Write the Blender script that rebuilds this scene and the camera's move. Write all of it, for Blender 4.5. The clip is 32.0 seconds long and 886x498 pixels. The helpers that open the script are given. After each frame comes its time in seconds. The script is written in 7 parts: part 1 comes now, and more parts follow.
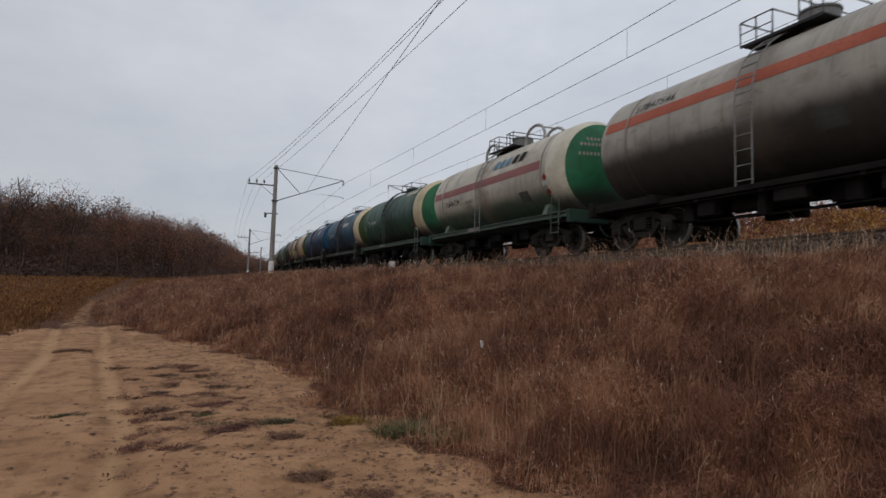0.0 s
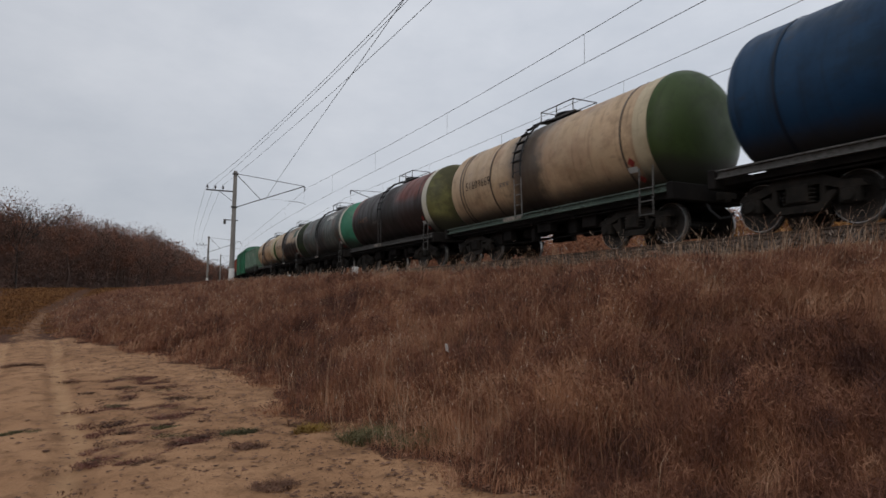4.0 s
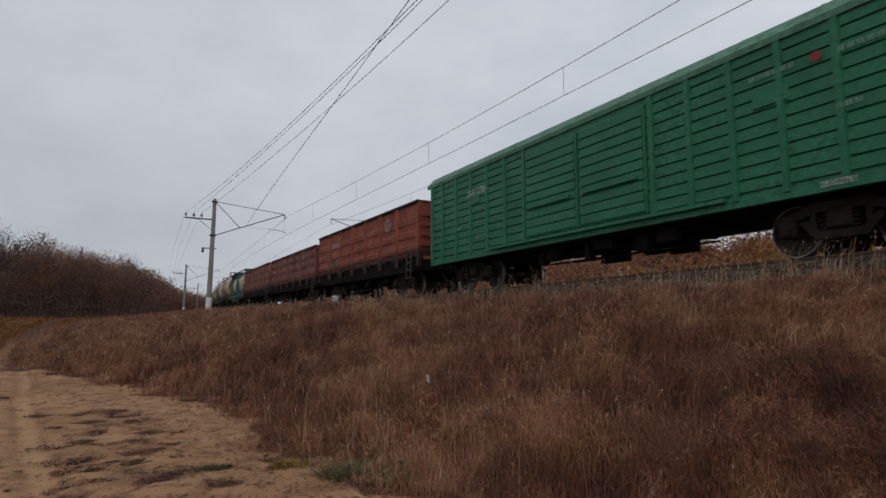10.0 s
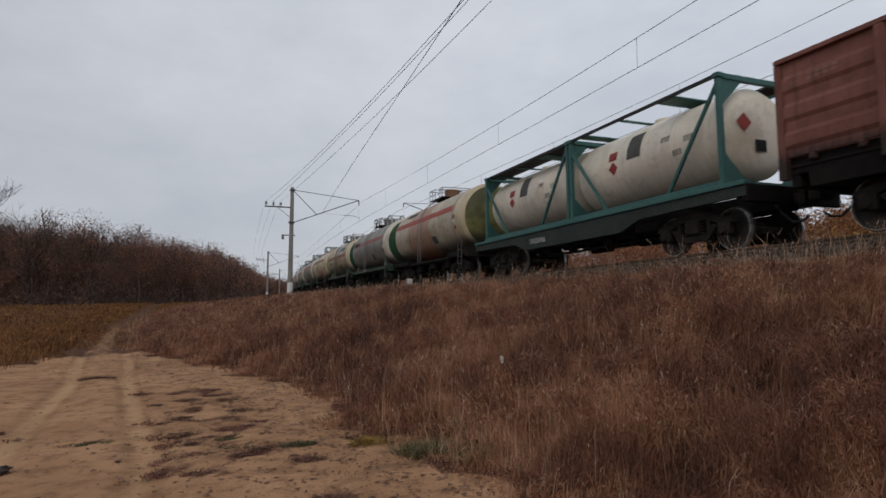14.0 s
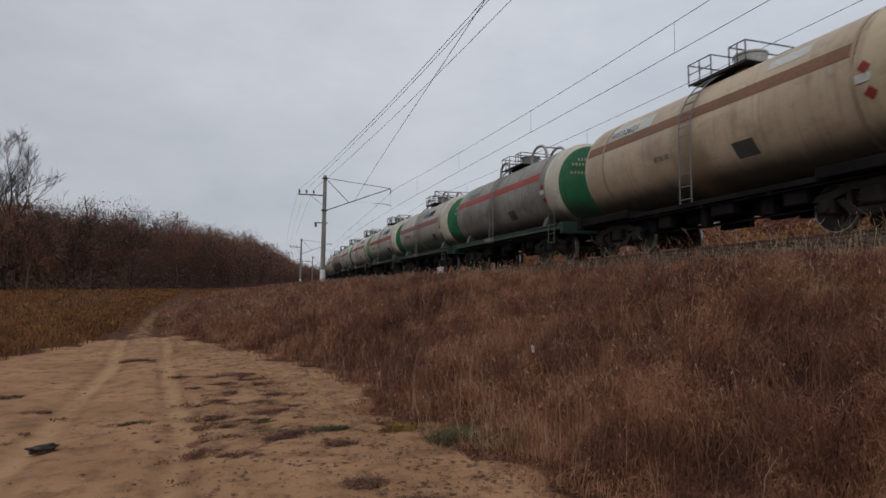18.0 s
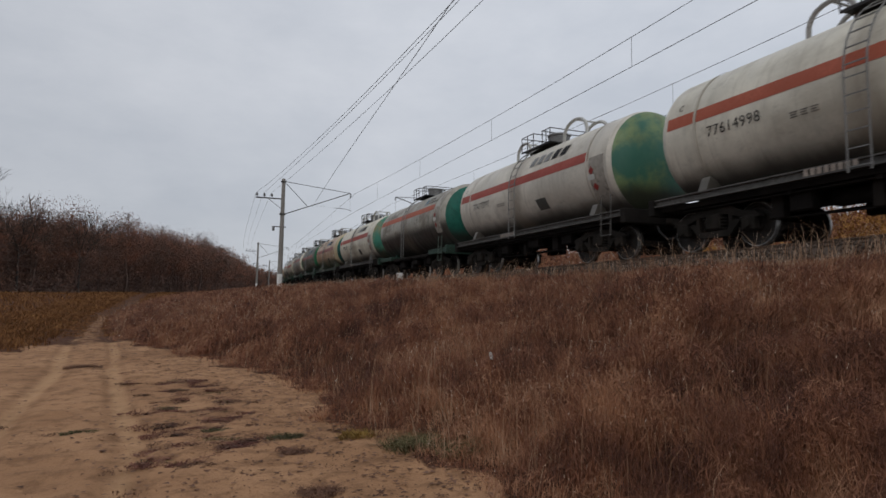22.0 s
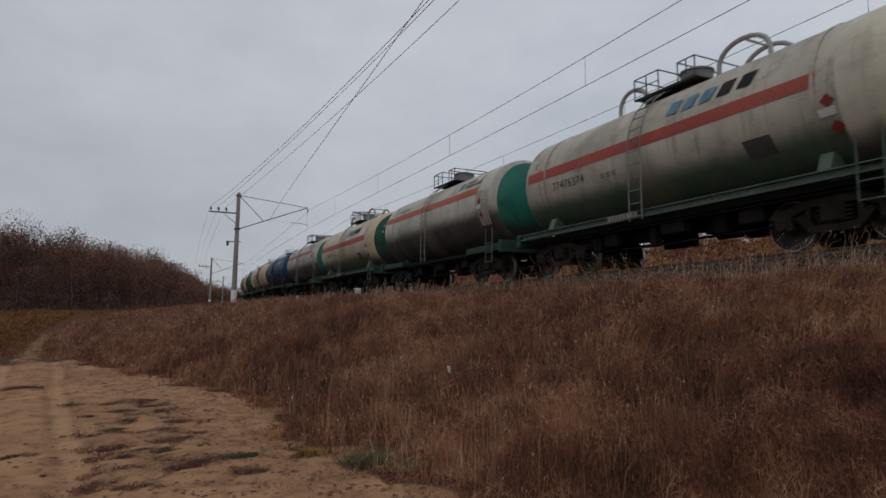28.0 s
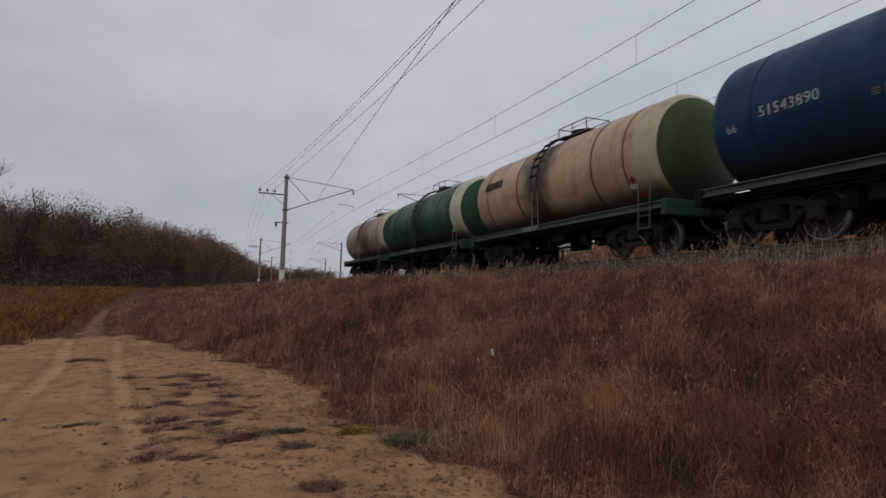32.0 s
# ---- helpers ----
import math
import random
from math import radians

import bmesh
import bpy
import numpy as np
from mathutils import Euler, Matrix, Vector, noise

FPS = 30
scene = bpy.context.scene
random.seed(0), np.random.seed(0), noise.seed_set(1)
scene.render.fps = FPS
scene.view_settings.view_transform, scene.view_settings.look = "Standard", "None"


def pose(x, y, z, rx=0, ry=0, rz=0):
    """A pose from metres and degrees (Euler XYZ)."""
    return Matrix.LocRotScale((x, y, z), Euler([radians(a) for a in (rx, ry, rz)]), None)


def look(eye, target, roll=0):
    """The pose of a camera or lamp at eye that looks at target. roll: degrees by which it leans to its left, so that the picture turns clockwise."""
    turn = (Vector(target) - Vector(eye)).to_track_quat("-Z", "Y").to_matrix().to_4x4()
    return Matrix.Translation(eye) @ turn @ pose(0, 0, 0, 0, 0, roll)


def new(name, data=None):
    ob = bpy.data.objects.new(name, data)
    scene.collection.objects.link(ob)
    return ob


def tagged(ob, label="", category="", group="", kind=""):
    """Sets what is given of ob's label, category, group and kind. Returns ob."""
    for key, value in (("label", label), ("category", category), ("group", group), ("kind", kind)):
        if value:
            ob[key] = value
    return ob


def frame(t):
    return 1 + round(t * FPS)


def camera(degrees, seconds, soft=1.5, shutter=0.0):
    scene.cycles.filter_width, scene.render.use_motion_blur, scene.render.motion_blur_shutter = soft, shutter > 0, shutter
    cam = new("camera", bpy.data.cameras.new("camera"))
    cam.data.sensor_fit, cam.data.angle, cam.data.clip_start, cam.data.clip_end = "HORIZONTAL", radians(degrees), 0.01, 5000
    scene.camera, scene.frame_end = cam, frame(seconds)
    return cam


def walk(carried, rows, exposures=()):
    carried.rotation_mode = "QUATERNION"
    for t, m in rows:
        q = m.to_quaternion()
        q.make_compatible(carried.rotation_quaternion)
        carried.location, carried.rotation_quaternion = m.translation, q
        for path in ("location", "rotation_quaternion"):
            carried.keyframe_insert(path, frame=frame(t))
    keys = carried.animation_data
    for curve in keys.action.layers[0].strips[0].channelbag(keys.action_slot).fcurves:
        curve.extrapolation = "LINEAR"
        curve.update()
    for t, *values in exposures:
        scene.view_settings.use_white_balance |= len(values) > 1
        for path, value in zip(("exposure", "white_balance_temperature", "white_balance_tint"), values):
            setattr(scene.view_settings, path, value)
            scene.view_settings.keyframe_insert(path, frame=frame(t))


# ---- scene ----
cam = camera(71.97, 32.0, soft=1.55, shutter=0.12)
PATH = [
    (0.0, pose(-0.005, 0.000, 1.595, 93.196, -1.500, -23.220)),
    (0.5, pose(-0.003, -0.001, 1.594, 93.501, -0.499, -21.976)),
    (1.0, pose(0.001, 0.002, 1.594, 93.040, -0.158, -22.800)),
    (1.5, pose(0.002, 0.005, 1.596, 92.514, -0.223, -22.917)),
    (2.0, pose(-0.006, -0.002, 1.593, 93.527, -0.236, -24.526)),
    (2.5, pose(-0.007, -0.011, 1.594, 94.686, -0.169, -24.685)),
    (4.5, pose(-0.015, -0.013, 1.594, 93.453, -0.438, -26.918)),
    (5.0, pose(-0.017, -0.019, 1.596, 95.239, -0.034, -26.754)),
    (5.5, pose(-0.016, -0.019, 1.595, 95.597, -0.056, -25.692)),
    (6.0, pose(-0.010, -0.019, 1.596, 94.393, 0.185, -26.022)),
    (6.5, pose(-0.012, -0.018, 1.598, 95.787, -0.077, -27.532)),
    (7.0, pose(-0.009, -0.017, 1.597, 95.631, 0.102, -28.385)),
    (7.5, pose(0.008, -0.011, 1.590, 96.309, -1.210, -29.969)),
    (8.0, pose(0.020, -0.007, 1.602, 96.538, -1.383, -27.829)),
    (8.5, pose(0.016, 0.004, 1.604, 94.537, -1.123, -26.267)),
    (9.0, pose(0.010, 0.015, 1.606, 95.918, -0.744, -25.418)),
    (9.5, pose(-0.001, 0.027, 1.608, 97.563, 0.078, -29.294)),
    (10.0, pose(0.003, 0.043, 1.605, 96.375, -0.397, -28.403)),
    (10.5, pose(-0.002, 0.021, 1.604, 96.832, -0.820, -31.547)),
    (11.0, pose(0.001, 0.007, 1.609, 96.690, -0.674, -34.221)),
    (11.5, pose(0.004, -0.007, 1.609, 96.212, -0.813, -37.289)),
    (12.0, pose(0.003, -0.020, 1.612, 95.203, -0.836, -38.126)),
    (12.5, pose(0.005, -0.012, 1.616, 95.727, -0.376, -33.583)),
    (13.0, pose(0.005, -0.004, 1.613, 95.615, 0.339, -28.293)),
    (13.5, pose(0.006, -0.000, 1.611, 95.146, 0.459, -24.245)),
    (14.0, pose(0.002, 0.003, 1.608, 94.664, 0.336, -21.505)),
    (14.5, pose(0.005, 0.002, 1.604, 95.266, -0.370, -20.787)),
    (16.5, pose(0.006, 0.007, 1.612, 95.477, 0.116, -20.467)),
    (17.0, pose(0.003, 0.011, 1.611, 95.209, -0.636, -20.071)),
    (17.5, pose(-0.002, 0.010, 1.608, 94.193, -0.181, -18.627)),
    (18.0, pose(0.001, 0.003, 1.608, 93.574, -0.207, -18.612)),
    (18.5, pose(0.003, 0.007, 1.608, 92.996, 0.028, -19.081)),
    (19.0, pose(0.008, 0.008, 1.608, 93.175, -0.284, -19.714)),
    (19.5, pose(0.007, 0.011, 1.607, 93.716, -0.300, -22.984)),
    (20.0, pose(0.007, 0.006, 1.607, 94.834, -0.297, -23.723)),
    (20.5, pose(0.006, 0.006, 1.608, 94.376, -0.256, -23.694)),
    (21.0, pose(0.006, 0.011, 1.610, 94.084, -1.044, -23.180)),
    (21.5, pose(0.003, 0.006, 1.604, 94.526, -0.649, -22.441)),
    (22.0, pose(0.003, 0.014, 1.609, 94.184, -0.734, -22.445)),
    (22.5, pose(0.004, 0.016, 1.610, 94.653, -1.120, -21.950)),
    (23.0, pose(0.006, 0.012, 1.609, 94.672, -0.449, -20.711)),
    (23.5, pose(0.003, 0.008, 1.606, 94.848, -0.147, -20.715)),
    (24.0, pose(0.010, 0.012, 1.604, 94.306, -1.316, -21.487)),
    (24.5, pose(0.004, 0.011, 1.608, 95.109, -1.630, -22.548)),
    (25.0, pose(0.008, 0.013, 1.607, 95.613, -0.557, -22.584)),
    (25.5, pose(0.007, 0.009, 1.605, 96.146, -0.498, -22.821)),
    (26.0, pose(0.009, 0.009, 1.604, 95.503, -0.390, -25.095)),
    (26.5, pose(0.012, 0.018, 1.608, 95.128, 0.555, -25.459)),
    (28.5, pose(0.000, 0.002, 1.592, 95.769, -0.509, -26.497)),
    (29.0, pose(0.005, 0.004, 1.599, 95.614, 0.342, -26.073)),
    (29.5, pose(-0.000, -0.000, 1.598, 95.424, -0.133, -25.067)),
    (30.0, pose(0.001, 0.003, 1.599, 95.206, -0.375, -25.373)),
    (30.5, pose(-0.002, 0.005, 1.599, 94.724, -0.888, -24.385)),
    (31.0, pose(-0.001, 0.008, 1.599, 94.288, 0.248, -23.788)),
    (31.5, pose(-0.003, 0.007, 1.600, 94.166, -0.277, -23.589)),
    (32.0, pose(-0.002, 0.014, 1.598, 93.926, -1.234, -22.272)),
]
walk(cam, PATH, [(0.0, -0.02), (7.0, -0.03), (8.0, -0.12), (9.0, -0.1), (11.0, -0.12), (12.0, 0.08), (13.0, 0.13), (14.0, -0.05), (19.0, -0.1), (23.0, -0.06), (25.0, -0.08), (26.0, -0.24), (29.0, -0.29), (32.0, -0.28)])

# ---------------------------------------------------------------- light
world = bpy.data.worlds.new("overcast")
scene.world = world
world.use_nodes = True
wn = world.node_tree.nodes
wl = world.node_tree.links
wn.clear()
w_out = wn.new("ShaderNodeOutputWorld")
w_bg = wn.new("ShaderNodeBackground")
w_sky = wn.new("ShaderNodeTexSky")
w_sky.sky_type = "NISHITA"
w_sky.sun_disc = False
w_sky.sun_elevation = radians(32)
w_sky.sun_rotation = radians(210)
w_mul = wn.new("ShaderNodeVectorMath"); w_mul.operation = "SCALE"; w_mul.inputs["Scale"].default_value = 0.06
w_tc = wn.new("ShaderNodeTexCoord")
w_map = wn.new("ShaderNodeMapping"); w_map.inputs["Scale"].default_value = (1.0, 1.0, 2.2)
w_n1 = wn.new("ShaderNodeTexNoise"); w_n1.inputs["Scale"].default_value = 2.4; w_n1.inputs["Detail"].default_value = 7; w_n1.inputs["Roughness"].default_value = 0.6
w_ramp = wn.new("ShaderNodeValToRGB")
w_ramp.color_ramp.elements[0].position = 0.30; w_ramp.color_ramp.elements[0].color = (0.525, 0.56, 0.625, 1)
w_ramp.color_ramp.elements[1].position = 0.72; w_ramp.color_ramp.elements[1].color = (0.69, 0.715, 0.77, 1)
w_mix = wn.new("ShaderNodeMix"); w_mix.data_type = "RGBA"; w_mix.inputs["Factor"].default_value = 0.92
wl.new(w_tc.outputs["Generated"], w_map.inputs["Vector"])
wl.new(w_map.outputs["Vector"], w_n1.inputs["Vector"])
wl.new(w_n1.outputs["Fac"], w_ramp.inputs["Fac"])
wl.new(w_sky.outputs["Color"], w_mul.inputs[0])
wl.new(w_mul.outputs["Vector"], w_mix.inputs["A"])
wl.new(w_ramp.outputs["Color"], w_mix.inputs["B"])
w_sep = wn.new("ShaderNodeSeparateXYZ")
w_side = wn.new("ShaderNodeMapRange")
w_side.inputs["From Min"].default_value, w_side.inputs["From Max"].default_value = -0.3, 0.8
w_side.inputs["To Min"].default_value, w_side.inputs["To Max"].default_value = 0.92, 1.15
w_lit = wn.new("ShaderNodeVectorMath"); w_lit.operation = "SCALE"
wl.new(w_tc.outputs["Generated"], w_sep.inputs[0])
wl.new(w_sep.outputs["X"], w_side.inputs["Value"])
wl.new(w_mix.outputs["Result"], w_lit.inputs[0])
wl.new(w_side.outputs["Result"], w_lit.inputs["Scale"])
w_low = wn.new("ShaderNodeMapRange")
w_low.inputs["From Min"].default_value, w_low.inputs["From Max"].default_value = 0.02, 0.42
w_low.inputs["To Min"].default_value, w_low.inputs["To Max"].default_value = 0.88, 1.02
w_deep = wn.new("ShaderNodeVectorMath"); w_deep.operation = "SCALE"
wl.new(w_sep.outputs["Z"], w_low.inputs["Value"])
wl.new(w_lit.outputs["Vector"], w_deep.inputs[0])
wl.new(w_low.outputs["Result"], w_deep.inputs["Scale"])
wl.new(w_deep.outputs["Vector"], w_bg.inputs["Color"])
wl.new(w_bg.outputs["Background"], w_out.inputs["Surface"])
w_bg.inputs["Strength"].default_value = 1.0

sun = new("sun", bpy.data.lights.new("sun", "SUN"))
sun.data.energy = 0.5
sun.data.angle = radians(30)
sun.data.color = (1.0, 0.95, 0.88)
sun.matrix_world = look((-30, -40, 45), (0, 0, 0))


# ---------------------------------------------------------------- materials
def nodes_of(name):
    m = bpy.data.materials.new(name)
    m.use_nodes = True
    n, l = m.node_tree.nodes, m.node_tree.links
    return m, n, l, n["Principled BSDF"]


def noise_node(n, l, vec, scale, detail=4.0, rough=0.6):
    t = n.new("ShaderNodeTexNoise")
    t.inputs["Scale"].default_value, t.inputs["Detail"].default_value, t.inputs["Roughness"].default_value = scale, detail, rough
    l.new(vec, t.inputs["Vector"])
    return t.outputs["Fac"]


def ramp_node(n, l, fac, p0, p1, c0=0.0, c1=1.0):
    r = n.new("ShaderNodeMapRange")
    r.interpolation_type = "SMOOTHSTEP"
    r.inputs["From Min"].default_value, r.inputs["From Max"].default_value = p0, p1
    r.inputs["To Min"].default_value, r.inputs["To Max"].default_value = c0, c1
    l.new(fac, r.inputs["Value"])
    return r.outputs["Result"]


def mix_node(n, l, fac, a, b):
    x = n.new("ShaderNodeMix")
    x.data_type = "RGBA"
    if isinstance(fac, float):
        x.inputs["Factor"].default_value = fac
    else:
        l.new(fac, x.inputs["Factor"])
    for key, v in (("A", a), ("B", b)):
        if isinstance(v, tuple):
            x.inputs[key].default_value = (*v[:3], 1)
        else:
            l.new(v, x.inputs[key])
    return x.outputs["Result"]


def math_node(n, l, op, a, b=0.0):
    x = n.new("ShaderNodeMath")
    x.operation = op
    for i, v in enumerate((a, b)):
        if isinstance(v, (int, float)):
            x.inputs[i].default_value = v
        else:
            l.new(v, x.inputs[i])
    return x.outputs[0]


def own_coords(n, l):
    """Object coordinates, shifted by the object's own random number so that repeats differ."""
    tc, oi = n.new("ShaderNodeTexCoord"), n.new("ShaderNodeObjectInfo")
    s = n.new("ShaderNodeVectorMath"); s.operation = "SCALE"; s.inputs[0].default_value = (37.0, 53.0, 71.0)
    l.new(oi.outputs["Random"], s.inputs["Scale"])
    a = n.new("ShaderNodeVectorMath"); a.operation = "ADD"
    l.new(tc.outputs["Object"], a.inputs[0]); l.new(s.outputs["Vector"], a.inputs[1])
    return tc.outputs["Object"], a.outputs["Vector"]


def bump_node(n, l, bsdf, height, strength, dist=0.02):
    b = n.new("ShaderNodeBump")
    b.inputs["Strength"].default_value, b.inputs["Distance"].default_value = strength, dist
    l.new(height, b.inputs["Height"])
    l.new(b.outputs["Normal"], bsdf.inputs["Normal"])


def stretched(n, l, vec, sc):
    m = n.new("ShaderNodeMapping")
    m.inputs["Scale"].default_value = sc
    l.new(vec, m.inputs["Vector"])
    return m.outputs["Vector"]


def surf(name, base, rough=0.6, metal=0.0, var=0.3, s1=0.9, s2=14.0, dirt=(0.05, 0.04, 0.03), amount=0.35, bump=0.25):
    m, n, l, b = nodes_of(name)
    _, v = own_coords(n, l)
    n1, n2 = noise_node(n, l, v, s1), noise_node(n, l, v, s2, 5)
    dark = tuple(c * (1 - var) for c in base)
    lite = tuple(min(1, c * (1 + var * 0.6)) for c in base)
    col = mix_node(n, l, ramp_node(n, l, n1, 0.3, 0.7), dark, lite)
    col = mix_node(n, l, ramp_node(n, l, n2, 0.35, 0.75, 0.0, 0.35), col, dark)
    col = mix_node(n, l, ramp_node(n, l, math_node(n, l, "MULTIPLY", n1, n2), 0.24, 0.42, 0.0, amount), col, dirt)
    l.new(col, b.inputs["Base Color"])
    l.new(ramp_node(n, l, n2, 0.3, 0.7, max(0.05, rough - 0.12), min(1, rough + 0.15)), b.inputs["Roughness"])
    b.inputs["Metallic"].default_value = metal
    b.inputs["Specular IOR Level"].default_value = 0.06 if max(base) < 0.03 else 0.35
    bump_node(n, l, b, n2, bump)
    return m


def shell_mat(name, base, stain=None, belly=None, dirt=0.45, soot=(0.035, 0.03, 0.027), rough=0.5, rust=0.0, rust_tone=(0.16, 0.045, 0.02), rust_scale=1.1, soak=None, rust_from=0.46):
    """Painted tank shell: streaks of grime that run down, spill marks at the hatch, a belly of another paint or with
    shade and grime painted in.
    """
    if max(base) - min(base) < 0.12:
        base = (base[0] * 1.03, base[1], base[2] * 0.93)
    m, n, l, b = nodes_of(name)
    obj, v = own_coords(n, l)
    sep = n.new("ShaderNodeSeparateXYZ"); l.new(obj, sep.inputs[0])
    yy, zz = sep.outputs["Y"], sep.outputs["Z"]
    big = noise_node(n, l, v, 0.55, 5)
    fine = noise_node(n, l, v, 22.0, 5)
    streak = noise_node(n, l, stretched(n, l, v, (0.6, 1.7, 0.5)), 1.5, 7, 0.62)
    col = mix_node(n, l, ramp_node(n, l, big, 0.3, 0.72), tuple(c * 0.80 for c in base), tuple(min(1, c * 1.12) for c in base))
    col = mix_node(n, l, ramp_node(n, l, streak, 0.52, 0.74, 0.0, dirt), col, tuple(c * 0.35 + 0.012 for c in base))
    blotch = noise_node(n, l, stretched(n, l, v, (1.0, 0.55, 1.0)), 1.15, 7, 0.66)
    col = mix_node(n, l, ramp_node(n, l, blotch, 0.49, 0.66, 0.0, dirt), col, tuple(c * 0.42 for c in (base[0] * 1.0, base[1] * 0.88, base[2] * 0.75)))
    col = mix_node(n, l, ramp_node(n, l, fine, 0.55, 0.8, 0.0, 0.3), col, soot)
    runs = noise_node(n, l, stretched(n, l, v, (0.5, 5.5, 0.35)), 1.6, 6, 0.6)
    col = mix_node(n, l, ramp_node(n, l, runs, 0.53, 0.68, 0.0, dirt * 0.8), col, tuple(c * 0.38 + 0.006 for c in (base[0], base[1] * 0.9, base[2] * 0.8)))
    scuff = noise_node(n, l, stretched(n, l, v, (1.0, 0.7, 1.3)), 3.4, 7, 0.7)
    col = mix_node(n, l, ramp_node(n, l, scuff, 0.56, 0.70, 0.0, dirt * 0.7), col, soot)
    if rust:
        col = mix_node(n, l, ramp_node(n, l, noise_node(n, l, v, rust_scale, 6, 0.62), rust_from, rust_from + 0.2, 0.0, rust), col, rust_tone)
    # colour below the level: other paint, spilt oil, or painted underside shade with grime
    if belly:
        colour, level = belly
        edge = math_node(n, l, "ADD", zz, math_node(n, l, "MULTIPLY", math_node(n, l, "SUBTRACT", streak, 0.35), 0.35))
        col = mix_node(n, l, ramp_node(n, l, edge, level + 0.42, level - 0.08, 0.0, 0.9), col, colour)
    if soak:
        colour, reach, level = soak
        up = math_node(n, l, "ADD", zz, math_node(n, l, "MULTIPLY", math_node(n, l, "SUBTRACT", blotch, 0.5), 1.1))
        along = math_node(n, l, "ADD", yy, math_node(n, l, "MULTIPLY", math_node(n, l, "SUBTRACT", big, 0.5), 1.6))
        wet = math_node(n, l, "MULTIPLY", ramp_node(n, l, up, level + 0.16, level - 0.16, 0.0, 0.97), ramp_node(n, l, along, reach + 0.3, reach - 0.2))
        col = mix_node(n, l, wet, col, colour)
    if stain:
        colour, centre, half, strength = stain
        d = math_node(n, l, "ABSOLUTE", math_node(n, l, "SUBTRACT", yy, centre))
        d = math_node(n, l, "ADD", d, math_node(n, l, "MULTIPLY", math_node(n, l, "SUBTRACT", big, 0.5), 1.8))
        d = math_node(n, l, "ADD", d, math_node(n, l, "MULTIPLY", math_node(n, l, "SUBTRACT", blotch, 0.5), 1.8))
        col = mix_node(n, l, ramp_node(n, l, d, half + 0.55, half - 0.3, 0.0, strength), col, colour)
    l.new(col, b.inputs["Base Color"])
    l.new(ramp_node(n, l, streak, 0.3, 0.7, rough - 0.14, rough + 0.14), b.inputs["Roughness"])
    b.inputs["Specular IOR Level"].default_value = 0.42 if max(base) > 0.2 else 0.24
    bump_node(n, l, b, math_node(n, l, "ADD", fine, math_node(n, l, "MULTIPLY", big, 2.0)), 0.12)
    return m


def gondola_mat(name, base, dirt, soot=1.78):
    """Open wagon paint: faded fields, grime that runs down, a ragged soot edge along the sill."""
    m, n, l, b = nodes_of(name)
    own, v = own_coords(n, l)
    sep = n.new("ShaderNodeSeparateXYZ"); l.new(own, sep.inputs[0])
    big, fine = noise_node(n, l, v, 0.8, 5), noise_node(n, l, v, 20.0, 5)
    runs = noise_node(n, l, stretched(n, l, v, (1.0, 5.0, 0.5)), 1.5, 7, 0.62)
    blot = noise_node(n, l, stretched(n, l, v, (1.0, 0.8, 1.6)), 1.7, 7, 0.66)
    dark = tuple(c * 0.36 + 0.006 for c in base)
    col = mix_node(n, l, ramp_node(n, l, big, 0.3, 0.7), tuple(c * 0.8 for c in base), tuple(c * 1.18 + 0.012 for c in base))
    col = mix_node(n, l, ramp_node(n, l, runs, 0.50, 0.72, 0.0, dirt), col, dark)
    col = mix_node(n, l, ramp_node(n, l, blot, 0.52, 0.70, 0.0, dirt * 0.8), col, dark)
    col = mix_node(n, l, ramp_node(n, l, fine, 0.55, 0.8, 0.0, 0.25), col, dark)
    edge = math_node(n, l, "ADD", sep.outputs["Z"], math_node(n, l, "MULTIPLY", math_node(n, l, "SUBTRACT", runs, 0.5), 0.7))
    col = mix_node(n, l, ramp_node(n, l, edge, soot, soot - 0.4, 0.0, 0.9), col, (0.018, 0.014, 0.012))
    l.new(col, b.inputs["Base Color"])
    l.new(ramp_node(n, l, blot, 0.3, 0.7, 0.55, 0.8), b.inputs["Roughness"])
    b.inputs["Specular IOR Level"].default_value = 0.3
    bump_node(n, l, b, math_node(n, l, "ADD", fine, math_node(n, l, "MULTIPLY", big, 3.0)), 0.2, 0.03)
    return m


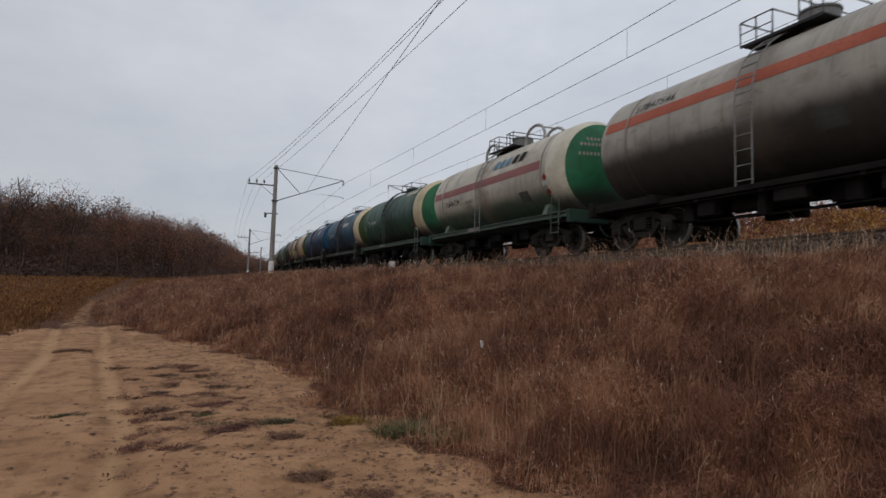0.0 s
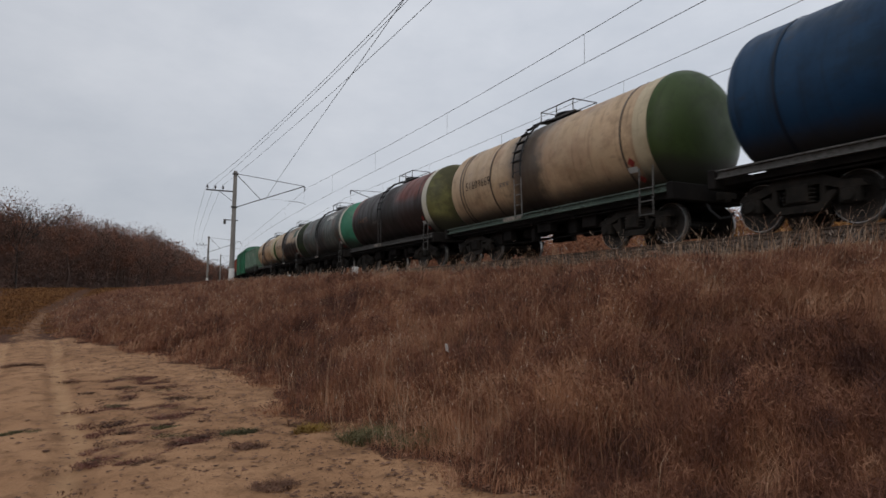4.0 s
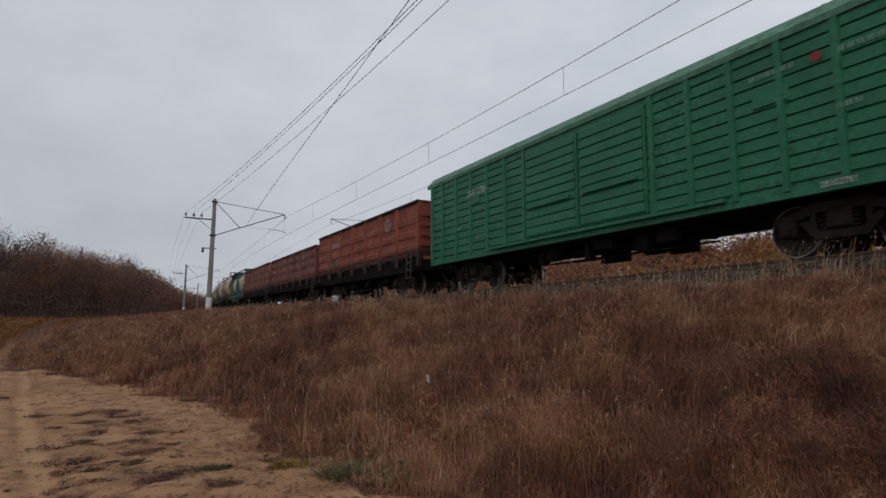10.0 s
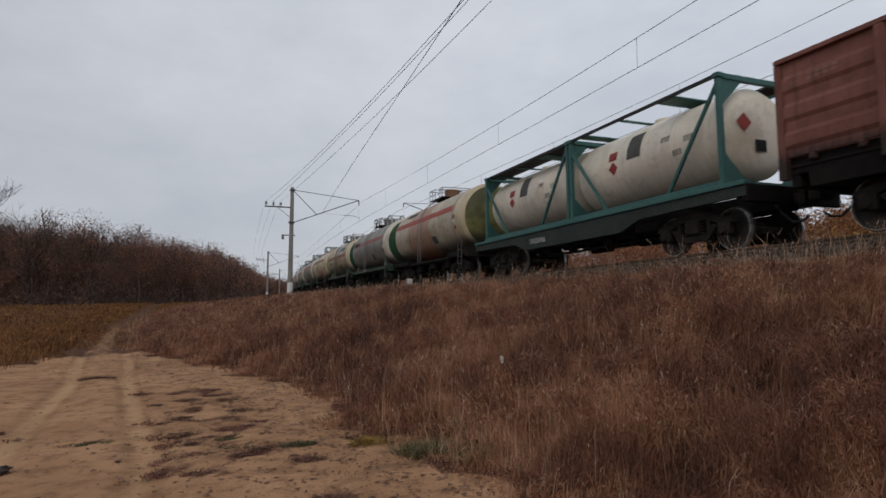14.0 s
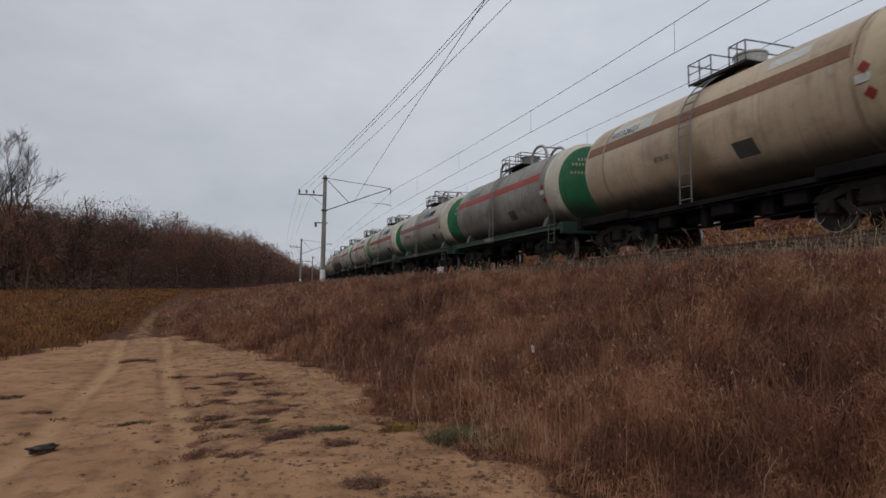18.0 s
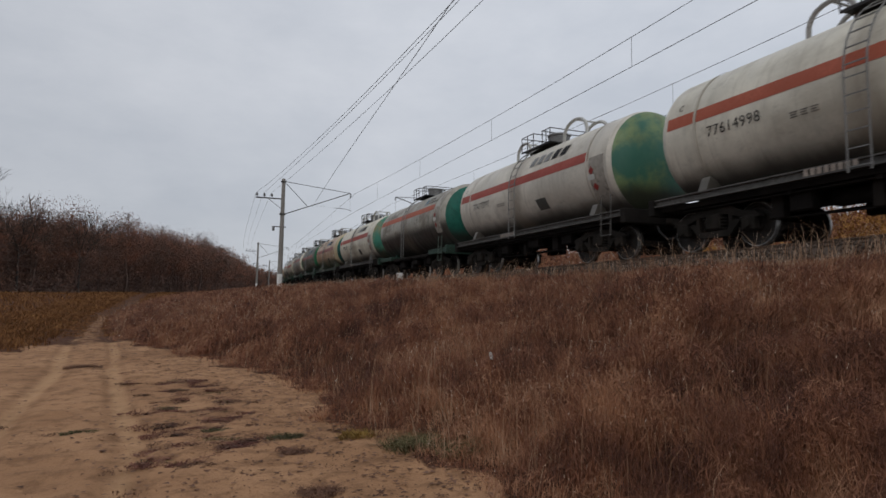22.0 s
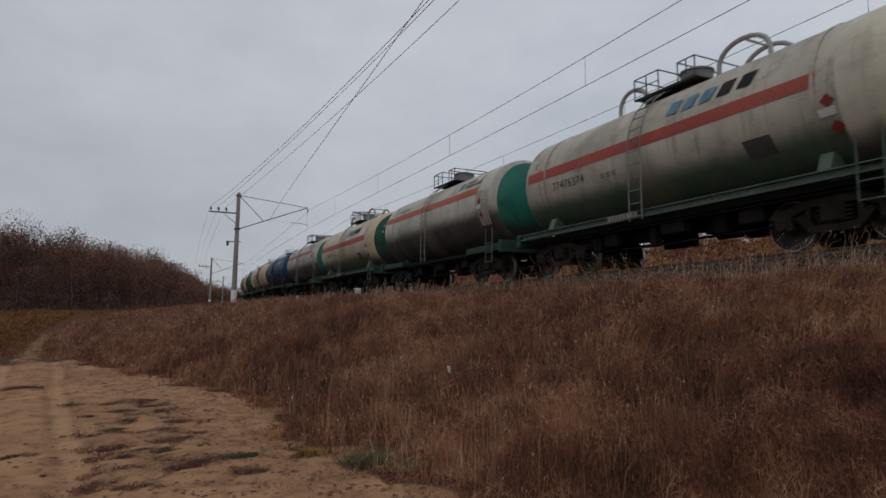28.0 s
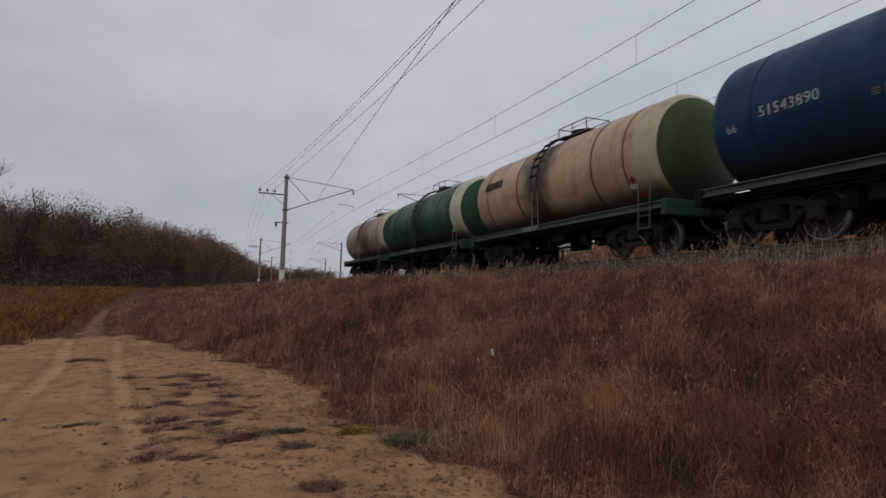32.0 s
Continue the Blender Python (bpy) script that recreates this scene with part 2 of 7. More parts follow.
def leafy(name, c0, c1, c2, patch_scale=0.55, tuft_scale=2.4, broad=0.0):
    """Grass and leaves: each blade or leaf its own tone."""
    m, n, l, b = nodes_of(name)
    g = n.new("ShaderNodeNewGeometry")
    r = n.new("ShaderNodeValToRGB")
    r.color_ramp.elements[0].color = (*c0, 1)
    r.color_ramp.elements[1].color = (*c2, 1)
    e = r.color_ramp.elements.new(0.5); e.color = (*c1, 1)
    tc = n.new("ShaderNodeTexCoord")
    patch = noise_node(n, l, tc.outputs["Object"], patch_scale, 3, 0.6)
    tuft = noise_node(n, l, tc.outputs["Object"], tuft_scale, 3, 0.6)
    tone = math_node(n, l, "MULTIPLY", g.outputs["Random Per Island"], 0.28)
    tone = math_node(n, l, "ADD", tone, math_node(n, l, "MULTIPLY", math_node(n, l, "SUBTRACT", patch, 0.41), 1.8))
    tone = math_node(n, l, "ADD", tone, math_node(n, l, "MULTIPLY", math_node(n, l, "SUBTRACT", tuft, 0.455), 2.6))
    if broad:
        wide = noise_node(n, l, tc.outputs["Object"], 0.19, 3, 0.6)
        tone = math_node(n, l, "ADD", tone, math_node(n, l, "MULTIPLY", math_node(n, l, "SUBTRACT", wide, 0.48), broad))
    l.new(tone, r.inputs["Fac"])
    l.new(r.outputs["Color"], b.inputs["Base Color"])
    b.inputs["Roughness"].default_value = 0.8
    b.inputs["Specular IOR Level"].default_value = 0.15
    return m


M = {}
M["frame_dark"] = surf("underframe_black", (0.019, 0.017, 0.016), 0.88, 0.0, 0.35, 1.2, 18, (0.03, 0.022, 0.016), 0.3)
M["frame_green"] = surf("underframe_green", (0.022, 0.055, 0.039), 0.65, 0.0, 0.35, 1.2, 18, (0.018, 0.015, 0.013), 0.85)
M["sill_deep"] = surf("flat_wagon_green_black", (0.022, 0.034, 0.027), 0.65, 0.0, 0.4, 0.8, 16, (0.02, 0.017, 0.014), 0.8)
M["sill_green"] = surf("sill_green_grey", (0.085, 0.12, 0.095), 0.65, 0.0, 0.4, 0.8, 16, (0.02, 0.017, 0.014), 0.95)
M["sill_grey"] = surf("sill_grey", (0.10, 0.095, 0.088), 0.65, 0.0, 0.4, 0.8, 16, (0.02, 0.017, 0.014), 0.95)
M["steel_dark"] = surf("cast_steel", (0.029, 0.026, 0.023), 0.85, 0.0, 0.35, 2, 30, (0.06, 0.038, 0.024), 0.35)
M["wheel"] = surf("wheel_steel", (0.030, 0.026, 0.023), 0.8, 0.1, 0.3, 3, 25, (0.06, 0.038, 0.024), 0.35)
M["tread"] = surf("polished_tread", (0.36, 0.35, 0.34), 0.35, 0.8, 0.15, 3, 25, (0.2, 0.16, 0.12), 0.2)
M["iron_black"] = surf("walkway_black", (0.03, 0.03, 0.032), 0.7, 0.1, 0.3, 2, 25, (0.1, 0.07, 0.05), 0.3)
M["pipe_grey"] = surf("pipe_grey", (0.205, 0.205, 0.20), 0.5, 0.0, 0.3, 2, 25, (0.06, 0.05, 0.042), 0.7)
M["rail_grey"] = surf("railing_dark", (0.085, 0.082, 0.08), 0.6, 0.1, 0.3, 2, 25, (0.08, 0.05, 0.035), 0.5)
M["pipe_pale"] = surf("pipe_pale_grey", (0.37, 0.365, 0.35), 0.45, 0.0, 0.25, 2, 25, (0.1, 0.085, 0.07), 0.6)
M["sign_panel"] = surf("grey_sign_panel", (0.36, 0.33, 0.285), 0.65, 0.0, 0.35, 1.2, 9, (0.06, 0.05, 0.042), 0.7)
M["pipe_white"] = surf("pipe_white", (0.52, 0.52, 0.49), 0.5, 0.0, 0.2, 2, 25, (0.1, 0.09, 0.07), 0.5)
M["white_paint"] = surf("white_marking", (0.62, 0.62, 0.58), 0.6, 0.0, 0.2, 2, 25, (0.15, 0.13, 0.1), 0.5)
M["faint_white"] = surf("faint_white_marking", (0.33, 0.28, 0.24), 0.7, 0.0, 0.3, 1.5, 20, (0.12, 0.09, 0.07), 0.6)
M["faint_red"] = surf("faint_pink_marking", (0.30, 0.16, 0.125), 0.7, 0.0, 0.3, 1.5, 20, (0.16, 0.06, 0.045), 0.8)
M["black_paint"] = surf("black_marking", (0.02, 0.02, 0.022), 0.6, 0.0, 0.2, 2, 25, (0.08, 0.07, 0.06), 0.3)
M["red_sign"] = surf("red_placard", (0.30, 0.035, 0.028), 0.6, 0.0, 0.3, 2, 25, (0.07, 0.035, 0.03), 0.8)
M["blue_mark"] = surf("blue_marking", (0.075, 0.19, 0.28), 0.6, 0.0, 0.3, 2, 25, (0.28, 0.27, 0.24), 0.7)
M["stripe_red"] = surf("stripe_red", (0.36, 0.07, 0.05), 0.6, 0.0, 0.2, 0.8, 20, (0.12, 0.08, 0.06), 0.5)
M["stripe_orange"] = surf("stripe_orange", (0.40, 0.095, 0.05), 0.6, 0.0, 0.2, 0.8, 20, (0.12, 0.08, 0.06), 0.5)
M["stripe_pink"] = surf("stripe_faded", (0.30, 0.12, 0.11), 0.65, 0.0, 0.2, 0.8, 20, (0.14, 0.10, 0.08), 0.5)
M["stripe_brown"] = surf("stripe_brown", (0.24, 0.12, 0.07), 0.65, 0.0, 0.2, 0.8, 20, (0.12, 0.08, 0.05), 0.5)
# the belly darkening carries the barrel's painted shade and grime across the bands
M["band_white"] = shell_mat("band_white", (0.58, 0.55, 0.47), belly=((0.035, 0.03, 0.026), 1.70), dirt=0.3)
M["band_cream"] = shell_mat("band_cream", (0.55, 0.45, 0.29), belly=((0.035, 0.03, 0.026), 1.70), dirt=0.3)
M["brown_ink"] = surf("brown_marking", (0.075, 0.034, 0.022), 0.7, 0.0, 0.2, 2, 25, (0.12, 0.07, 0.04), 0.3)
M["faint_ink"] = surf("faint_ink", (0.17, 0.16, 0.145), 0.7, 0.0, 0.25, 1.5, 20, (0.12, 0.1, 0.08), 0.4)
M["gap_patch"] = surf("primer_patch", (0.07, 0.07, 0.062), 0.7, 0.0, 0.25, 1.5, 20, (0.12, 0.1, 0.08), 0.4)
HEADS = {
    "green": (0.028, 0.150, 0.070), "mint": (0.040, 0.205, 0.118), "teal": (0.017, 0.145, 0.108), "dark": (0.012, 0.085, 0.06), "olive": (0.175, 0.172, 0.066),
    "moss": (0.046, 0.075, 0.024), "lime": (0.19, 0.27, 0.12), "blue": (0.012, 0.06, 0.13), "deep": (0.02, 0.07, 0.035), "mixed": (0.05, 0.24, 0.17), "oily": (0.036, 0.060, 0.022), "sea": (0.018, 0.150, 0.122),
}
PATCHY = {"mixed": ((0.27, 0.19, 0.075), 0.8, 0.9), "lime": ((0.025, 0.13, 0.10), 0.8, 0.9), "oily": ((0.014, 0.016, 0.011), 0.6, 0.85), "sea": ((0.014, 0.030, 0.026), 0.5, 0.7), "olive": ((0.045, 0.042, 0.02), 0.7, 0.8), "dark": ((0.03, 0.036, 0.027), 0.8, 0.5)}
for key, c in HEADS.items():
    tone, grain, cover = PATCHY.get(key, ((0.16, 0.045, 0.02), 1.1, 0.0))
    # low part of each head: its shade painted dark, along with soot
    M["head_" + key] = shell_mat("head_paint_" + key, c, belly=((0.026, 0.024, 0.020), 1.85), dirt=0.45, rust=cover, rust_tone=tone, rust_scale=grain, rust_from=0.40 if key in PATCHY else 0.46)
M["rust_body"] = gondola_mat("red_oxide", (0.27, 0.066, 0.04), 0.75, 1.92)
M["rust_body2"] = gondola_mat("red_oxide_faded", (0.185, 0.062, 0.047), 0.6)
M["rust_body3"] = gondola_mat("red_oxide_bright", (0.205, 0.076, 0.055), 0.5)
M["pale_green"] = gondola_mat("pale_green_paint", (0.150, 0.232, 0.165), 0.4)
M["box_green"] = surf("bright_green_paint", (0.022, 0.172, 0.082), 0.5, 0.0, 0.3, 0.7, 9, (0.014, 0.062, 0.036), 0.7)
# paler than the sides: the sky's reflection is painted into the roof green
M["roof_green"] = surf("skylit_roof_green", (0.085, 0.215, 0.135), 0.6, 0.0, 0.3, 0.6, 7, (0.04, 0.09, 0.06), 0.6)
M["print_green"] = surf("faded_pale_green_marking", (0.19, 0.33, 0.24), 0.7, 0.0, 0.3, 2, 20, (0.04, 0.15, 0.08), 0.7)
M["teal_frame"] = surf("teal_paint", (0.040, 0.128, 0.115), 0.55, 0.0, 0.22, 0.7, 14, (0.05, 0.04, 0.03), 0.4)
M["tank_white"] = shell_mat("container_white", (0.76, 0.69, 0.57), dirt=0.36, rust=0.22, rust_tone=(0.52, 0.37, 0.22))
M["concrete"] = surf("pole_concrete", (0.27, 0.25, 0.225), 0.85, 0.0, 0.2, 0.8, 20, (0.12, 0.11, 0.1), 0.3)
M["whitewash"] = surf("whitewash", (0.68, 0.67, 0.64), 0.85, 0.0, 0.15, 2, 20, (0.3, 0.28, 0.25), 0.4)
M["paper"] = surf("paper_white", (0.85, 0.84, 0.80), 0.7, 0.0, 0.06, 4, 30, (0.5, 0.45, 0.4), 0.15)
M["galv"] = surf("bracket_steel", (0.10, 0.095, 0.09), 0.6, 0.4, 0.3, 2, 30, (0.1, 0.07, 0.05), 0.4)
M["wire"] = surf("wire_copper_dull", (0.07, 0.068, 0.068), 0.6, 0.5, 0.1, 2, 10, (0.05, 0.05, 0.05), 0.1)
M["insulator"] = surf("insulator_glaze", (0.05, 0.035, 0.03), 0.25, 0.0, 0.1, 2, 10, (0.05, 0.05, 0.05), 0.1)
M["rail"] = surf("rail_steel", (0.11, 0.075, 0.055), 0.55, 0.5, 0.25, 2, 25, (0.14, 0.08, 0.05), 0.4)
M["sleeper"] = surf("sleeper_concrete", (0.24, 0.22, 0.20), 0.9, 0.0, 0.25, 2, 18, (0.10, 0.08, 0.06), 0.5)
M["ballast"] = surf("ballast_stone", (0.088, 0.062, 0.047), 0.95, 0.0, 0.55, 1.2, 16, (0.05, 0.035, 0.03), 0.6, 1.0)
M["bark"] = surf("bark", (0.165, 0.110, 0.088), 0.9, 0.0, 0.35, 1.5, 9, (0.05, 0.04, 0.033), 0.4, 0.6)
M["bark_dark"] = surf("bark_dark", (0.062, 0.050, 0.044), 0.9, 0.0, 0.35, 1.5, 9, (0.03, 0.025, 0.02), 0.4, 0.6)
M["forest_leaf"] = leafy("oak_leaf_brown", (0.100, 0.072, 0.058), (0.190, 0.104, 0.076), (0.31, 0.135, 0.080), 0.13, 0.5)
# forest leaf made lighter, to offset the shade inside the undergrowth
M["brushwood"] = leafy("lightened_undergrowth_leaf", (0.150, 0.105, 0.090), (0.245, 0.155, 0.122), (0.36, 0.190, 0.130), 0.13, 0.5)
M["bush_leaf"] = leafy("yellow_leaf", (0.20, 0.085, 0.028), (0.34, 0.165, 0.045), (0.46, 0.26, 0.075))
M["grass_red"] = leafy("dry_red_grass", (0.094, 0.044, 0.034), (0.236, 0.098, 0.054), (0.43, 0.208, 0.112), broad=1.1)
M["grass_fuzz"] = leafy("dry_weed_fuzz", (0.094, 0.045, 0.036), (0.232, 0.104, 0.065), (0.44, 0.242, 0.146), broad=1.1)
M["grass_tuft"] = leafy("tuft_grass", (0.145, 0.062, 0.035), (0.285, 0.132, 0.075), (0.47, 0.275, 0.172))
M["grass_pale"] = leafy("pale_straw", (0.17, 0.088, 0.050), (0.29, 0.175, 0.108), (0.45, 0.32, 0.22))
M["grass_field"] = leafy("field_grass", (0.105, 0.046, 0.019), (0.205, 0.094, 0.034), (0.32, 0.158, 0.060))
M["seed_pale"] = leafy("seed_fluff", (0.27, 0.185, 0.125), (0.46, 0.345, 0.26), (0.72, 0.62, 0.52))
M["weed_green"] = leafy("green_weed", (0.070, 0.062, 0.030), (0.108, 0.094, 0.044), (0.16, 0.135, 0.066))
M["weed_red"] = leafy("red_weed", (0.105, 0.045, 0.034), (0.175, 0.075, 0.054), (0.27, 0.130, 0.092))
M["weed_yellow"] = leafy("yellow_weed", (0.17, 0.10, 0.028), (0.29, 0.18, 0.045), (0.42, 0.28, 0.08))
M["weed_dry"] = leafy("dry_weed", (0.085, 0.045, 0.030), (0.150, 0.078, 0.050), (0.24, 0.130, 0.085))


def ground_mat():
    m, n, l, b = nodes_of("ground_soil_and_sand")
    tc = n.new("ShaderNodeTexCoord"); v = tc.outputs["Object"]
    at = n.new("ShaderNodeAttribute"); at.attribute_name = "sand"
    ru = n.new("ShaderNodeAttribute"); ru.attribute_name = "rut"
    big, mid, fine = noise_node(n, l, v, 0.5, 5), noise_node(n, l, v, 3.2, 6, 0.65), noise_node(n, l, v, 38.0, 4)
    soil = mix_node(n, l, ramp_node(n, l, mid, 0.3, 0.7), (0.060, 0.028, 0.017), (0.125, 0.058, 0.034))
    sand = mix_node(n, l, ramp_node(n, l, big, 0.3, 0.7), (0.325, 0.175, 0.092), (0.455, 0.258, 0.140))
    sand = mix_node(n, l, ramp_node(n, l, mid, 0.44, 0.66, 0.0, 0.85), sand, (0.225, 0.120, 0.064))
    sand = mix_node(n, l, ramp_node(n, l, fine, 0.5, 0.8, 0.0, 0.5), sand, (0.16, 0.088, 0.048))
    # shading along the sides of the ruts, painted into the sand colour
    rim = math_node(n, l, "MULTIPLY", ramp_node(n, l, ru.outputs["Fac"], 0.04, 0.22), ramp_node(n, l, ru.outputs["Fac"], 0.6, 0.3))
    sand = mix_node(n, l, math_node(n, l, "MULTIPLY", rim, 0.22), sand, (0.19, 0.10, 0.052))
    sand = mix_node(n, l, ramp_node(n, l, ru.outputs["Fac"], 0.3, 0.9, 0.0, 0.65), sand, (0.50, 0.305, 0.165))
    lumps = math_node(n, l, "ADD", at.outputs["Fac"], math_node(n, l, "MULTIPLY", math_node(n, l, "SUBTRACT", mid, 0.5), 0.9))
    l.new(mix_node(n, l, ramp_node(n, l, lumps, 0.40, 0.62), soil, sand), b.inputs["Base Color"])
    b.inputs["Roughness"].default_value = 0.95
    b.inputs["Specular IOR Level"].default_value = 0.1
    bump_node(n, l, b, math_node(n, l, "ADD", mid, math_node(n, l, "MULTIPLY", fine, 0.25)), 0.9, 0.06)
    return m


M["ground"] = ground_mat()

# ---------------------------------------------------------------- mesh helpers
def obj(name, data, mat, parent=None, label=""):
    ob = new(name, data)
    if not data.materials:
        data.materials.append(None)
    ob.material_slots[0].link = "OBJECT"
    ob.material_slots[0].material = M[mat] if isinstance(mat, str) else mat
    ob.parent = parent
    return tagged(ob, label)


def mesh_of(name, verts, faces, smooth=False):
    me = bpy.data.meshes.new(name)
    me.from_pydata([tuple(map(float, p)) for p in verts], [], faces)
    me.update()
    if smooth:
        me.shade_smooth()
    return me


def from_bm(name, bm, smooth=False):
    me = bpy.data.meshes.new(name)
    bm.to_mesh(me)
    bm.free()
    if smooth:
        me.shade_smooth()
    return me


CACHE = {}


def cached(key, make):
    if key not in CACHE:
        CACHE[key] = make()
    return CACHE[key]


class Shape:
    """Collects boxes, tubes and prisms into one mesh."""
    def __init__(self):
        self.v, self.f = [], []

    def add(self, verts, faces):
        k = len(self.v)
        self.v += [tuple(p) for p in verts]
        self.f += [tuple(i + k for i in f) for f in faces]
        return self

    def box(self, x0, x1, y0, y1, z0, z1, c=0.0):
        c = min(c, (x1 - x0) * 0.3, (y1 - y0) * 0.3, (z1 - z0) * 0.3)
        if c <= 0:
            p = [(x, y, z) for z in (z0, z1) for y in (y0, y1) for x in (x0, x1)]
            return self.add(p, [(0, 2, 3, 1), (4, 5, 7, 6), (0, 1, 5, 4), (2, 6, 7, 3), (0, 4, 6, 2), (1, 3, 7, 5)])
        bm = bmesh.new()
        bmesh.ops.create_cube(bm, size=1.0, matrix=Matrix.LocRotScale(((x0 + x1) / 2, (y0 + y1) / 2, (z0 + z1) / 2), None, (x1 - x0, y1 - y0, z1 - z0)))
        bmesh.ops.bevel(bm, geom=bm.edges[:], offset=c, segments=1, affect="EDGES")
        bm.verts.index_update()
        self.add([v.co[:] for v in bm.verts], [tuple(v.index for v in f.verts) for f in bm.faces])
        bm.free()
        return self

    def tube(self, pts, r, n=6, r1=None, cap=True):
        pts = [Vector(p) for p in pts]
        k, m = len(self.v), len(pts)
        for i, p in enumerate(pts):
            d = (pts[min(i + 1, m - 1)] - pts[max(i - 1, 0)]).normalized()
            a = d.orthogonal().normalized() if i == 0 else (a - d * a.dot(d)).normalized()
            b = d.cross(a)
            rr = r if r1 is None else r + (r1 - r) * i / (m - 1)
            for j in range(n):
                w = 2 * math.pi * j / n
                self.v.append(tuple(p + (a * math.cos(w) + b * math.sin(w)) * rr))
        for i in range(m - 1):
            for j in range(n):
                self.f.append((k + i * n + j, k + i * n + (j + 1) % n, k + (i + 1) * n + (j + 1) % n, k + (i + 1) * n + j))
        if cap:
            self.f.append(tuple(k + j for j in reversed(range(n))))
            self.f.append(tuple(k + (m - 1) * n + j for j in range(n)))
        return self

    def prism(self, poly, axis, a0, a1):
        """A polygon drawn out along x ('x': poly in y,z), y ('y': x,z) or z ('z': x,y)."""
        n = len(poly)
        put = {"x": lambda u, w, a: (a, u, w), "y": lambda u, w, a: (u, a, w), "z": lambda u, w, a: (u, w, a)}[axis]
        v = [put(u, w, a0) for u, w in poly] + [put(u, w, a1) for u, w in poly]
        f = [tuple(range(n)), tuple(reversed(range(n, 2 * n)))] + [(i, i + n, (i + 1) % n + n, (i + 1) % n) for i in range(n)]
        return self.add(v, f)

    def lathe(self, profile, axis, centre, n=32):
        """Turns (distance along axis, radius) about an axis through centre."""
        k, m = len(self.v), len(profile)
        cx, cy, cz = centre
        for a, r in profile:
            for j in range(n):
                w = 2 * math.pi * j / n
                c, s = math.cos(w) * r, math.sin(w) * r
                self.v.append({"x": (cx + a, cy + c, cz + s), "y": (cx + c, cy + a, cz + s), "z": (cx + c, cy + s, cz + a)}[axis])
        for i in range(m - 1):
            for j in range(n):
                q = (k + i * n + j, k + i * n + (j + 1) % n, k + (i + 1) * n + (j + 1) % n, k + (i + 1) * n + j)
                self.f.append(q if axis != "y" else q[::-1])
        return self

    def mesh(self, name, smooth=False):
        me = mesh_of(name, self.v, self.f, smooth)
        bm = bmesh.new()
        bm.from_mesh(me)
        bmesh.ops.recalc_face_normals(bm, faces=bm.faces)
        bm.to_mesh(me)
        bm.free()
        if smooth:
            me.shade_smooth()
        return me


def smooth_by_angle(me, degrees=35):
    me.shade_smooth()
    me.set_sharp_from_angle(angle=radians(degrees))
    return me


# ---------------------------------------------------------------- the line of the track
AXIS, CURVE_START, RADIUS = 11.9, 22.0, 850.0


def rail_line(s):
    """Height of the rail top: the line falls gently away from the camera."""
    s = np.asarray(s, float)
    return 2.34 + 0.46 / (1 + (np.maximum(s, 0) / 17.0) ** 2)


def rail_z(s):
    return float(rail_line(s))


def track(s, off=0.0, up=0.0):
    """A point by the near track: s along it, off to the far side, up over the rail top. Also the heading."""
    if s < CURVE_START:
        return Vector((AXIS + off, s, rail_z(s) + up)), 0.0
    w = (s - CURVE_START) / RADIUS
    r = RADIUS - off
    return Vector((AXIS + RADIUS - r * math.cos(w), CURVE_START + r * math.sin(w), rail_z(s) + up)), w


def track_pose(s, off=0.0):
    p, w = track(s, off)
    slope = math.degrees(math.atan((rail_z(s + 4) - rail_z(s - 4)) / 8))
    return pose(p.x, p.y, p.z, slope, 0, -math.degrees(w))

# ---------------------------------------------------------------- ground
FOOT_Y = [-30, -5, 3.9, 4.8, 5.5, 6.4, 7.4, 8.2, 9.4, 11.2, 12.4, 14.2, 16.9, 18.4, 23, 30, 40, 52, 75, 400]
FOOT_X = [4.2, 3.4, 2.7, 2.62, 2.38, 2.12, 1.82, 1.75, 2.0, 1.9, 1.55, 0.9, -0.05, -0.6, -2.1, -3.0, -4.0, -4.2, -3.0, 60]
LEFT_Y = [-30, 5, 16, 18.6, 20.5, 24, 30, 40, 60, 98, 400]
LEFT_X = [-9, -6.2, -4.85, -4.45, -3.9, -4.05, -4.5, -4.9, -5.6, -10, -30]


def foot_x(y):
    """Where the grass slope meets the sand: a ragged line."""
    y = np.asarray(y, float)
    rag = 0.16 * np.sin(2.1 * y + 1.0) + 0.11 * np.sin(5.3 * y) + 0.07 * np.sin(11.0 * y + 2.0)
    return np.interp(y, FOOT_Y, FOOT_X) + rag * np.clip((40 - y) / 10, 0, 1)


def way_x(y):
    """The middle of the worn way that leads on from the sand."""
    return np.interp(y, [15, 20, 23, 30, 40, 60, 100], [-2.0, -2.6, -3.1, -3.75, -4.5, -5.0, -6.5])


def line_x(y):
    y = np.asarray(y, float)
    return AXIS + np.where(y > CURVE_START, RADIUS - np.sqrt(np.maximum(RADIUS ** 2 - (np.minimum(y, 800) - CURVE_START) ** 2, 1)), 0)


def sstep(u):
    u = np.clip(u, 0, 1)
    return u * u * (3 - 2 * u)


def lumpy(x, y, seed=0.0):
    """Cheap smooth unevenness, about -1 to 1."""
    return (np.sin(1.3 * x + 0.7 * y + seed) + np.sin(0.45 * x - 1.1 * y + 2 * seed) + np.sin(2.7 * x + 2.1 * y + 3 * seed) * 0.5 + np.sin(-3.9 * x + 3.3 * y + seed) * 0.35) / 2.85


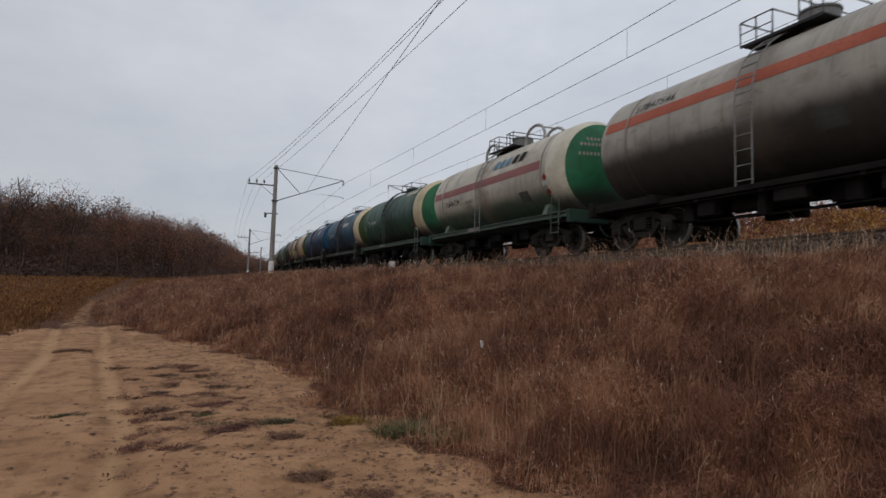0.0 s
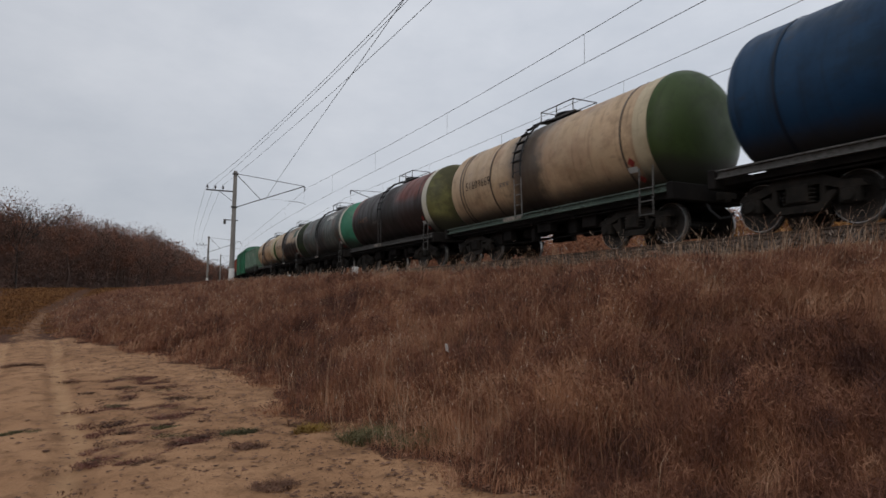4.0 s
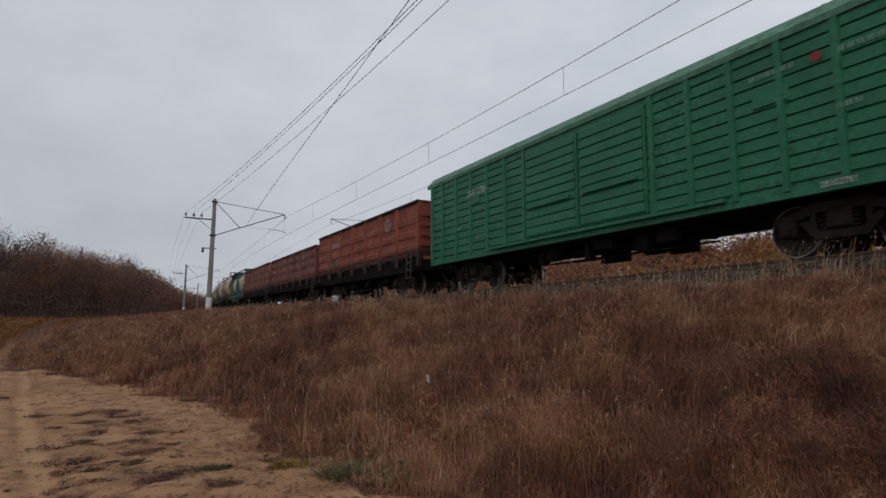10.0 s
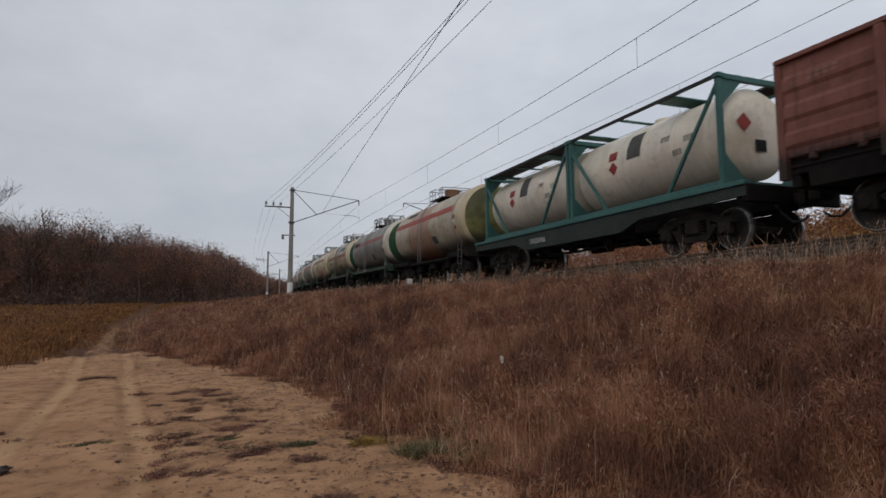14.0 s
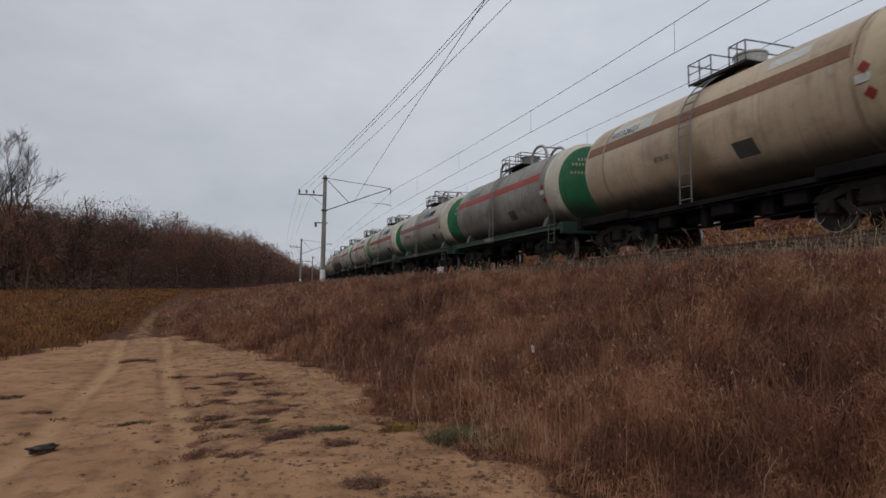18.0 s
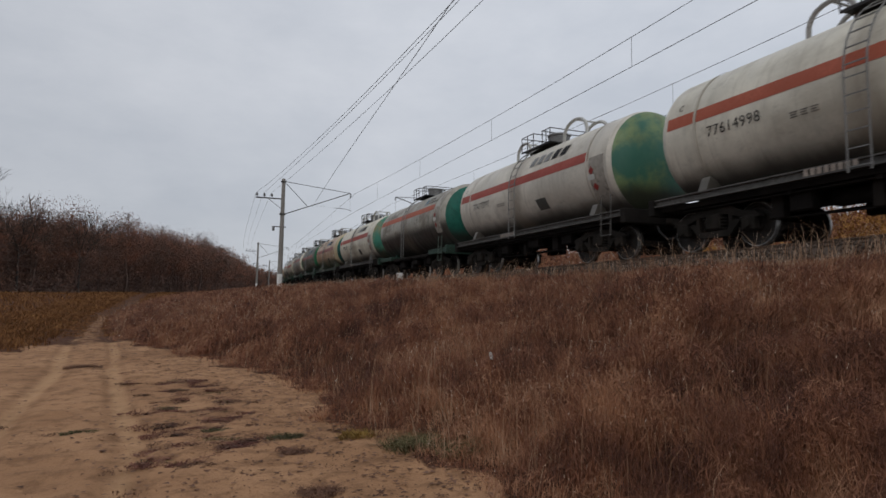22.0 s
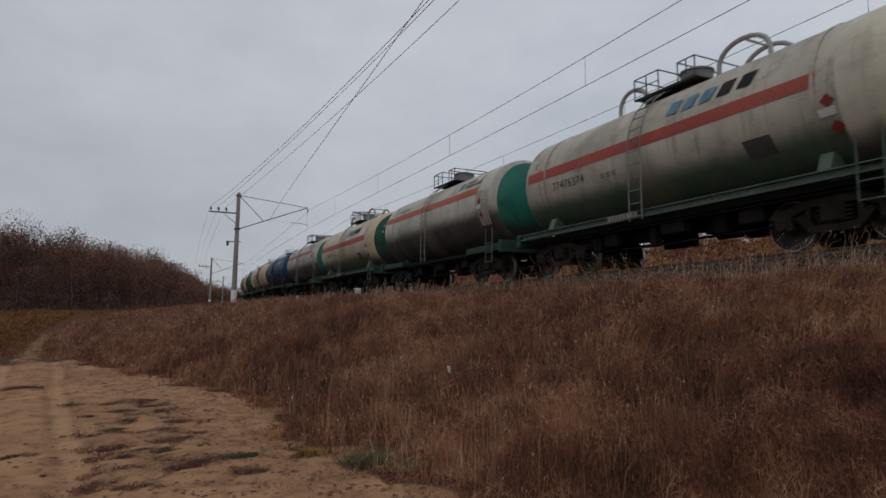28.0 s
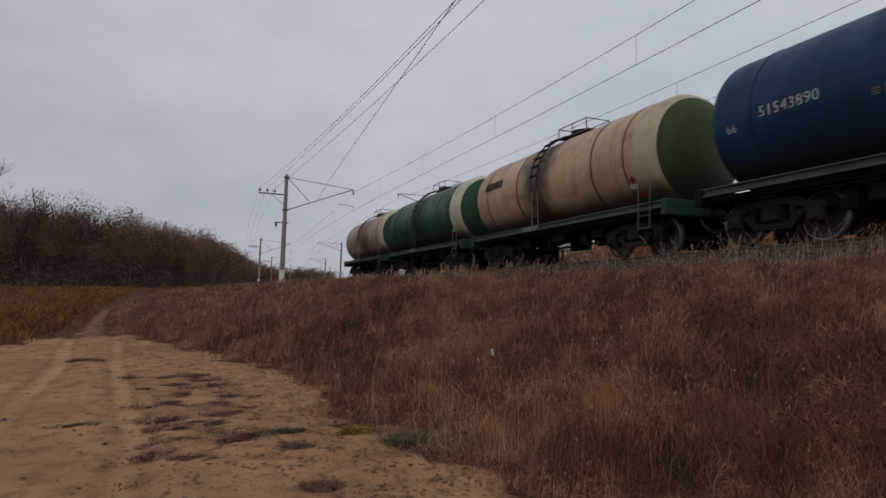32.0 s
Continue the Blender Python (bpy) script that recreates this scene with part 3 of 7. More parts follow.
def ground_z(x, y):
    x, y = np.asarray(x, float), np.asarray(y, float)
    q = line_x(y) - x
    foot = foot_x(y)
    top = rail_line(y) - 0.62
    base = 1.0 * sstep((np.hypot(x, y) - 25) / 90)
    qf = line_x(y) - foot
    u = (qf - q) / (qf - 2.8)
    rise = 0.35 * np.clip(u, 0, 1) + 0.65 * sstep(u)
    z = base + (top - base) * rise
    right = sstep((-q - 7.0) / 5)
    z = np.where(q < -6.5, top - 0.5 * right + 3.3 * sstep((-q - 8.5) / 14) * (0.1 + 0.9 * sstep((y - 9.0) / 6.0)), z)
    slope_bumps = 0.07 * lumpy(x * 1.4, y * 1.1, 1.0) * sstep((u) * 4) * (q > 2.8)
    road = 0.018 * lumpy(x * 2.2, y * 0.9, 4.0) * (u < 0.1)
    return z + slope_bumps + road


def rut_mask(x, y):
    c1 = np.interp(y, [0, 6.6, 7.2, 10, 14.4, 18.2, 30, 43], [-0.3, -0.5, -0.47, -0.88, -1.4, -1.75, -3.3, -4.4])
    c2 = np.interp(y, [0, 6.4, 7.8, 10.5, 14, 18, 30, 43], [-1.75, -1.9, -1.95, -2.15, -2.35, -2.9, -4.2, -5.2])
    c3 = c1 + 0.95
    return np.maximum(np.exp(-((x - c1) / 0.16) ** 2), np.exp(-((x - c2) / 0.18) ** 2)), np.exp(-((x - c3 + 0.2) / 0.35) ** 2)


def build_ground():
    xs = np.concatenate([[-900, -500, -260, -150, -90, -60, -40, -28, -20, -15], np.arange(-12, 10.2, 0.12), np.arange(10.4, 24, 0.6), [26, 30, 36, 45, 60, 90, 150, 260, 500, 1000]])
    ys = np.concatenate([[-400, -150, -60, -25, -12, -6], np.arange(-3, 24, 0.13), np.arange(24, 60, 0.45), np.arange(60, 150, 3.0), [160, 180, 210, 260, 330, 420, 560, 800, 1300, 2200]])
    gx, gy = np.meshgrid(xs, ys)
    x, y = gx.ravel(), gy.ravel()
    z = ground_z(x, y)
    foot, left = foot_x(y), np.interp(y, LEFT_Y, LEFT_X)
    edge = 0.32 * lumpy(x * 2.9, y * 3.3, 2.0)
    end = 1 - sstep((y - 18.5 + 1.6 * lumpy(x * 1.1, y * 0.5, 5.0)) / 6)
    sand = sstep((foot + edge - x) / 0.5 + 0.5) * sstep((x - left + edge * 2) / 0.9 + 0.4) * end
    sand = np.maximum(sand, 0.52 * np.exp(-((x - way_x(y)) / 0.85) ** 2) * sstep((y - 13) / 4) * sstep((62 - y) / 25))
    rut, _ = rut_mask(x, y)
    near = (x > -12) & (x < 10) & (y > -3) & (y < 30)
    fine = np.array([noise.noise((a * 2.6, b * 2.6, 0.0)) * 0.026 + noise.noise((a * 7.0, b * 7.0, 3.0)) * 0.013 for a, b in zip(x[near], y[near])])
    z[near] += fine
    z -= 0.05 * rut * (y < 40)
    n, m = len(xs), len(ys)
    i = np.arange(n * m).reshape(m, n)
    quads = np.stack([i[:-1, :-1], i[:-1, 1:], i[1:, 1:], i[1:, :-1]], -1).reshape(-1, 4)
    me = bpy.data.meshes.new("ground")
    me.vertices.add(n * m)
    me.vertices.foreach_set("co", np.stack([x, y, z], 1).astype(np.float32).ravel())
    me.loops.add(quads.size)
    me.loops.foreach_set("vertex_index", quads.astype(np.int32).ravel())
    me.polygons.add(len(quads))
    me.polygons.foreach_set("loop_start", np.arange(0, quads.size, 4, dtype=np.int32))
    me.update(calc_edges=True)
    me.shade_smooth()
    for name, val in (("sand", sand), ("rut", rut * (0.8 + 0.2 * lumpy(x * 1.5, y * 1.2, 7.0)) * (y < 24))):
        me.attributes.new(name, "FLOAT", "POINT").data.foreach_set("value", val.astype(np.float32))
    ob = obj("ground", me, "ground")
    return tagged(ob, "sandy dirt track beside a brown soil slope and field", "ground", kind="structure")


build_ground()


# ---------------------------------------------------------------- railway
def sweep(section, s_list, off, closed=True):
    """A section of (off, up) points drawn along the track."""
    n, v, f = len(section), [], []
    for s in s_list:
        for o, u in section:
            v.append(track(s, off + o, u)[0])
    for i in range(len(s_list) - 1):
        for j in range(n if closed else n - 1):
            a, b = i * n + j, i * n + (j + 1) % n
            f.append((a, b, b + n, a + n))
    return v, f


S_FINE = [-40 + 1.0 * i for i in range(130)] + [90 + 5.0 * i for i in range(85)]
RAIL_SECTION = [(-0.065, -0.18), (0.065, -0.18), (0.065, -0.165), (0.01, -0.15), (0.01, -0.045), (0.036, -0.035), (0.036, 0.0), (-0.036, 0.0), (-0.036, -0.035), (-0.01, -0.045), (-0.01, -0.15), (-0.065, -0.165)]


def build_ballast():
    sect = [(-3.0, -0.72), (-2.75, -0.62), (-2.4, -0.45), (-2.05, -0.28), (-1.8, -0.22), (-1.2, -0.21), (-0.6, -0.22), (0, -0.22), (0.6, -0.22), (1.2, -0.21), (2.05, -0.23), (2.9, -0.21), (3.5, -0.22), (4.1, -0.22), (4.7, -0.22), (5.3, -0.21), (5.9, -0.22), (6.3, -0.30), (6.9, -0.6), (7.3, -0.75)]
    ss = [-40 + 4 * i for i in range(9)] + [-4 + 0.35 * i for i in range(170)] + [56 + 4 * i for i in range(110)]
    v, f = sweep(sect, ss, 0.0, closed=False)
    v = [p + Vector((0, 0, 0.03 * noise.noise(p * 2.3) + 0.02 * noise.noise(p * 7))) for p in v]
    me = mesh_of("ballast", v, f, True)
    tagged(obj("ballast_bed", me, "ballast"), "grey-brown crushed stone ballast bed under two tracks", "ballast", kind="structure")


build_ballast()
SLEEPER = smooth_by_angle(Shape().box(-1.35, 1.35, -0.13, 0.13, -0.40, -0.185, 0.03).mesh("sleeper"), 20)


def build_track(off, label):
    t = tagged(new("railway_track"), label, "railway track", "railway tracks", kind="structure")
    for g in (-0.796, 0.796):
        v, f = sweep(RAIL_SECTION, S_FINE, off + g)
        obj("rail", mesh_of("rail", v, f), "rail", t)
    for i in range(130):
        s = -3 + 0.55 * i
        obj("sleeper", SLEEPER, "sleeper", t).matrix_basis = track_pose(s, off)
    far = Shape()
    for i in range(150):
        m = track_pose(68.6 + 0.9 * i, off)
        far.add([m @ Vector(p) for p in [(-1.35, -0.13, -0.3), (1.35, -0.13, -0.3), (1.35, 0.13, -0.3), (-1.35, 0.13, -0.3), (-1.35, -0.13, -0.185), (1.35, -0.13, -0.185), (1.35, 0.13, -0.185), (-1.35, 0.13, -0.185)]],
                [(4, 5, 6, 7), (0, 1, 5, 4), (2, 3, 7, 6), (1, 2, 6, 5), (3, 0, 4, 7)])
    tagged(obj("far_sleepers", far.mesh("far_sleepers"), "sleeper", t), kind="stuff")


build_track(0.0, "near railway track with rusty rails on concrete sleepers")
build_track(4.1, "far railway track with rusty rails on concrete sleepers")


def build_stones():
    rng = np.random.default_rng(5)
    base = np.array([(1, 0, 0), (-1, 0, 0), (0, 1, 0), (0, -1, 0), (0, 0, 1), (0, 0, -1)], float)
    tri = np.array([(0, 2, 4), (2, 1, 4), (1, 3, 4), (3, 0, 4), (2, 0, 5), (1, 2, 5), (3, 1, 5), (0, 3, 5)])
    n = 9000
    s = rng.uniform(1, 34, n)
    off = rng.choice([-1, 1], n, p=[0.8, 0.2]) * rng.uniform(1.3, 2.95, n)
    up = np.interp(np.abs(off), [1.3, 1.8, 2.05, 2.4, 2.95], [-0.19, -0.2, -0.25, -0.43, -0.68])
    x = line_x(s) + off
    c = np.stack([x, s, rail_line(s) + up], 1)
    v = base[None] * rng.uniform(0.018, 0.048, (n, 1, 3)) * rng.uniform(0.7, 1.3, (n, 6, 1)) + c[:, None]
    f = (tri[None] + 6 * np.arange(n)[:, None, None]).reshape(-1, 3)
    tagged(obj("ballast_stones", fast_mesh("ballast_stones", v.reshape(-1, 3), f), "ballast"), "loose grey-brown ballast stones on the track shoulder", "gravel", kind="stuff")


def fast_mesh(name, verts, tris):
    me = bpy.data.meshes.new(name)
    me.vertices.add(len(verts))
    me.vertices.foreach_set("co", np.ascontiguousarray(verts, np.float32).ravel())
    me.loops.add(tris.size)
    me.loops.foreach_set("vertex_index", np.ascontiguousarray(tris, np.int32).ravel())
    me.polygons.add(len(tris))
    me.polygons.foreach_set("loop_start", np.arange(0, tris.size, 3, dtype=np.int32))
    me.update(calc_edges=True)
    return me


build_stones()

# ---------------------------------------------------------------- overhead line
def lerp(a, b, u):
    return a + (b - a) * u


def build_pole(s, side, first=False):
    """A concrete mast. side -1: on the near side of the near track; 1: beyond the far track."""
    off = (-5.98 if s > 0 else -4.8) if side < 0 else 4.1 + 4.9
    p, w = track(s, off)
    gz = float(ground_z(p.x, p.y)) if side < 0 else p.z - 0.9
    e = tagged(new("catenary_pole"), "grey concrete catenary mast with steel bracket and whitewashed foot" if side < 0 else "grey concrete catenary mast with steel bracket arm", "utility pole", "catenary masts")
    e.matrix_basis = Matrix.Translation((p.x, p.y, gz)) @ Matrix.Rotation(-w, 4, "Z") @ Matrix.Rotation(radians(0.6), 4, "Y")
    h = p.z + 8.0 - gz + (0.1 if side > 0 else 0)
    k = -side
    obj("post", cached(("post", round(h, 2)), lambda: smooth_by_angle(Shape().lathe([(-0.6, 0.21), (0.0, 0.205), (h, 0.135), (h + 0.03, 0.11), (h + 0.03, 0.0)], "z", (0, 0, 0), 16).mesh("post"))), "concrete", e)
    if side < 0:
        obj("whitewashed_foot", cached("foot", lambda: smooth_by_angle(Shape().lathe([(-0.3, 0.216), (1.45, 0.206), (1.47, 0.196)], "z", (0, 0, 0), 16).mesh("whitewashed_foot"))), "whitewash", e)
    rail = p.z - gz
    reach = (5.3 if side < 0 else 4.55) * k
    top, low, tip = h - 0.18, h - 2.76, h - 0.70
    if side > 0:
        top, low, tip = h - 0.05, h - 1.5, h - 0.15
    sh = Shape()
    sh.tube([(0.12 * k, 0, low), (reach, 0, tip)], 0.035, 6)
    obj("bracket_arm", sh.mesh("bracket_arm"), "galv", e)
    obj("bracket_tie", Shape().tube([(0.1 * k, 0, top), (reach, 0, tip)], 0.024, 5).mesh("bracket_tie"), "galv", e)
    jx, jz = reach * 0.36, lerp(low, tip, 0.36)
    obj("bracket_strut", Shape().tube([(0.1 * k, 0, top - 0.05), (jx, 0, jz)], 0.026, 5).mesh("bracket_strut"), "galv", e)
    obj("pole_clamp", Shape().box(-0.2, 0.2, -0.2, 0.2, top - 0.06, top + 0.02).mesh("pole_clamp"), "galv", e)
    obj("pole_clamp", Shape().box(-0.22, 0.22, -0.22, 0.22, low - 0.05, low + 0.05).mesh("pole_clamp"), "galv", e)
    hang = Shape().tube([(reach, 0, tip), (reach + 0.02 * k, 0, tip - 0.42)], 0.02, 6)
    for i in range(3):
        hang.lathe([(0.0, 0.0), (0.0, 0.09), (-0.04, 0.04), (-0.05, 0.0)], "z", (reach + 0.01 * k, 0, tip - 0.08 - 0.11 * i), 8)
    obj("suspension_insulator", hang.mesh("suspension_insulator"), "insulator", e)
    arm = [(reach - 1.25 * k, 0, rail + 6.02), (reach - 0.5 * k, 0, rail + 6.0), (reach - 0.1 * k, 0, rail + 5.93), (reach + 0.12 * k, 0, rail + 5.86)]
    obj("steady_arm", Shape().tube(arm, 0.02, 5).tube([(jx + 0.6 * k, 0, jz + 0.1), (reach - 1.25 * k, 0, rail + 6.02)], 0.006, 4).mesh("steady_arm"), "galv", e)
    if side < 0:
        cz = h - 1.62
        obj("crossarm", Shape().box(-2.05, 0.1, -0.05, 0.05, cz, cz + 0.09).tube([(-1.1, 0, cz), (-0.1, 0, cz - 0.75)], 0.018, 5).mesh("crossarm"), "galv", e)
        for x in (-1.95, -1.4, -0.85):
            obj("pin_insulator", cached("pin", lambda: smooth_by_angle(Shape().lathe([(0, 0.02), (0.1, 0.02), (0.11, 0.08), (0.17, 0.09), (0.2, 0.05), (0.26, 0.07), (0.32, 0.04), (0.33, 0.0)], "z", (0, 0, 0), 10).mesh("pin_insulator"))), "insulator", e).location = (x, 0, cz + 0.09)
        obj("signal_bracket", Shape().box(-0.75, 0.3, -0.03, 0.03, h - 3.80, h - 3.73).box(-0.72, -0.55, -0.06, 0.06, h - 4.10, h - 3.80).mesh("signal_bracket"), "galv", e)
    return e


POLES_NEAR = [-17.0, 48.3, 113.5, 178.0, 243.0, 308.0]
POLES_FAR = [-12.0, 53.0, 118.0, 183.0, 248.0, 313.0, 378.0]
for s in POLES_NEAR:
    build_pole(s, -1)
for s in POLES_FAR:
    build_pole(s, 1)


def wire_points(poles, off, ups, sag, step=2.5):
    pts = []
    for a, b in zip(poles, poles[1:]):
        n = max(int((b - a) / step), 4)
        for i in range(n):
            u = i / n
            pts.append(track(lerp(a, b, u), off, ups - 4 * sag * u * (1 - u))[0])
    pts.append(track(poles[-1], off, ups)[0])
    return pts


CONTACT = 5.72


def build_catenary(poles, off, lift, label):
    e = tagged(new("overhead_line"), label, "overhead wire", "overhead contact lines")
    obj("contact_wire", Shape().tube(wire_points(poles, off, CONTACT + lift, 0.05), 0.0095, 4).mesh("contact_wire"), "wire", e)
    mess_up, mess_sag = 7.22 + lift, 0.66 if off < 2 else 0.48
    obj("messenger_wire", Shape().tube(wire_points(poles, off, mess_up, mess_sag), 0.0095, 4).mesh("messenger_wire"), "wire", e)
    gap = 9.0 if off < 2 else 8.6
    first = (14.0 if off < 2 else 17.0) - gap * 3
    for i in range(18):
        s = first + gap * i
        j = max(k for k in range(len(poles)) if poles[k] <= s + 0.01) if s > poles[0] else 0
        u = min(max((s - poles[j]) / (poles[j + 1] - poles[j]), 0), 1)
        p, q = track(s, off, mess_up - 4 * mess_sag * u * (1 - u))[0], track(s, off, CONTACT + lift - 0.2 * u * (1 - u))[0]
        obj("dropper", Shape().tube([p, q], 0.0055, 4).mesh("dropper"), "wire", e)


build_catenary(POLES_NEAR, -0.25, 0.0, "contact and messenger wires with droppers over the near track")
build_catenary(POLES_FAR, 4.1, 0.05, "contact and messenger wires with droppers over the far track")
for x, sag, draw in ((-1.95, 1.35, 2.15), (-1.4, 1.0, 1.85), (-0.85, 0.95, 1.85)):
    pts = wire_points(POLES_NEAR, -5.98 + x, 6.8, sag)
    pts = [p + Vector((draw * max(0.0, 1 - (p.y + 17) / 65.3), 0, 0)) if p.y < 48.3 else p for p in pts]
    tagged(obj("feeder_wire", Shape().tube(pts, 0.0078, 4).mesh("feeder_wire"), "wire"), "thin bare conductor on the masts' crossarms", "wire", "line conductors")
heavy = [track(lerp(-17, 48.3, i / 26), lerp(-8.0, -3.62, i / 26), lerp(7.5, 5.95, i / 26) - 0.8 * (i / 26) * (1 - i / 26))[0] for i in range(27)]
tagged(obj("heavy_feeder", Shape().tube(heavy, 0.011, 5).mesh("heavy_feeder"), "wire"), "dark stranded cable slung from a mast bracket", "wire", "line conductors")


def marker(s, off, w, h, mat, name, label):
    p, a = track(s, off)
    z = float(ground_z(p.x, p.y))
    o = obj(name, smooth_by_angle(Shape().box(-w / 2, w / 2, -w / 2, w / 2, -0.3, h, 0.03).mesh(name)), mat)
    o.location = (p.x, p.y, z)
    return tagged(o, label, "marker post")


marker(27.6, -2.75, 0.26, 0.72, "whitewash", "marker_post", "short whitewashed concrete marker post beside the ballast")
marker(33.5, -2.6, 0.2, 0.5, "whitewash", "marker_post", "short whitewashed concrete marker post beside the ballast")


# ---------------------------------------------------------------- plants
def blades(name, x, y, h, w, lean, rng, mat, label, category, z=None, droop=0.35, wind=0.0):
    n = len(x)
    z = ground_z(x, y) - 0.02 if z is None else z
    a = rng.uniform(0, 2 * np.pi, n)
    b = rng.uniform(0, 2 * np.pi, n)
    if wind:
        b = 0.6 + 2.2 * lumpy(x * 0.7, y * 0.6, 9.0) + rng.normal(0, 1.6 - wind, n)
    lx, ly = np.cos(b) * lean * h, np.sin(b) * lean * h
    wx, wy = np.cos(a) * w, np.sin(a) * w
    base = np.stack([x, y, z], 1)
    side = np.stack([wx, wy, 0 * wx], 1)
    mid = base + np.stack([lx * 0.35, ly * 0.35, h * 0.58], 1)
    tip = base + np.stack([lx * (1 + droop), ly * (1 + droop), h * (1 - 0.25 * lean)], 1)
    v = np.stack([base - side, base + side, mid - side * 0.75, mid + side * 0.75, tip], 1).reshape(-1, 3)
    k = 5 * np.arange(n)[:, None]
    f = np.concatenate([k + [[0, 1, 3]], k + [[0, 3, 2]], k + [[2, 3, 4]]], 1).reshape(-1, 3)
    return tagged(obj(name, fast_mesh(name, v, f), mat), label, category, kind="stuff")


def stalks(name, x, y, h, rng, label):
    """Bent pale stems, each with a few slips of fluff along its top."""
    n = len(x)
    d = np.hypot(x, y)
    base = np.stack([x, y, ground_z(x, y) - 0.02], 1)
    b = 0.6 + 2.0 * lumpy(x * 0.7, y * 0.6, 9.0) + rng.normal(0, 1.0, n)
    lean = (0.08 + 0.32 * rng.uniform(0, 1, n)) * h
    out = np.stack([np.cos(b), np.sin(b), 0 * b], 1) * lean[:, None]
    up = np.stack([0 * h, 0 * h, h], 1)
    w = (0.0008 + 0.00020 * d) * rng.uniform(0.7, 1.3, n)
    a = rng.uniform(0, 2 * np.pi, n)
    side = np.stack([np.cos(a), np.sin(a), 0 * a], 1) * w[:, None]
    mid, tip = base + out * 0.35 + up * 0.6, base + out * 1.25 + up
    v = np.stack([base - side, base + side, mid - side * 0.8, mid + side * 0.8, tip], 1).reshape(-1, 3)
    k = 5 * np.arange(n)[:, None]
    f = np.concatenate([k + [[0, 1, 3]], k + [[0, 3, 2]], k + [[2, 3, 4]]], 1).reshape(-1, 3)
    tagged(obj(name, fast_mesh(name, v, f), "grass_pale"), label, "grass", kind="stuff")
    v = []
    for j in range(3):
        c = tip + (mid - tip) * (0.10 + 0.13 * j)
        ax = (tip - mid) / np.linalg.norm(tip - mid, axis=1, keepdims=True) + rng.normal(0, 0.35, (n, 3))
        ax *= ((0.018 + 0.0006 * d) * rng.uniform(0.5, 1.3, n))[:, None]
        cr = np.cross(ax, rng.normal(0, 1, (n, 3)))
        cr *= ((0.0026 + 0.00034 * d) * rng.uniform(0.6, 1.5, n) / np.linalg.norm(cr, axis=1))[:, None]
        v.append(np.stack([c - ax, c + cr, c + ax], 1))
    v = np.concatenate(v).reshape(-1, 3)
    tagged(obj("seed_heads", fast_mesh("seed_heads", v, np.arange(len(v)).reshape(-1, 3)), "seed_pale"), "pale fluffy seed heads over the dry grass", "seed heads", kind="stuff")


def slope_points(n, rng, y0, y1, power, clump=7, spread=0.16):
    m = n // clump
    u = rng.uniform(0, 1, m)
    cy = y0 * (y1 / y0) ** (u ** power)
    foot = foot_x(cy)
    cx = foot - 0.1 + (line_x(cy) - 2.75 - foot) * rng.uniform(0, 1, m) ** 0.9
    sp = spread * (1 + cy / 25)
    x = (cx[:, None] + rng.normal(0, 1, (m, clump)) * sp[:, None]).ravel()
    y = (cy[:, None] + rng.normal(0, 1, (m, clump)) * sp[:, None]).ravel()
    keep = (x < line_x(y) - 2.6) & (x > foot_x(y) - 0.25) & (np.hypot(x, y) > 2.2)
    return x[keep], y[keep]


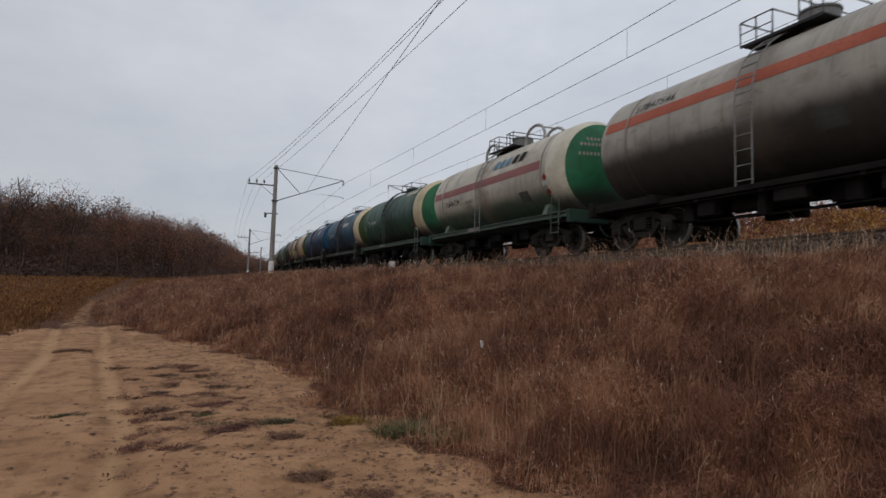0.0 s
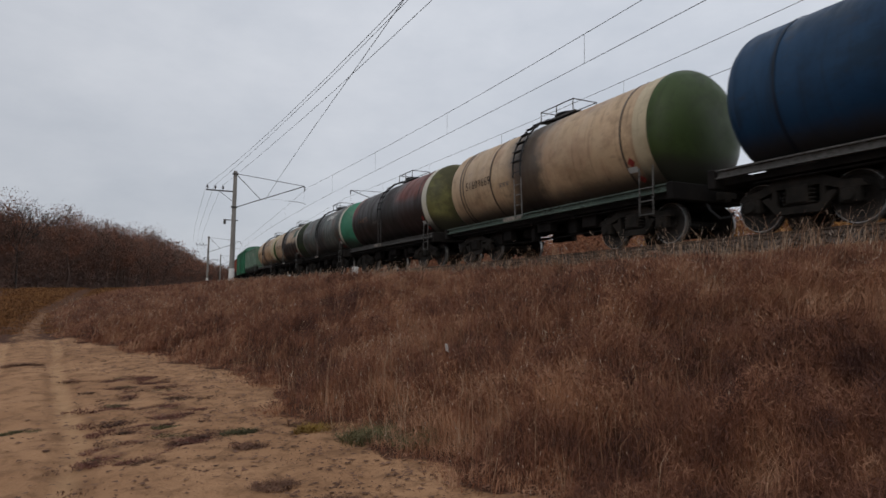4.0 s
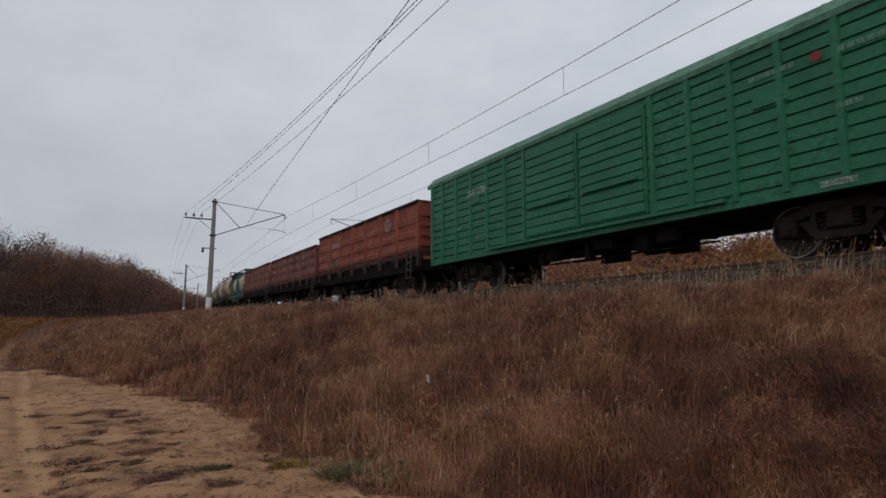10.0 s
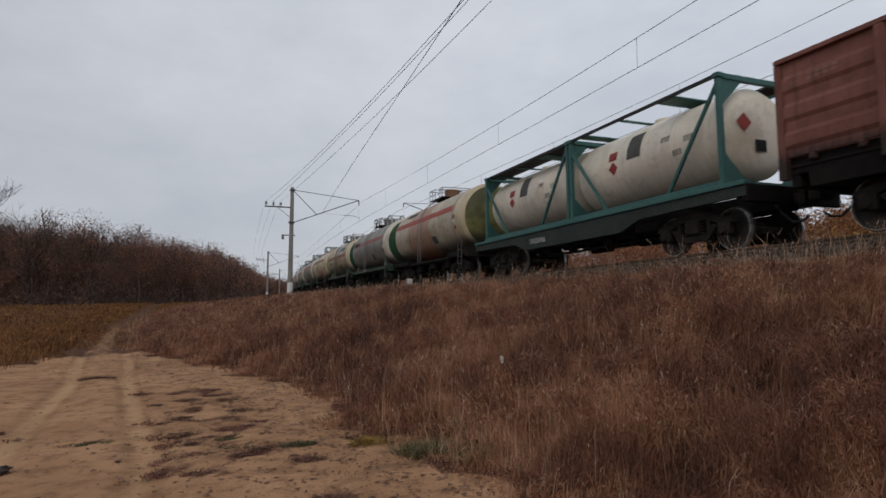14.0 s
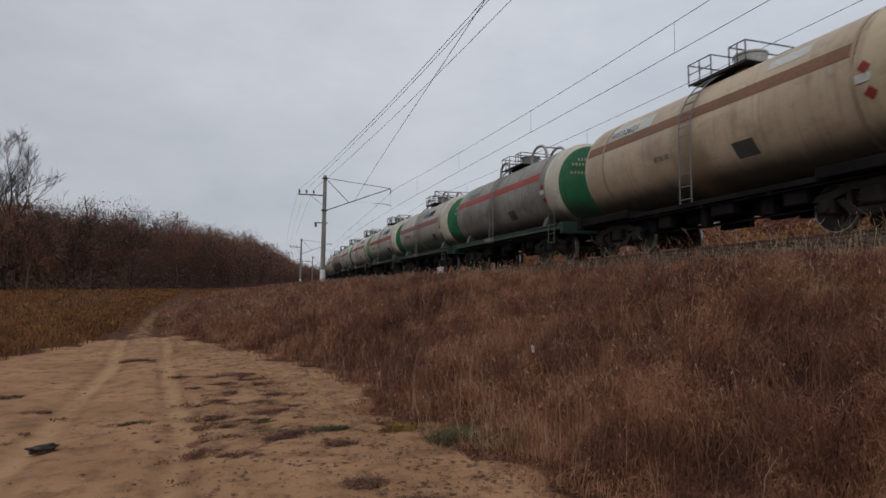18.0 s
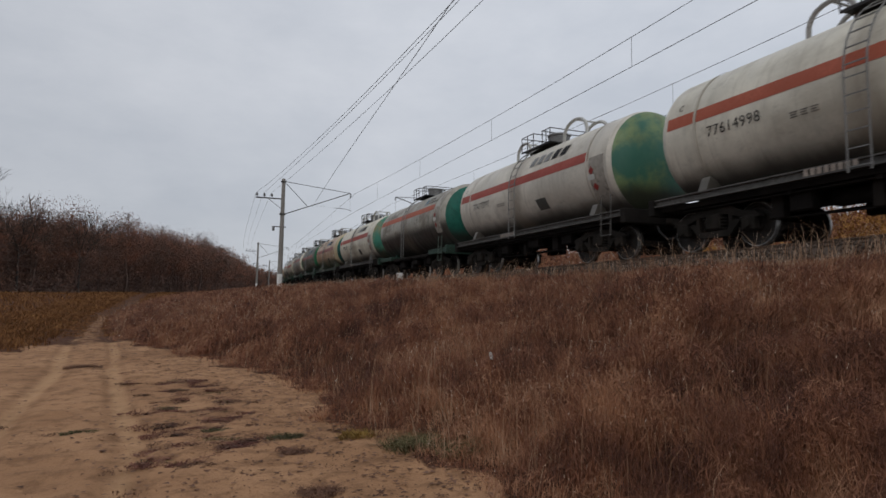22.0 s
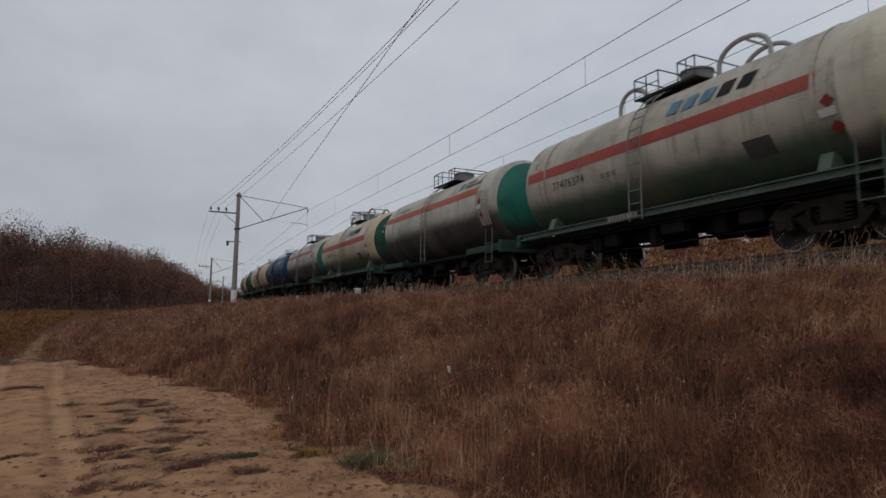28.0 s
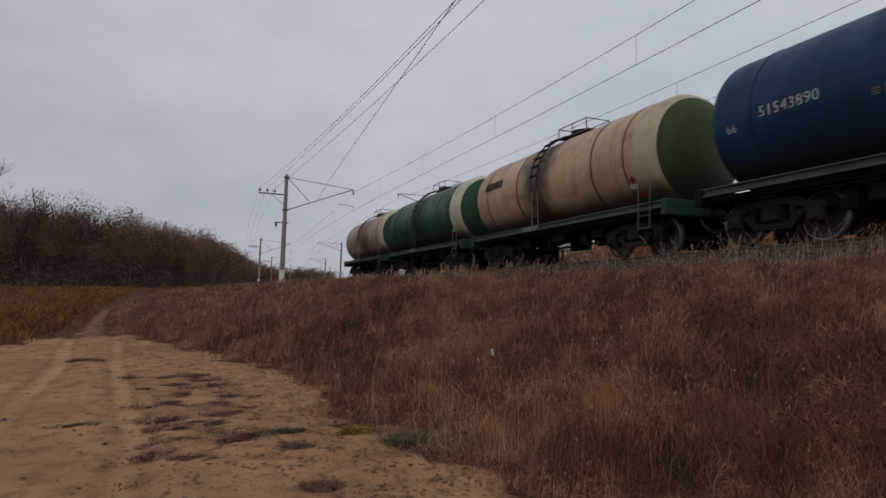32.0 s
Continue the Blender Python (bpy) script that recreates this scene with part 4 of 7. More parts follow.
def build_grass():
    rng = np.random.default_rng(11)
    def canopy(x, y):
        edge = np.clip((x - foot_x(y)) / 1.4 + 0.2, 0.16, 1)
        h = 0.42 + 0.19 * lumpy(x * 1.5, y * 1.2, 3.0) + 0.17 * lumpy(x * 3.7, y * 3.1, 6.0)
        return np.maximum(h, 0.14) * edge * (0.22 + 0.78 * sstep((line_x(y) - x - 3.0) / 2.6))
    x, y = slope_points(250000, rng, 1.5, 120, 0.95, 14, 0.10)
    d = np.hypot(x, y)
    tall = canopy(x, y) * (0.55 + 0.75 * rng.uniform(0, 1, len(x)) ** 1.4)
    blades("slope_grass", x, y, tall, (0.0010 + 0.00040 * d) * (0.7 + 0.6 * rng.uniform(0, 1, len(x))), 0.10 + 0.65 * rng.uniform(0, 1, len(x)) ** 1.5, rng, "grass_red", "dense dry red-brown autumn grass on the embankment slope", "grass")
    # the slope behind the camera
    y = rng.uniform(-9, 1.7, 16000)
    x = foot_x(y) + rng.uniform(0, 1, len(y)) * 6.3
    away = np.hypot(x, y) > 2.4
    x, y = x[away], y[away]
    blades("slope_grass", x, y, canopy(x, y), 0.004 * rng.uniform(0.7, 1.4, len(x)), 0.1 + 0.6 * rng.uniform(0, 1, len(x)), rng, "grass_red", "dense dry red-brown autumn grass on the embankment slope", "grass")
    # side twigs, leaves and seed fluff through the stand
    x, y = slope_points(430000, rng, 1.5, 90, 0.95, 10, 0.15)
    d = np.hypot(x, y)
    n = len(x)
    z = ground_z(x, y) + canopy(x, y) * rng.uniform(0.12, 1.12, n) ** 0.8
    c = np.stack([x, y, z], 1)
    ax = rng.normal(0, 1, (n, 3)) * np.array([1, 1, 1.5])
    ax /= np.linalg.norm(ax, axis=1, keepdims=True)
    cr = np.cross(ax, rng.normal(0, 1, (n, 3)))
    cr /= np.linalg.norm(cr, axis=1, keepdims=True)
    ln = ((0.018 + 0.05 * rng.uniform(0, 1, n) ** 2) * (0.8 + d / 22))[:, None]
    wd = ((0.0012 + 0.00038 * d) * rng.uniform(0.6, 1.5, n))[:, None]
    v = np.stack([c - ax * ln, c + cr * wd * 1.6, c + ax * ln], 1).reshape(-1, 3)
    tagged(obj("slope_weeds", fast_mesh("slope_weeds", v, np.arange(3 * n).reshape(-1, 3)), "grass_fuzz"), "tangled dry weeds through the red-brown grass", "weeds", kind="stuff")
    x, y = slope_points(5200, rng, 3.6, 60, 0.95, 3, 0.5)
    d = np.hypot(x, y)
    h = 0.45 + 0.5 * rng.uniform(0, 1, len(x)) ** 2
    blades("straw_stems", x, y, h, 0.0007 + 0.00030 * d, 0.12 + 0.35 * rng.uniform(0, 1, len(x)), rng, "grass_pale", "pale straw stems standing above the dry grass", "grass", droop=0.8, wind=0.6)
    # loose taller tufts
    x, y = slope_points(22000, rng, 2.4, 70, 0.9, 44, 0.10)
    d = np.hypot(x, y)
    tall = (0.40 + 0.34 * rng.uniform(0, 1, len(x)) + 0.12 * lumpy(x * 2.1, y * 1.7, 8.0)) * np.clip((x - foot_x(y)) / 1.2 + 0.25, 0.3, 1) * (0.3 + 0.7 * sstep((line_x(y) - x - 3.0) / 2.4))
    blades("tuft_grass", x, y, tall, (0.0008 + 0.00032 * d) * rng.uniform(0.7, 1.3, len(x)), 0.10 + 0.5 * rng.uniform(0, 1, len(x)) ** 1.5, rng, "grass_tuft", "pale feathery tufts standing in the red-brown grass", "grass", droop=0.7, wind=0.5)
    # seed heads on some of the stems
    x, y = slope_points(5200, rng, 3.0, 45, 0.85, 3, 0.45)
    n = len(x)
    d = np.hypot(x, y)
    c = np.stack([x, y, ground_z(x, y) + canopy(x, y) * rng.uniform(0.85, 1.35, n) + 0.06], 1)
    up = rng.normal(0, 0.55, (n, 3)) + np.array([0, 0, 1.0])
    up *= ((0.007 + 0.0007 * d) * rng.uniform(0.5, 1.5, n))[:, None]
    w = rng.uniform(0, 6.28, n)
    sd = np.stack([np.cos(w), np.sin(w), 0 * w], 1) * ((0.0014 + 0.00024 * d) * rng.uniform(0.7, 1.4, n))[:, None]
    v = np.stack([c - up, c + sd, c + up, c - sd], 1).reshape(-1, 3)
    k = 4 * np.arange(n)[:, None]
    tagged(obj("seed_heads", fast_mesh("seed_heads", v, np.concatenate([k + [[0, 1, 2]], k + [[0, 2, 3]]], 1).reshape(-1, 3)), "seed_pale"), "pale fluffy seed heads over the dry grass", "seed heads", kind="stuff")
    # taller feathery grass along the shoulder, each stem with its seed head
    hub = 3.2 * (60 / 3.2) ** rng.uniform(0, 1, 100)
    s = np.clip(np.repeat(hub, 8) + rng.normal(0, 0.35, 800), 3.0, 70)
    x = line_x(s) - np.clip(np.repeat(2.8 + 3.0 * rng.uniform(0, 1, 100), 8) + rng.normal(0, 0.25, 800), 2.5, 7)
    stalks("shoulder_grass", x, s, 0.28 + 0.46 * rng.uniform(0, 1, len(s)) ** 1.4, rng, "pale feathery grass along the ballast shoulder")
    x, y = slope_points(1000, rng, 4.6, 40, 0.9, 3, 0.5)
    stalks("tall_stems", x, y, 0.42 + 0.45 * rng.uniform(0, 1, len(x)) ** 1.5, rng, "tall pale stems with seed heads over the dry grass")
    # field beyond the track
    n = 120000
    y = 12 * (150 / 12) ** rng.uniform(0, 1, n)
    left, foot = np.interp(y, LEFT_Y, LEFT_X), foot_x(y)
    x = rng.uniform(-1, 1, n)
    x = np.where(y > 24, left - 4 + rng.uniform(0, 1, n) * (foot - left + 4), left - rng.uniform(0, 1, n) * 14)
    more = rng.uniform(0, 1, n) < 0.55
    x = np.where(more, left + 0.4 - rng.uniform(0, 1, n) ** 0.8 * (6 + 0.45 * y), x)
    keep = x < foot
    x, y, left, foot = x[keep], y[keep], left[keep], foot[keep]
    way = way_x(y)
    low = 1 - 0.88 * np.exp(-((x - way) / 1.15) ** 4)
    d = np.hypot(x, y)
    blades("field_grass", x, y, (0.14 + 0.30 * rng.uniform(0, 1, len(x)) ** 1.4) * low, 0.0012 + 0.00045 * d, 0.2 + 0.9 * rng.uniform(0, 1, len(x)), rng, "grass_field", "ochre autumn grass on the field beside the track", "grass")


build_grass()


def weed(x, y, r, h, mat, label, seed, count=60):
    rng = np.random.default_rng(seed)
    a = rng.uniform(0, 2 * np.pi, count)
    q = r * rng.uniform(0, 1, count) ** 0.7
    px, py = x + np.cos(a) * q, y + np.sin(a) * q * 0.7
    o = blades("weed_tuft", px, py, h * rng.uniform(0.3, 0.9, count), rng.uniform(0.002, 0.006, count), rng.uniform(0.4, 1.9, count), rng, mat, label, "weed")
    o["kind"] = ""
    del o["kind"]
    o["group"] = "weeds on the track"
    return o


def build_weeds():
    known = [(-1.98, 14.6, 0.55, 0.10, 0), (-1.08, 8.03, 0.30, 0.06, 1), (0.2, 6.9, 0.26, 0.07, 0), (0.13, 6.15, 0.26, 0.06, 0), (1.04, 5.07, 0.30, 0.09, 0), (1.04, 7.03, 0.32, 0.08, 1), (1.07, 6.38, 0.26, 0.07, 0),
             (-1.76, 7.0, 0.18, 0.05, 0), (2.25, 6.15, 0.36, 0.24, 1), (2.6, 5.7, 0.3, 0.2, 1), (1.78, 6.8, 0.22, 0.13, 2), (0.35, 7.6, 0.25, 0.07, 1), (-2.4, 9.1, 0.3, 0.05, 0), (-3.1, 10.4, 0.35, 0.06, 1), (1.35, 4.5, 0.3, 0.08, 0)]
    for i, (x, y, r, h, k) in enumerate(known):
        weed(x, y, r if h > 0.11 else r * 0.65, h, ("weed_dry", "weed_green", "weed_yellow")[k], ("low dry brown weed on the sand", "low green-brown weed on the sand", "small yellow-leaved weed at the grass edge")[k], 100 + i, int(1500 * r) + 260)
    rng = random.Random(9)
    g = np.random.default_rng(31)
    beds = {"weed_red": [], "weed_dry": [], "weed_green": []}
    for i in range(240):
        y = 6.2 + 6.0 * rng.random() ** 0.75
        x = float(np.interp(y, [6.0, 8.5, 11.5, 13.5], [0.42, 0.26, 0.02, -0.25])) + rng.gauss(0, 0.30)
        beds["weed_green" if i % 13 == 0 else ("weed_red", "weed_dry")[i % 3 == 0]].append((x, y, rng.uniform(0.10, 0.34), rng.uniform(0.02, 0.05), 440))
    for i in range(60):
        beds["weed_dry" if i % 3 else "weed_red"].append((rng.uniform(-4.5, 1.6), rng.uniform(4.6, 18.0), rng.uniform(0.05, 0.2), rng.uniform(0.015, 0.045), 60))
    for mat, label in (("weed_red", "flat reddish weeds spread over the sand between the wheel tracks"), ("weed_dry", "flat dry brown weeds spread over the sand"), ("weed_green", "flat green-brown weeds on the sand between the wheel tracks")):
        px, py, ph = [], [], []
        for x, y, r, h, n in beds[mat]:
            a, q = g.uniform(0, 2 * np.pi, n), r * g.uniform(0, 1, n) ** 0.7
            px.append(x + np.cos(a) * q)
            py.append(y + np.sin(a) * q * 0.7)
            ph.append(h * g.uniform(0.5, 1.2, n))
        px, py, ph = (np.concatenate(v) for v in (px, py, ph))
        blades("flat_weeds", px, py, ph * 0.8, g.uniform(0.002, 0.007, len(px)), g.uniform(0.5, 2.0, len(px)), g, mat, label, "weeds")
    # crumbs of soil and dead leaves
    g = np.random.default_rng(6)
    n = 7500
    y = 3.2 * (22 / 3.2) ** g.uniform(0, 1, n)
    x = foot_x(y) + 0.1 - np.abs(g.normal(0, 1.6, n))
    c = np.stack([x, y, ground_z(x, y) + 0.004], 1)
    a = g.uniform(0, 6.28, n)
    s = (0.004 + 0.026 * g.uniform(0, 1, n) ** 2.5) * (1 + y / 14)
    v = np.stack([c + np.stack([np.cos(a + k) * s, np.sin(a + k) * s * 0.8, g.uniform(0, 0.014, n)], 1) for k in (0.0, 2.1, 4.2)], 1).reshape(-1, 3)
    tagged(obj("leaf_crumbs", fast_mesh("leaf_crumbs", v, np.arange(3 * n).reshape(-1, 3)), "weed_dry"), "dead leaf crumbs and clods scattered on the sand", "leaf litter", kind="stuff")


build_weeds()


def build_litter():
    o = obj("paper_scrap", Shape().add([(0, 0, 0.02), (0.05, 0.01, 0.03), (0.13, -0.02, -0.03), (0.07, -0.03, -0.035), (0.0, 0.003, 0.012), (0.05, 0.013, 0.022), (0.13, -0.017, -0.038), (0.07, -0.027, -0.043)],
            [(0, 1, 2, 3), (7, 6, 5, 4), (0, 4, 5, 1), (1, 5, 6, 2), (2, 6, 7, 3), (3, 7, 4, 0)]).mesh("paper_scrap"), "paper")
    o.location = (3.62, 7.2, 0.85)
    o.rotation_euler = (0.6, 0.55, 0.3)
    tagged(o, "crumpled white paper scrap caught in the dry grass", "litter")


build_litter()


def build_clod():
    """Dark lump of dead root on the sand."""
    bm = bmesh.new()
    bmesh.ops.create_icosphere(bm, subdivisions=3, radius=1.0)
    for v in bm.verts:
        k = 1 + 0.5 * noise.noise(v.co * 1.9) + 0.3 * noise.noise(v.co * 5)
        v.co = Vector((v.co.x * 0.13 * k, v.co.y * 0.045 * k, v.co.z * 0.032 * (k + 0.5 * v.co.x)))
    o = obj("root_clod", from_bm("root_clod", bm), "bark_dark")
    o.location = (-1.76, 7.0, float(ground_z(-1.76, 7.0)) + 0.03)
    o.rotation_euler = (0, 0, 0.15)
    tagged(o, "dark dried root clod lying on the sand", "root clod")


build_clod()


def tree_mesh(rng, height, spread, leaves, leaf, bare=False, trunk=0.02):
    """Trunk and limbs in one mesh, leaves in another, as arrays."""
    sh = Shape()
    tips = []
    lean = Vector((rng.gauss(0, 0.05), rng.gauss(0, 0.05), 0))
    pts = [Vector((0, 0, -0.4)) + lean * (i * height / 5) + Vector((rng.gauss(0, 0.02), rng.gauss(0, 0.02), i / 5)) * (height * (0.95 if i else 0.0)) for i in range(6)]
    sh.tube(pts, height * trunk, 6, height * 0.004, cap=False)
    limbs = 14 if not bare else 22
    for i in range(limbs):
        u = rng.uniform(0.12 if not bare else 0.3, 0.95)
        p = pts[0].lerp(pts[-1], u)
        a = i * 2.4 + rng.uniform(-0.4, 0.4)
        ln = spread * (1.1 - 0.55 * u) * rng.uniform(0.6, 1.1)
        d = Vector((math.cos(a), math.sin(a), rng.uniform(0.5, 1.3))).normalized()
        q = p + d * ln * 0.55 + Vector((0, 0, 0.1))
        r = q + (d + Vector((rng.gauss(0, 0.25), rng.gauss(0, 0.25), 0.35))).normalized() * ln * 0.6
        sh.tube([p, q, r], height * 0.006, 4, height * 0.0018, cap=False)
        tips += [q, r, (q + r) / 2]
        for j in range(4 if not bare else 7):
            g = q.lerp(r, rng.uniform(-0.4, 1))
            e = g + Vector((rng.gauss(0, 0.5), rng.gauss(0, 0.5), rng.uniform(0.1, 0.9))) * ln * 0.33
            sh.tube([g, e], height * 0.0022, 3, height * 0.0008, cap=False)
            tips.append(e)
    t = np.array([tuple(p) for p in tips])
    g = np.random.default_rng(rng.randrange(10 ** 6))
    c = t[g.integers(0, len(t), leaves)] + g.normal(0, spread * 0.13, (leaves, 3))
    ax = g.normal(0, 1, (leaves, 2, 3))
    ax /= np.linalg.norm(ax, axis=2, keepdims=True)
    s = leaf * g.uniform(0.5, 1.3, (leaves, 1))
    lv = np.stack([c - ax[:, 0] * s, c + ax[:, 1] * s * 0.7, c + ax[:, 0] * s], 1).reshape(-1, 3)
    return sh, lv


FOREST = [(-62, 62), (-44, 82), (-28, 97), (-16, 106), (-8.5, 121), (0, 148), (9, 195), (25, 314), (52, 420), (100, 450)]


def crown_cloud(g, height, spread, n, size):
    """Leaves and fine twigs over the uneven masses of a rounded crown."""
    k = 9
    hub = np.stack([g.normal(0, spread * 0.30, k), g.normal(0, spread * 0.30, k), height * g.uniform(0.34, 0.74, k)], 1)
    rad = spread * g.uniform(0.38, 0.62, k)
    pick = g.integers(0, k, n)
    d = g.normal(0, 1, (n, 3))
    d /= np.linalg.norm(d, axis=1, keepdims=True)
    c = hub[pick] + d * rad[pick][:, None] * np.array([1, 1, 1.35]) * g.uniform(0.50, 1.04, (n, 1))
    ax = g.normal(0, 1, (n, 2, 3)) * np.array([1, 1, 1.6])
    ax /= np.linalg.norm(ax, axis=2, keepdims=True)
    s = size * g.uniform(0.4, 1.15, (n, 1))
    return np.stack([c - ax[:, 0] * s, c + ax[:, 1] * s * 0.62, c + ax[:, 0] * s], 1).reshape(-1, 3)


def build_forest():
    rng = random.Random(21)
    g = np.random.default_rng(4)
    kinds = []
    for h, sp in ((12.5, 3.6), (13.5, 3.8), (11.0, 3.4), (14.5, 3.6), (10.5, 3.6), (13.0, 3.2)):
        s, _ = tree_mesh(rng, h * 0.9, sp * 0.55, 10, 0.2, False, 0.013)
        kinds.append((np.array(s.v), s.f, crown_cloud(g, h, sp, 3300, 0.165), crown_cloud(g, h, sp, 800, 0.34)))
    wv, wf, lv, k = [], [], [], 0
    seg = [(Vector(a), Vector(b)) for a, b in zip(FOREST, FOREST[1:])]
    for a, b in seg:
        ln = (b - a).length
        for i in range(int(ln * (1.9 if ln < 60 else 1.0))):
            nrm = Vector((-(b - a).y, (b - a).x)).normalized()
            p = a.lerp(b, rng.random()) + nrm * (rng.random() ** 2.0 * 24)
            v, f, fine, coarse = kinds[rng.randrange(6)]
            l = fine if p.length < 175 else coarse
            w, sc = rng.uniform(0, 6.28), rng.uniform(0.82, 1.08) * float(np.interp(p.x, [-45, -28, -14, -6, 0, 9], [1.0, 1.17, 1.10, 1.10, 1.15, 1.18]))
            rot = np.array([[math.cos(w), math.sin(w), 0], [-math.sin(w), math.cos(w), 0], [0, 0, 1]]) * sc
            at = np.array([p.x, p.y, float(ground_z(p.x, p.y))])
            if i % 2 == 0:
                wv.append(v @ rot + at)
                wf += [tuple(j + k for j in q) for q in f]
                k += len(v)
            lv.append(l @ rot + at)
    # undergrowth that closes the edge
    low = []
    for a, b in seg:
        n = int((b - a).length * (1700 if (b - a).length < 60 else 420))
        u = g.uniform(0, 1, n)
        nrm = Vector((-(b - a).y, (b - a).x)).normalized()
        dep = g.uniform(0, 1, n) ** 1.2 * 26
        px, py = a.x + (b.x - a.x) * u + nrm.x * dep, a.y + (b.y - a.y) * u + nrm.y * dep
        c = np.stack([px, py, ground_z(px, py) + g.uniform(0.0, 1.0, n) ** 1.5 * 7.0], 1)
        ax = g.normal(0, 1, (n, 2, 3))
        ax /= np.linalg.norm(ax, axis=2, keepdims=True)
        s = g.uniform(0.16, 0.36, (n, 1))
        # the deeper rows, closed up to the crowns
        back = dep > 9
        c[back, 2] += g.uniform(-2.0, 6.0, int(back.sum())).clip(0) * (1.0 if a.x < -5 else 0.6)
        s[back] *= 1.7
        low.append(np.stack([c - ax[:, 0] * s, c + ax[:, 1] * s * 0.5, c + ax[:, 0] * s], 1).reshape(-1, 3))
    wood = mesh_of("forest_trunks", np.concatenate(wv), wf)
    leaves = np.concatenate(lv)
    ob = tagged(obj("forest", wood, "bark"), "belt of brown oak trees with late autumn leaves", "forest", kind="stuff")
    tagged(obj("forest_leaves", fast_mesh("forest_leaves", leaves, np.arange(len(leaves)).reshape(-1, 3)), "forest_leaf", ob), kind="stuff")
    brush = np.concatenate(low)
    tagged(obj("undergrowth", fast_mesh("undergrowth", brush, np.arange(len(brush)).reshape(-1, 3)), "brushwood", ob, "grey-brown undergrowth in a lightened tone under the trees"), kind="stuff")


build_forest()


def branching(sh, rng, p, d, ln, r, level):
    """A limb that bends upward and forks into finer ones."""
    bend = Vector((rng.gauss(0, 0.12), rng.gauss(0, 0.12), 0.10))
    q = p + d * ln * 0.5
    e = q + (d + bend).normalized() * ln * 0.5
    sh.tube([p, q, e], r, 5 if level > 2 else 3, r * 0.55, cap=False)
    if level == 0:
        return
    for i in range(4 if level > 1 else 5):
        u = rng.uniform(0.35, 1.0) if i else 1.0
        at = p.lerp(q, u * 2) if u < 0.5 else q.lerp(e, u * 2 - 1)
        w = rng.uniform(0, 6.28)
        side = Vector((math.cos(w), math.sin(w), 0.25))
        branching(sh, rng, at, (d * 0.9 + side * rng.uniform(0.35, 0.75)).normalized(), ln * rng.uniform(0.5, 0.72), max(r * 0.5, 0.014), level - 1)


def build_bare_tree(x, y, h, seed, levels=4):
    rng = random.Random(seed)
    e = tagged(new("bare_tree"), "tall leafless tree with a fine twiggy crown over the wood" if h > 15 else "leafless tree with a twiggy crown at the wood's edge", "tree", "bare trees")
    e.location = (x, y, float(ground_z(x, y)))
    stem = Shape().tube([(0, 0, -0.4), (0.05, 0.03, h * 0.25), (0.0, 0.1, h * 0.48)], h * 0.013, 8, h * 0.009, cap=False)
    obj("trunk", stem.mesh("trunk"), "bark_dark", e)
    sh = Shape()
    for i in range(6):
        w = i * 1.05 + rng.uniform(-0.3, 0.3)
        at = Vector((0, 0.08, h * (0.34 + 0.03 * i)))
        branching(sh, rng, at, Vector((math.cos(w) * 0.5, math.sin(w) * 0.5, 1)).normalized(), h * rng.uniform(0.24, 0.30), h * 0.0055, levels)
    obj("crown", sh.mesh("crown"), "bark_dark", e)


build_bare_tree(-29.8, 97.5, 21.0, 3)
build_bare_tree(-33.8, 96.0, 20.0, 4)
build_bare_tree(-22.6, 102.0, 13.2, 5, 3)
build_bare_tree(-15.8, 107.0, 12.2, 6, 3)
build_bare_tree(-14.2, 117.0, 12.8, 7, 3)
build_bare_tree(7.2, 189.0, 11.0, 8, 3)


def build_bushes():
    g = np.random.default_rng(8)
    lv, brown, n = [], [], 840
    for i in range(n):
        s = g.uniform(-25, 95) if i < 640 else g.uniform(95, 330)
        off = 4.1 + (g.uniform(6.5, 22) if i < 640 else g.uniform(5.5, 20))
        x, y = float(line_x(s)) + off, s
        near = float(np.interp(s, [8.0, 14.0, 60], [0.25, 1.0, 1.0]))
        r, h = g.uniform(0.9, 2.0), (g.uniform(0.9, 2.1) + 0.045 * off) * near
        m = (820 if s < 45 else 480) if i < 640 else 150
        d = g.normal(0, 1, (m, 3))
        d /= np.linalg.norm(d, axis=1, keepdims=True)
        c = np.array([x, y, float(ground_z(x, y)) + h * 0.5]) + d * np.array([r, r, h * 0.55]) * g.uniform(0.1, 1.05, (m, 1))
        ax = g.normal(0, 1, (m, 2, 3))
        ax /= np.linalg.norm(ax, axis=2, keepdims=True)
        sz = g.uniform(0.05, 0.14, (m, 1)) * (1.0 if i < 640 else 2.0)
        (lv if s < 21 + g.normal(0, 4) else brown).append(np.stack([c - ax[:, 0] * sz, c + ax[:, 1] * sz * 0.7, c + ax[:, 0] * sz], 1).reshape(-1, 3))
    v = np.concatenate(brown)
    tagged(obj("brown_bushes", fast_mesh("brown_bushes", v, np.arange(len(v)).reshape(-1, 3)), "grass_red"), "dull red-brown bushes beyond the far track", "bush", kind="stuff")
    v = np.concatenate(lv)
    tagged(obj("roadside_bushes", fast_mesh("roadside_bushes", v, np.arange(len(v)).reshape(-1, 3)), "bush_leaf"), "yellow autumn bushes beyond the far track", "bush", kind="stuff")


build_bushes()

# ---------------------------------------------------------------- wagons
# In a wagon's space y runs along the track away from the camera's end, x across it (the camera's side is -x), z up from the rail top.
R_TANK, Z_TANK = 1.53, 2.71
SPEED = 13.33   # metres a second


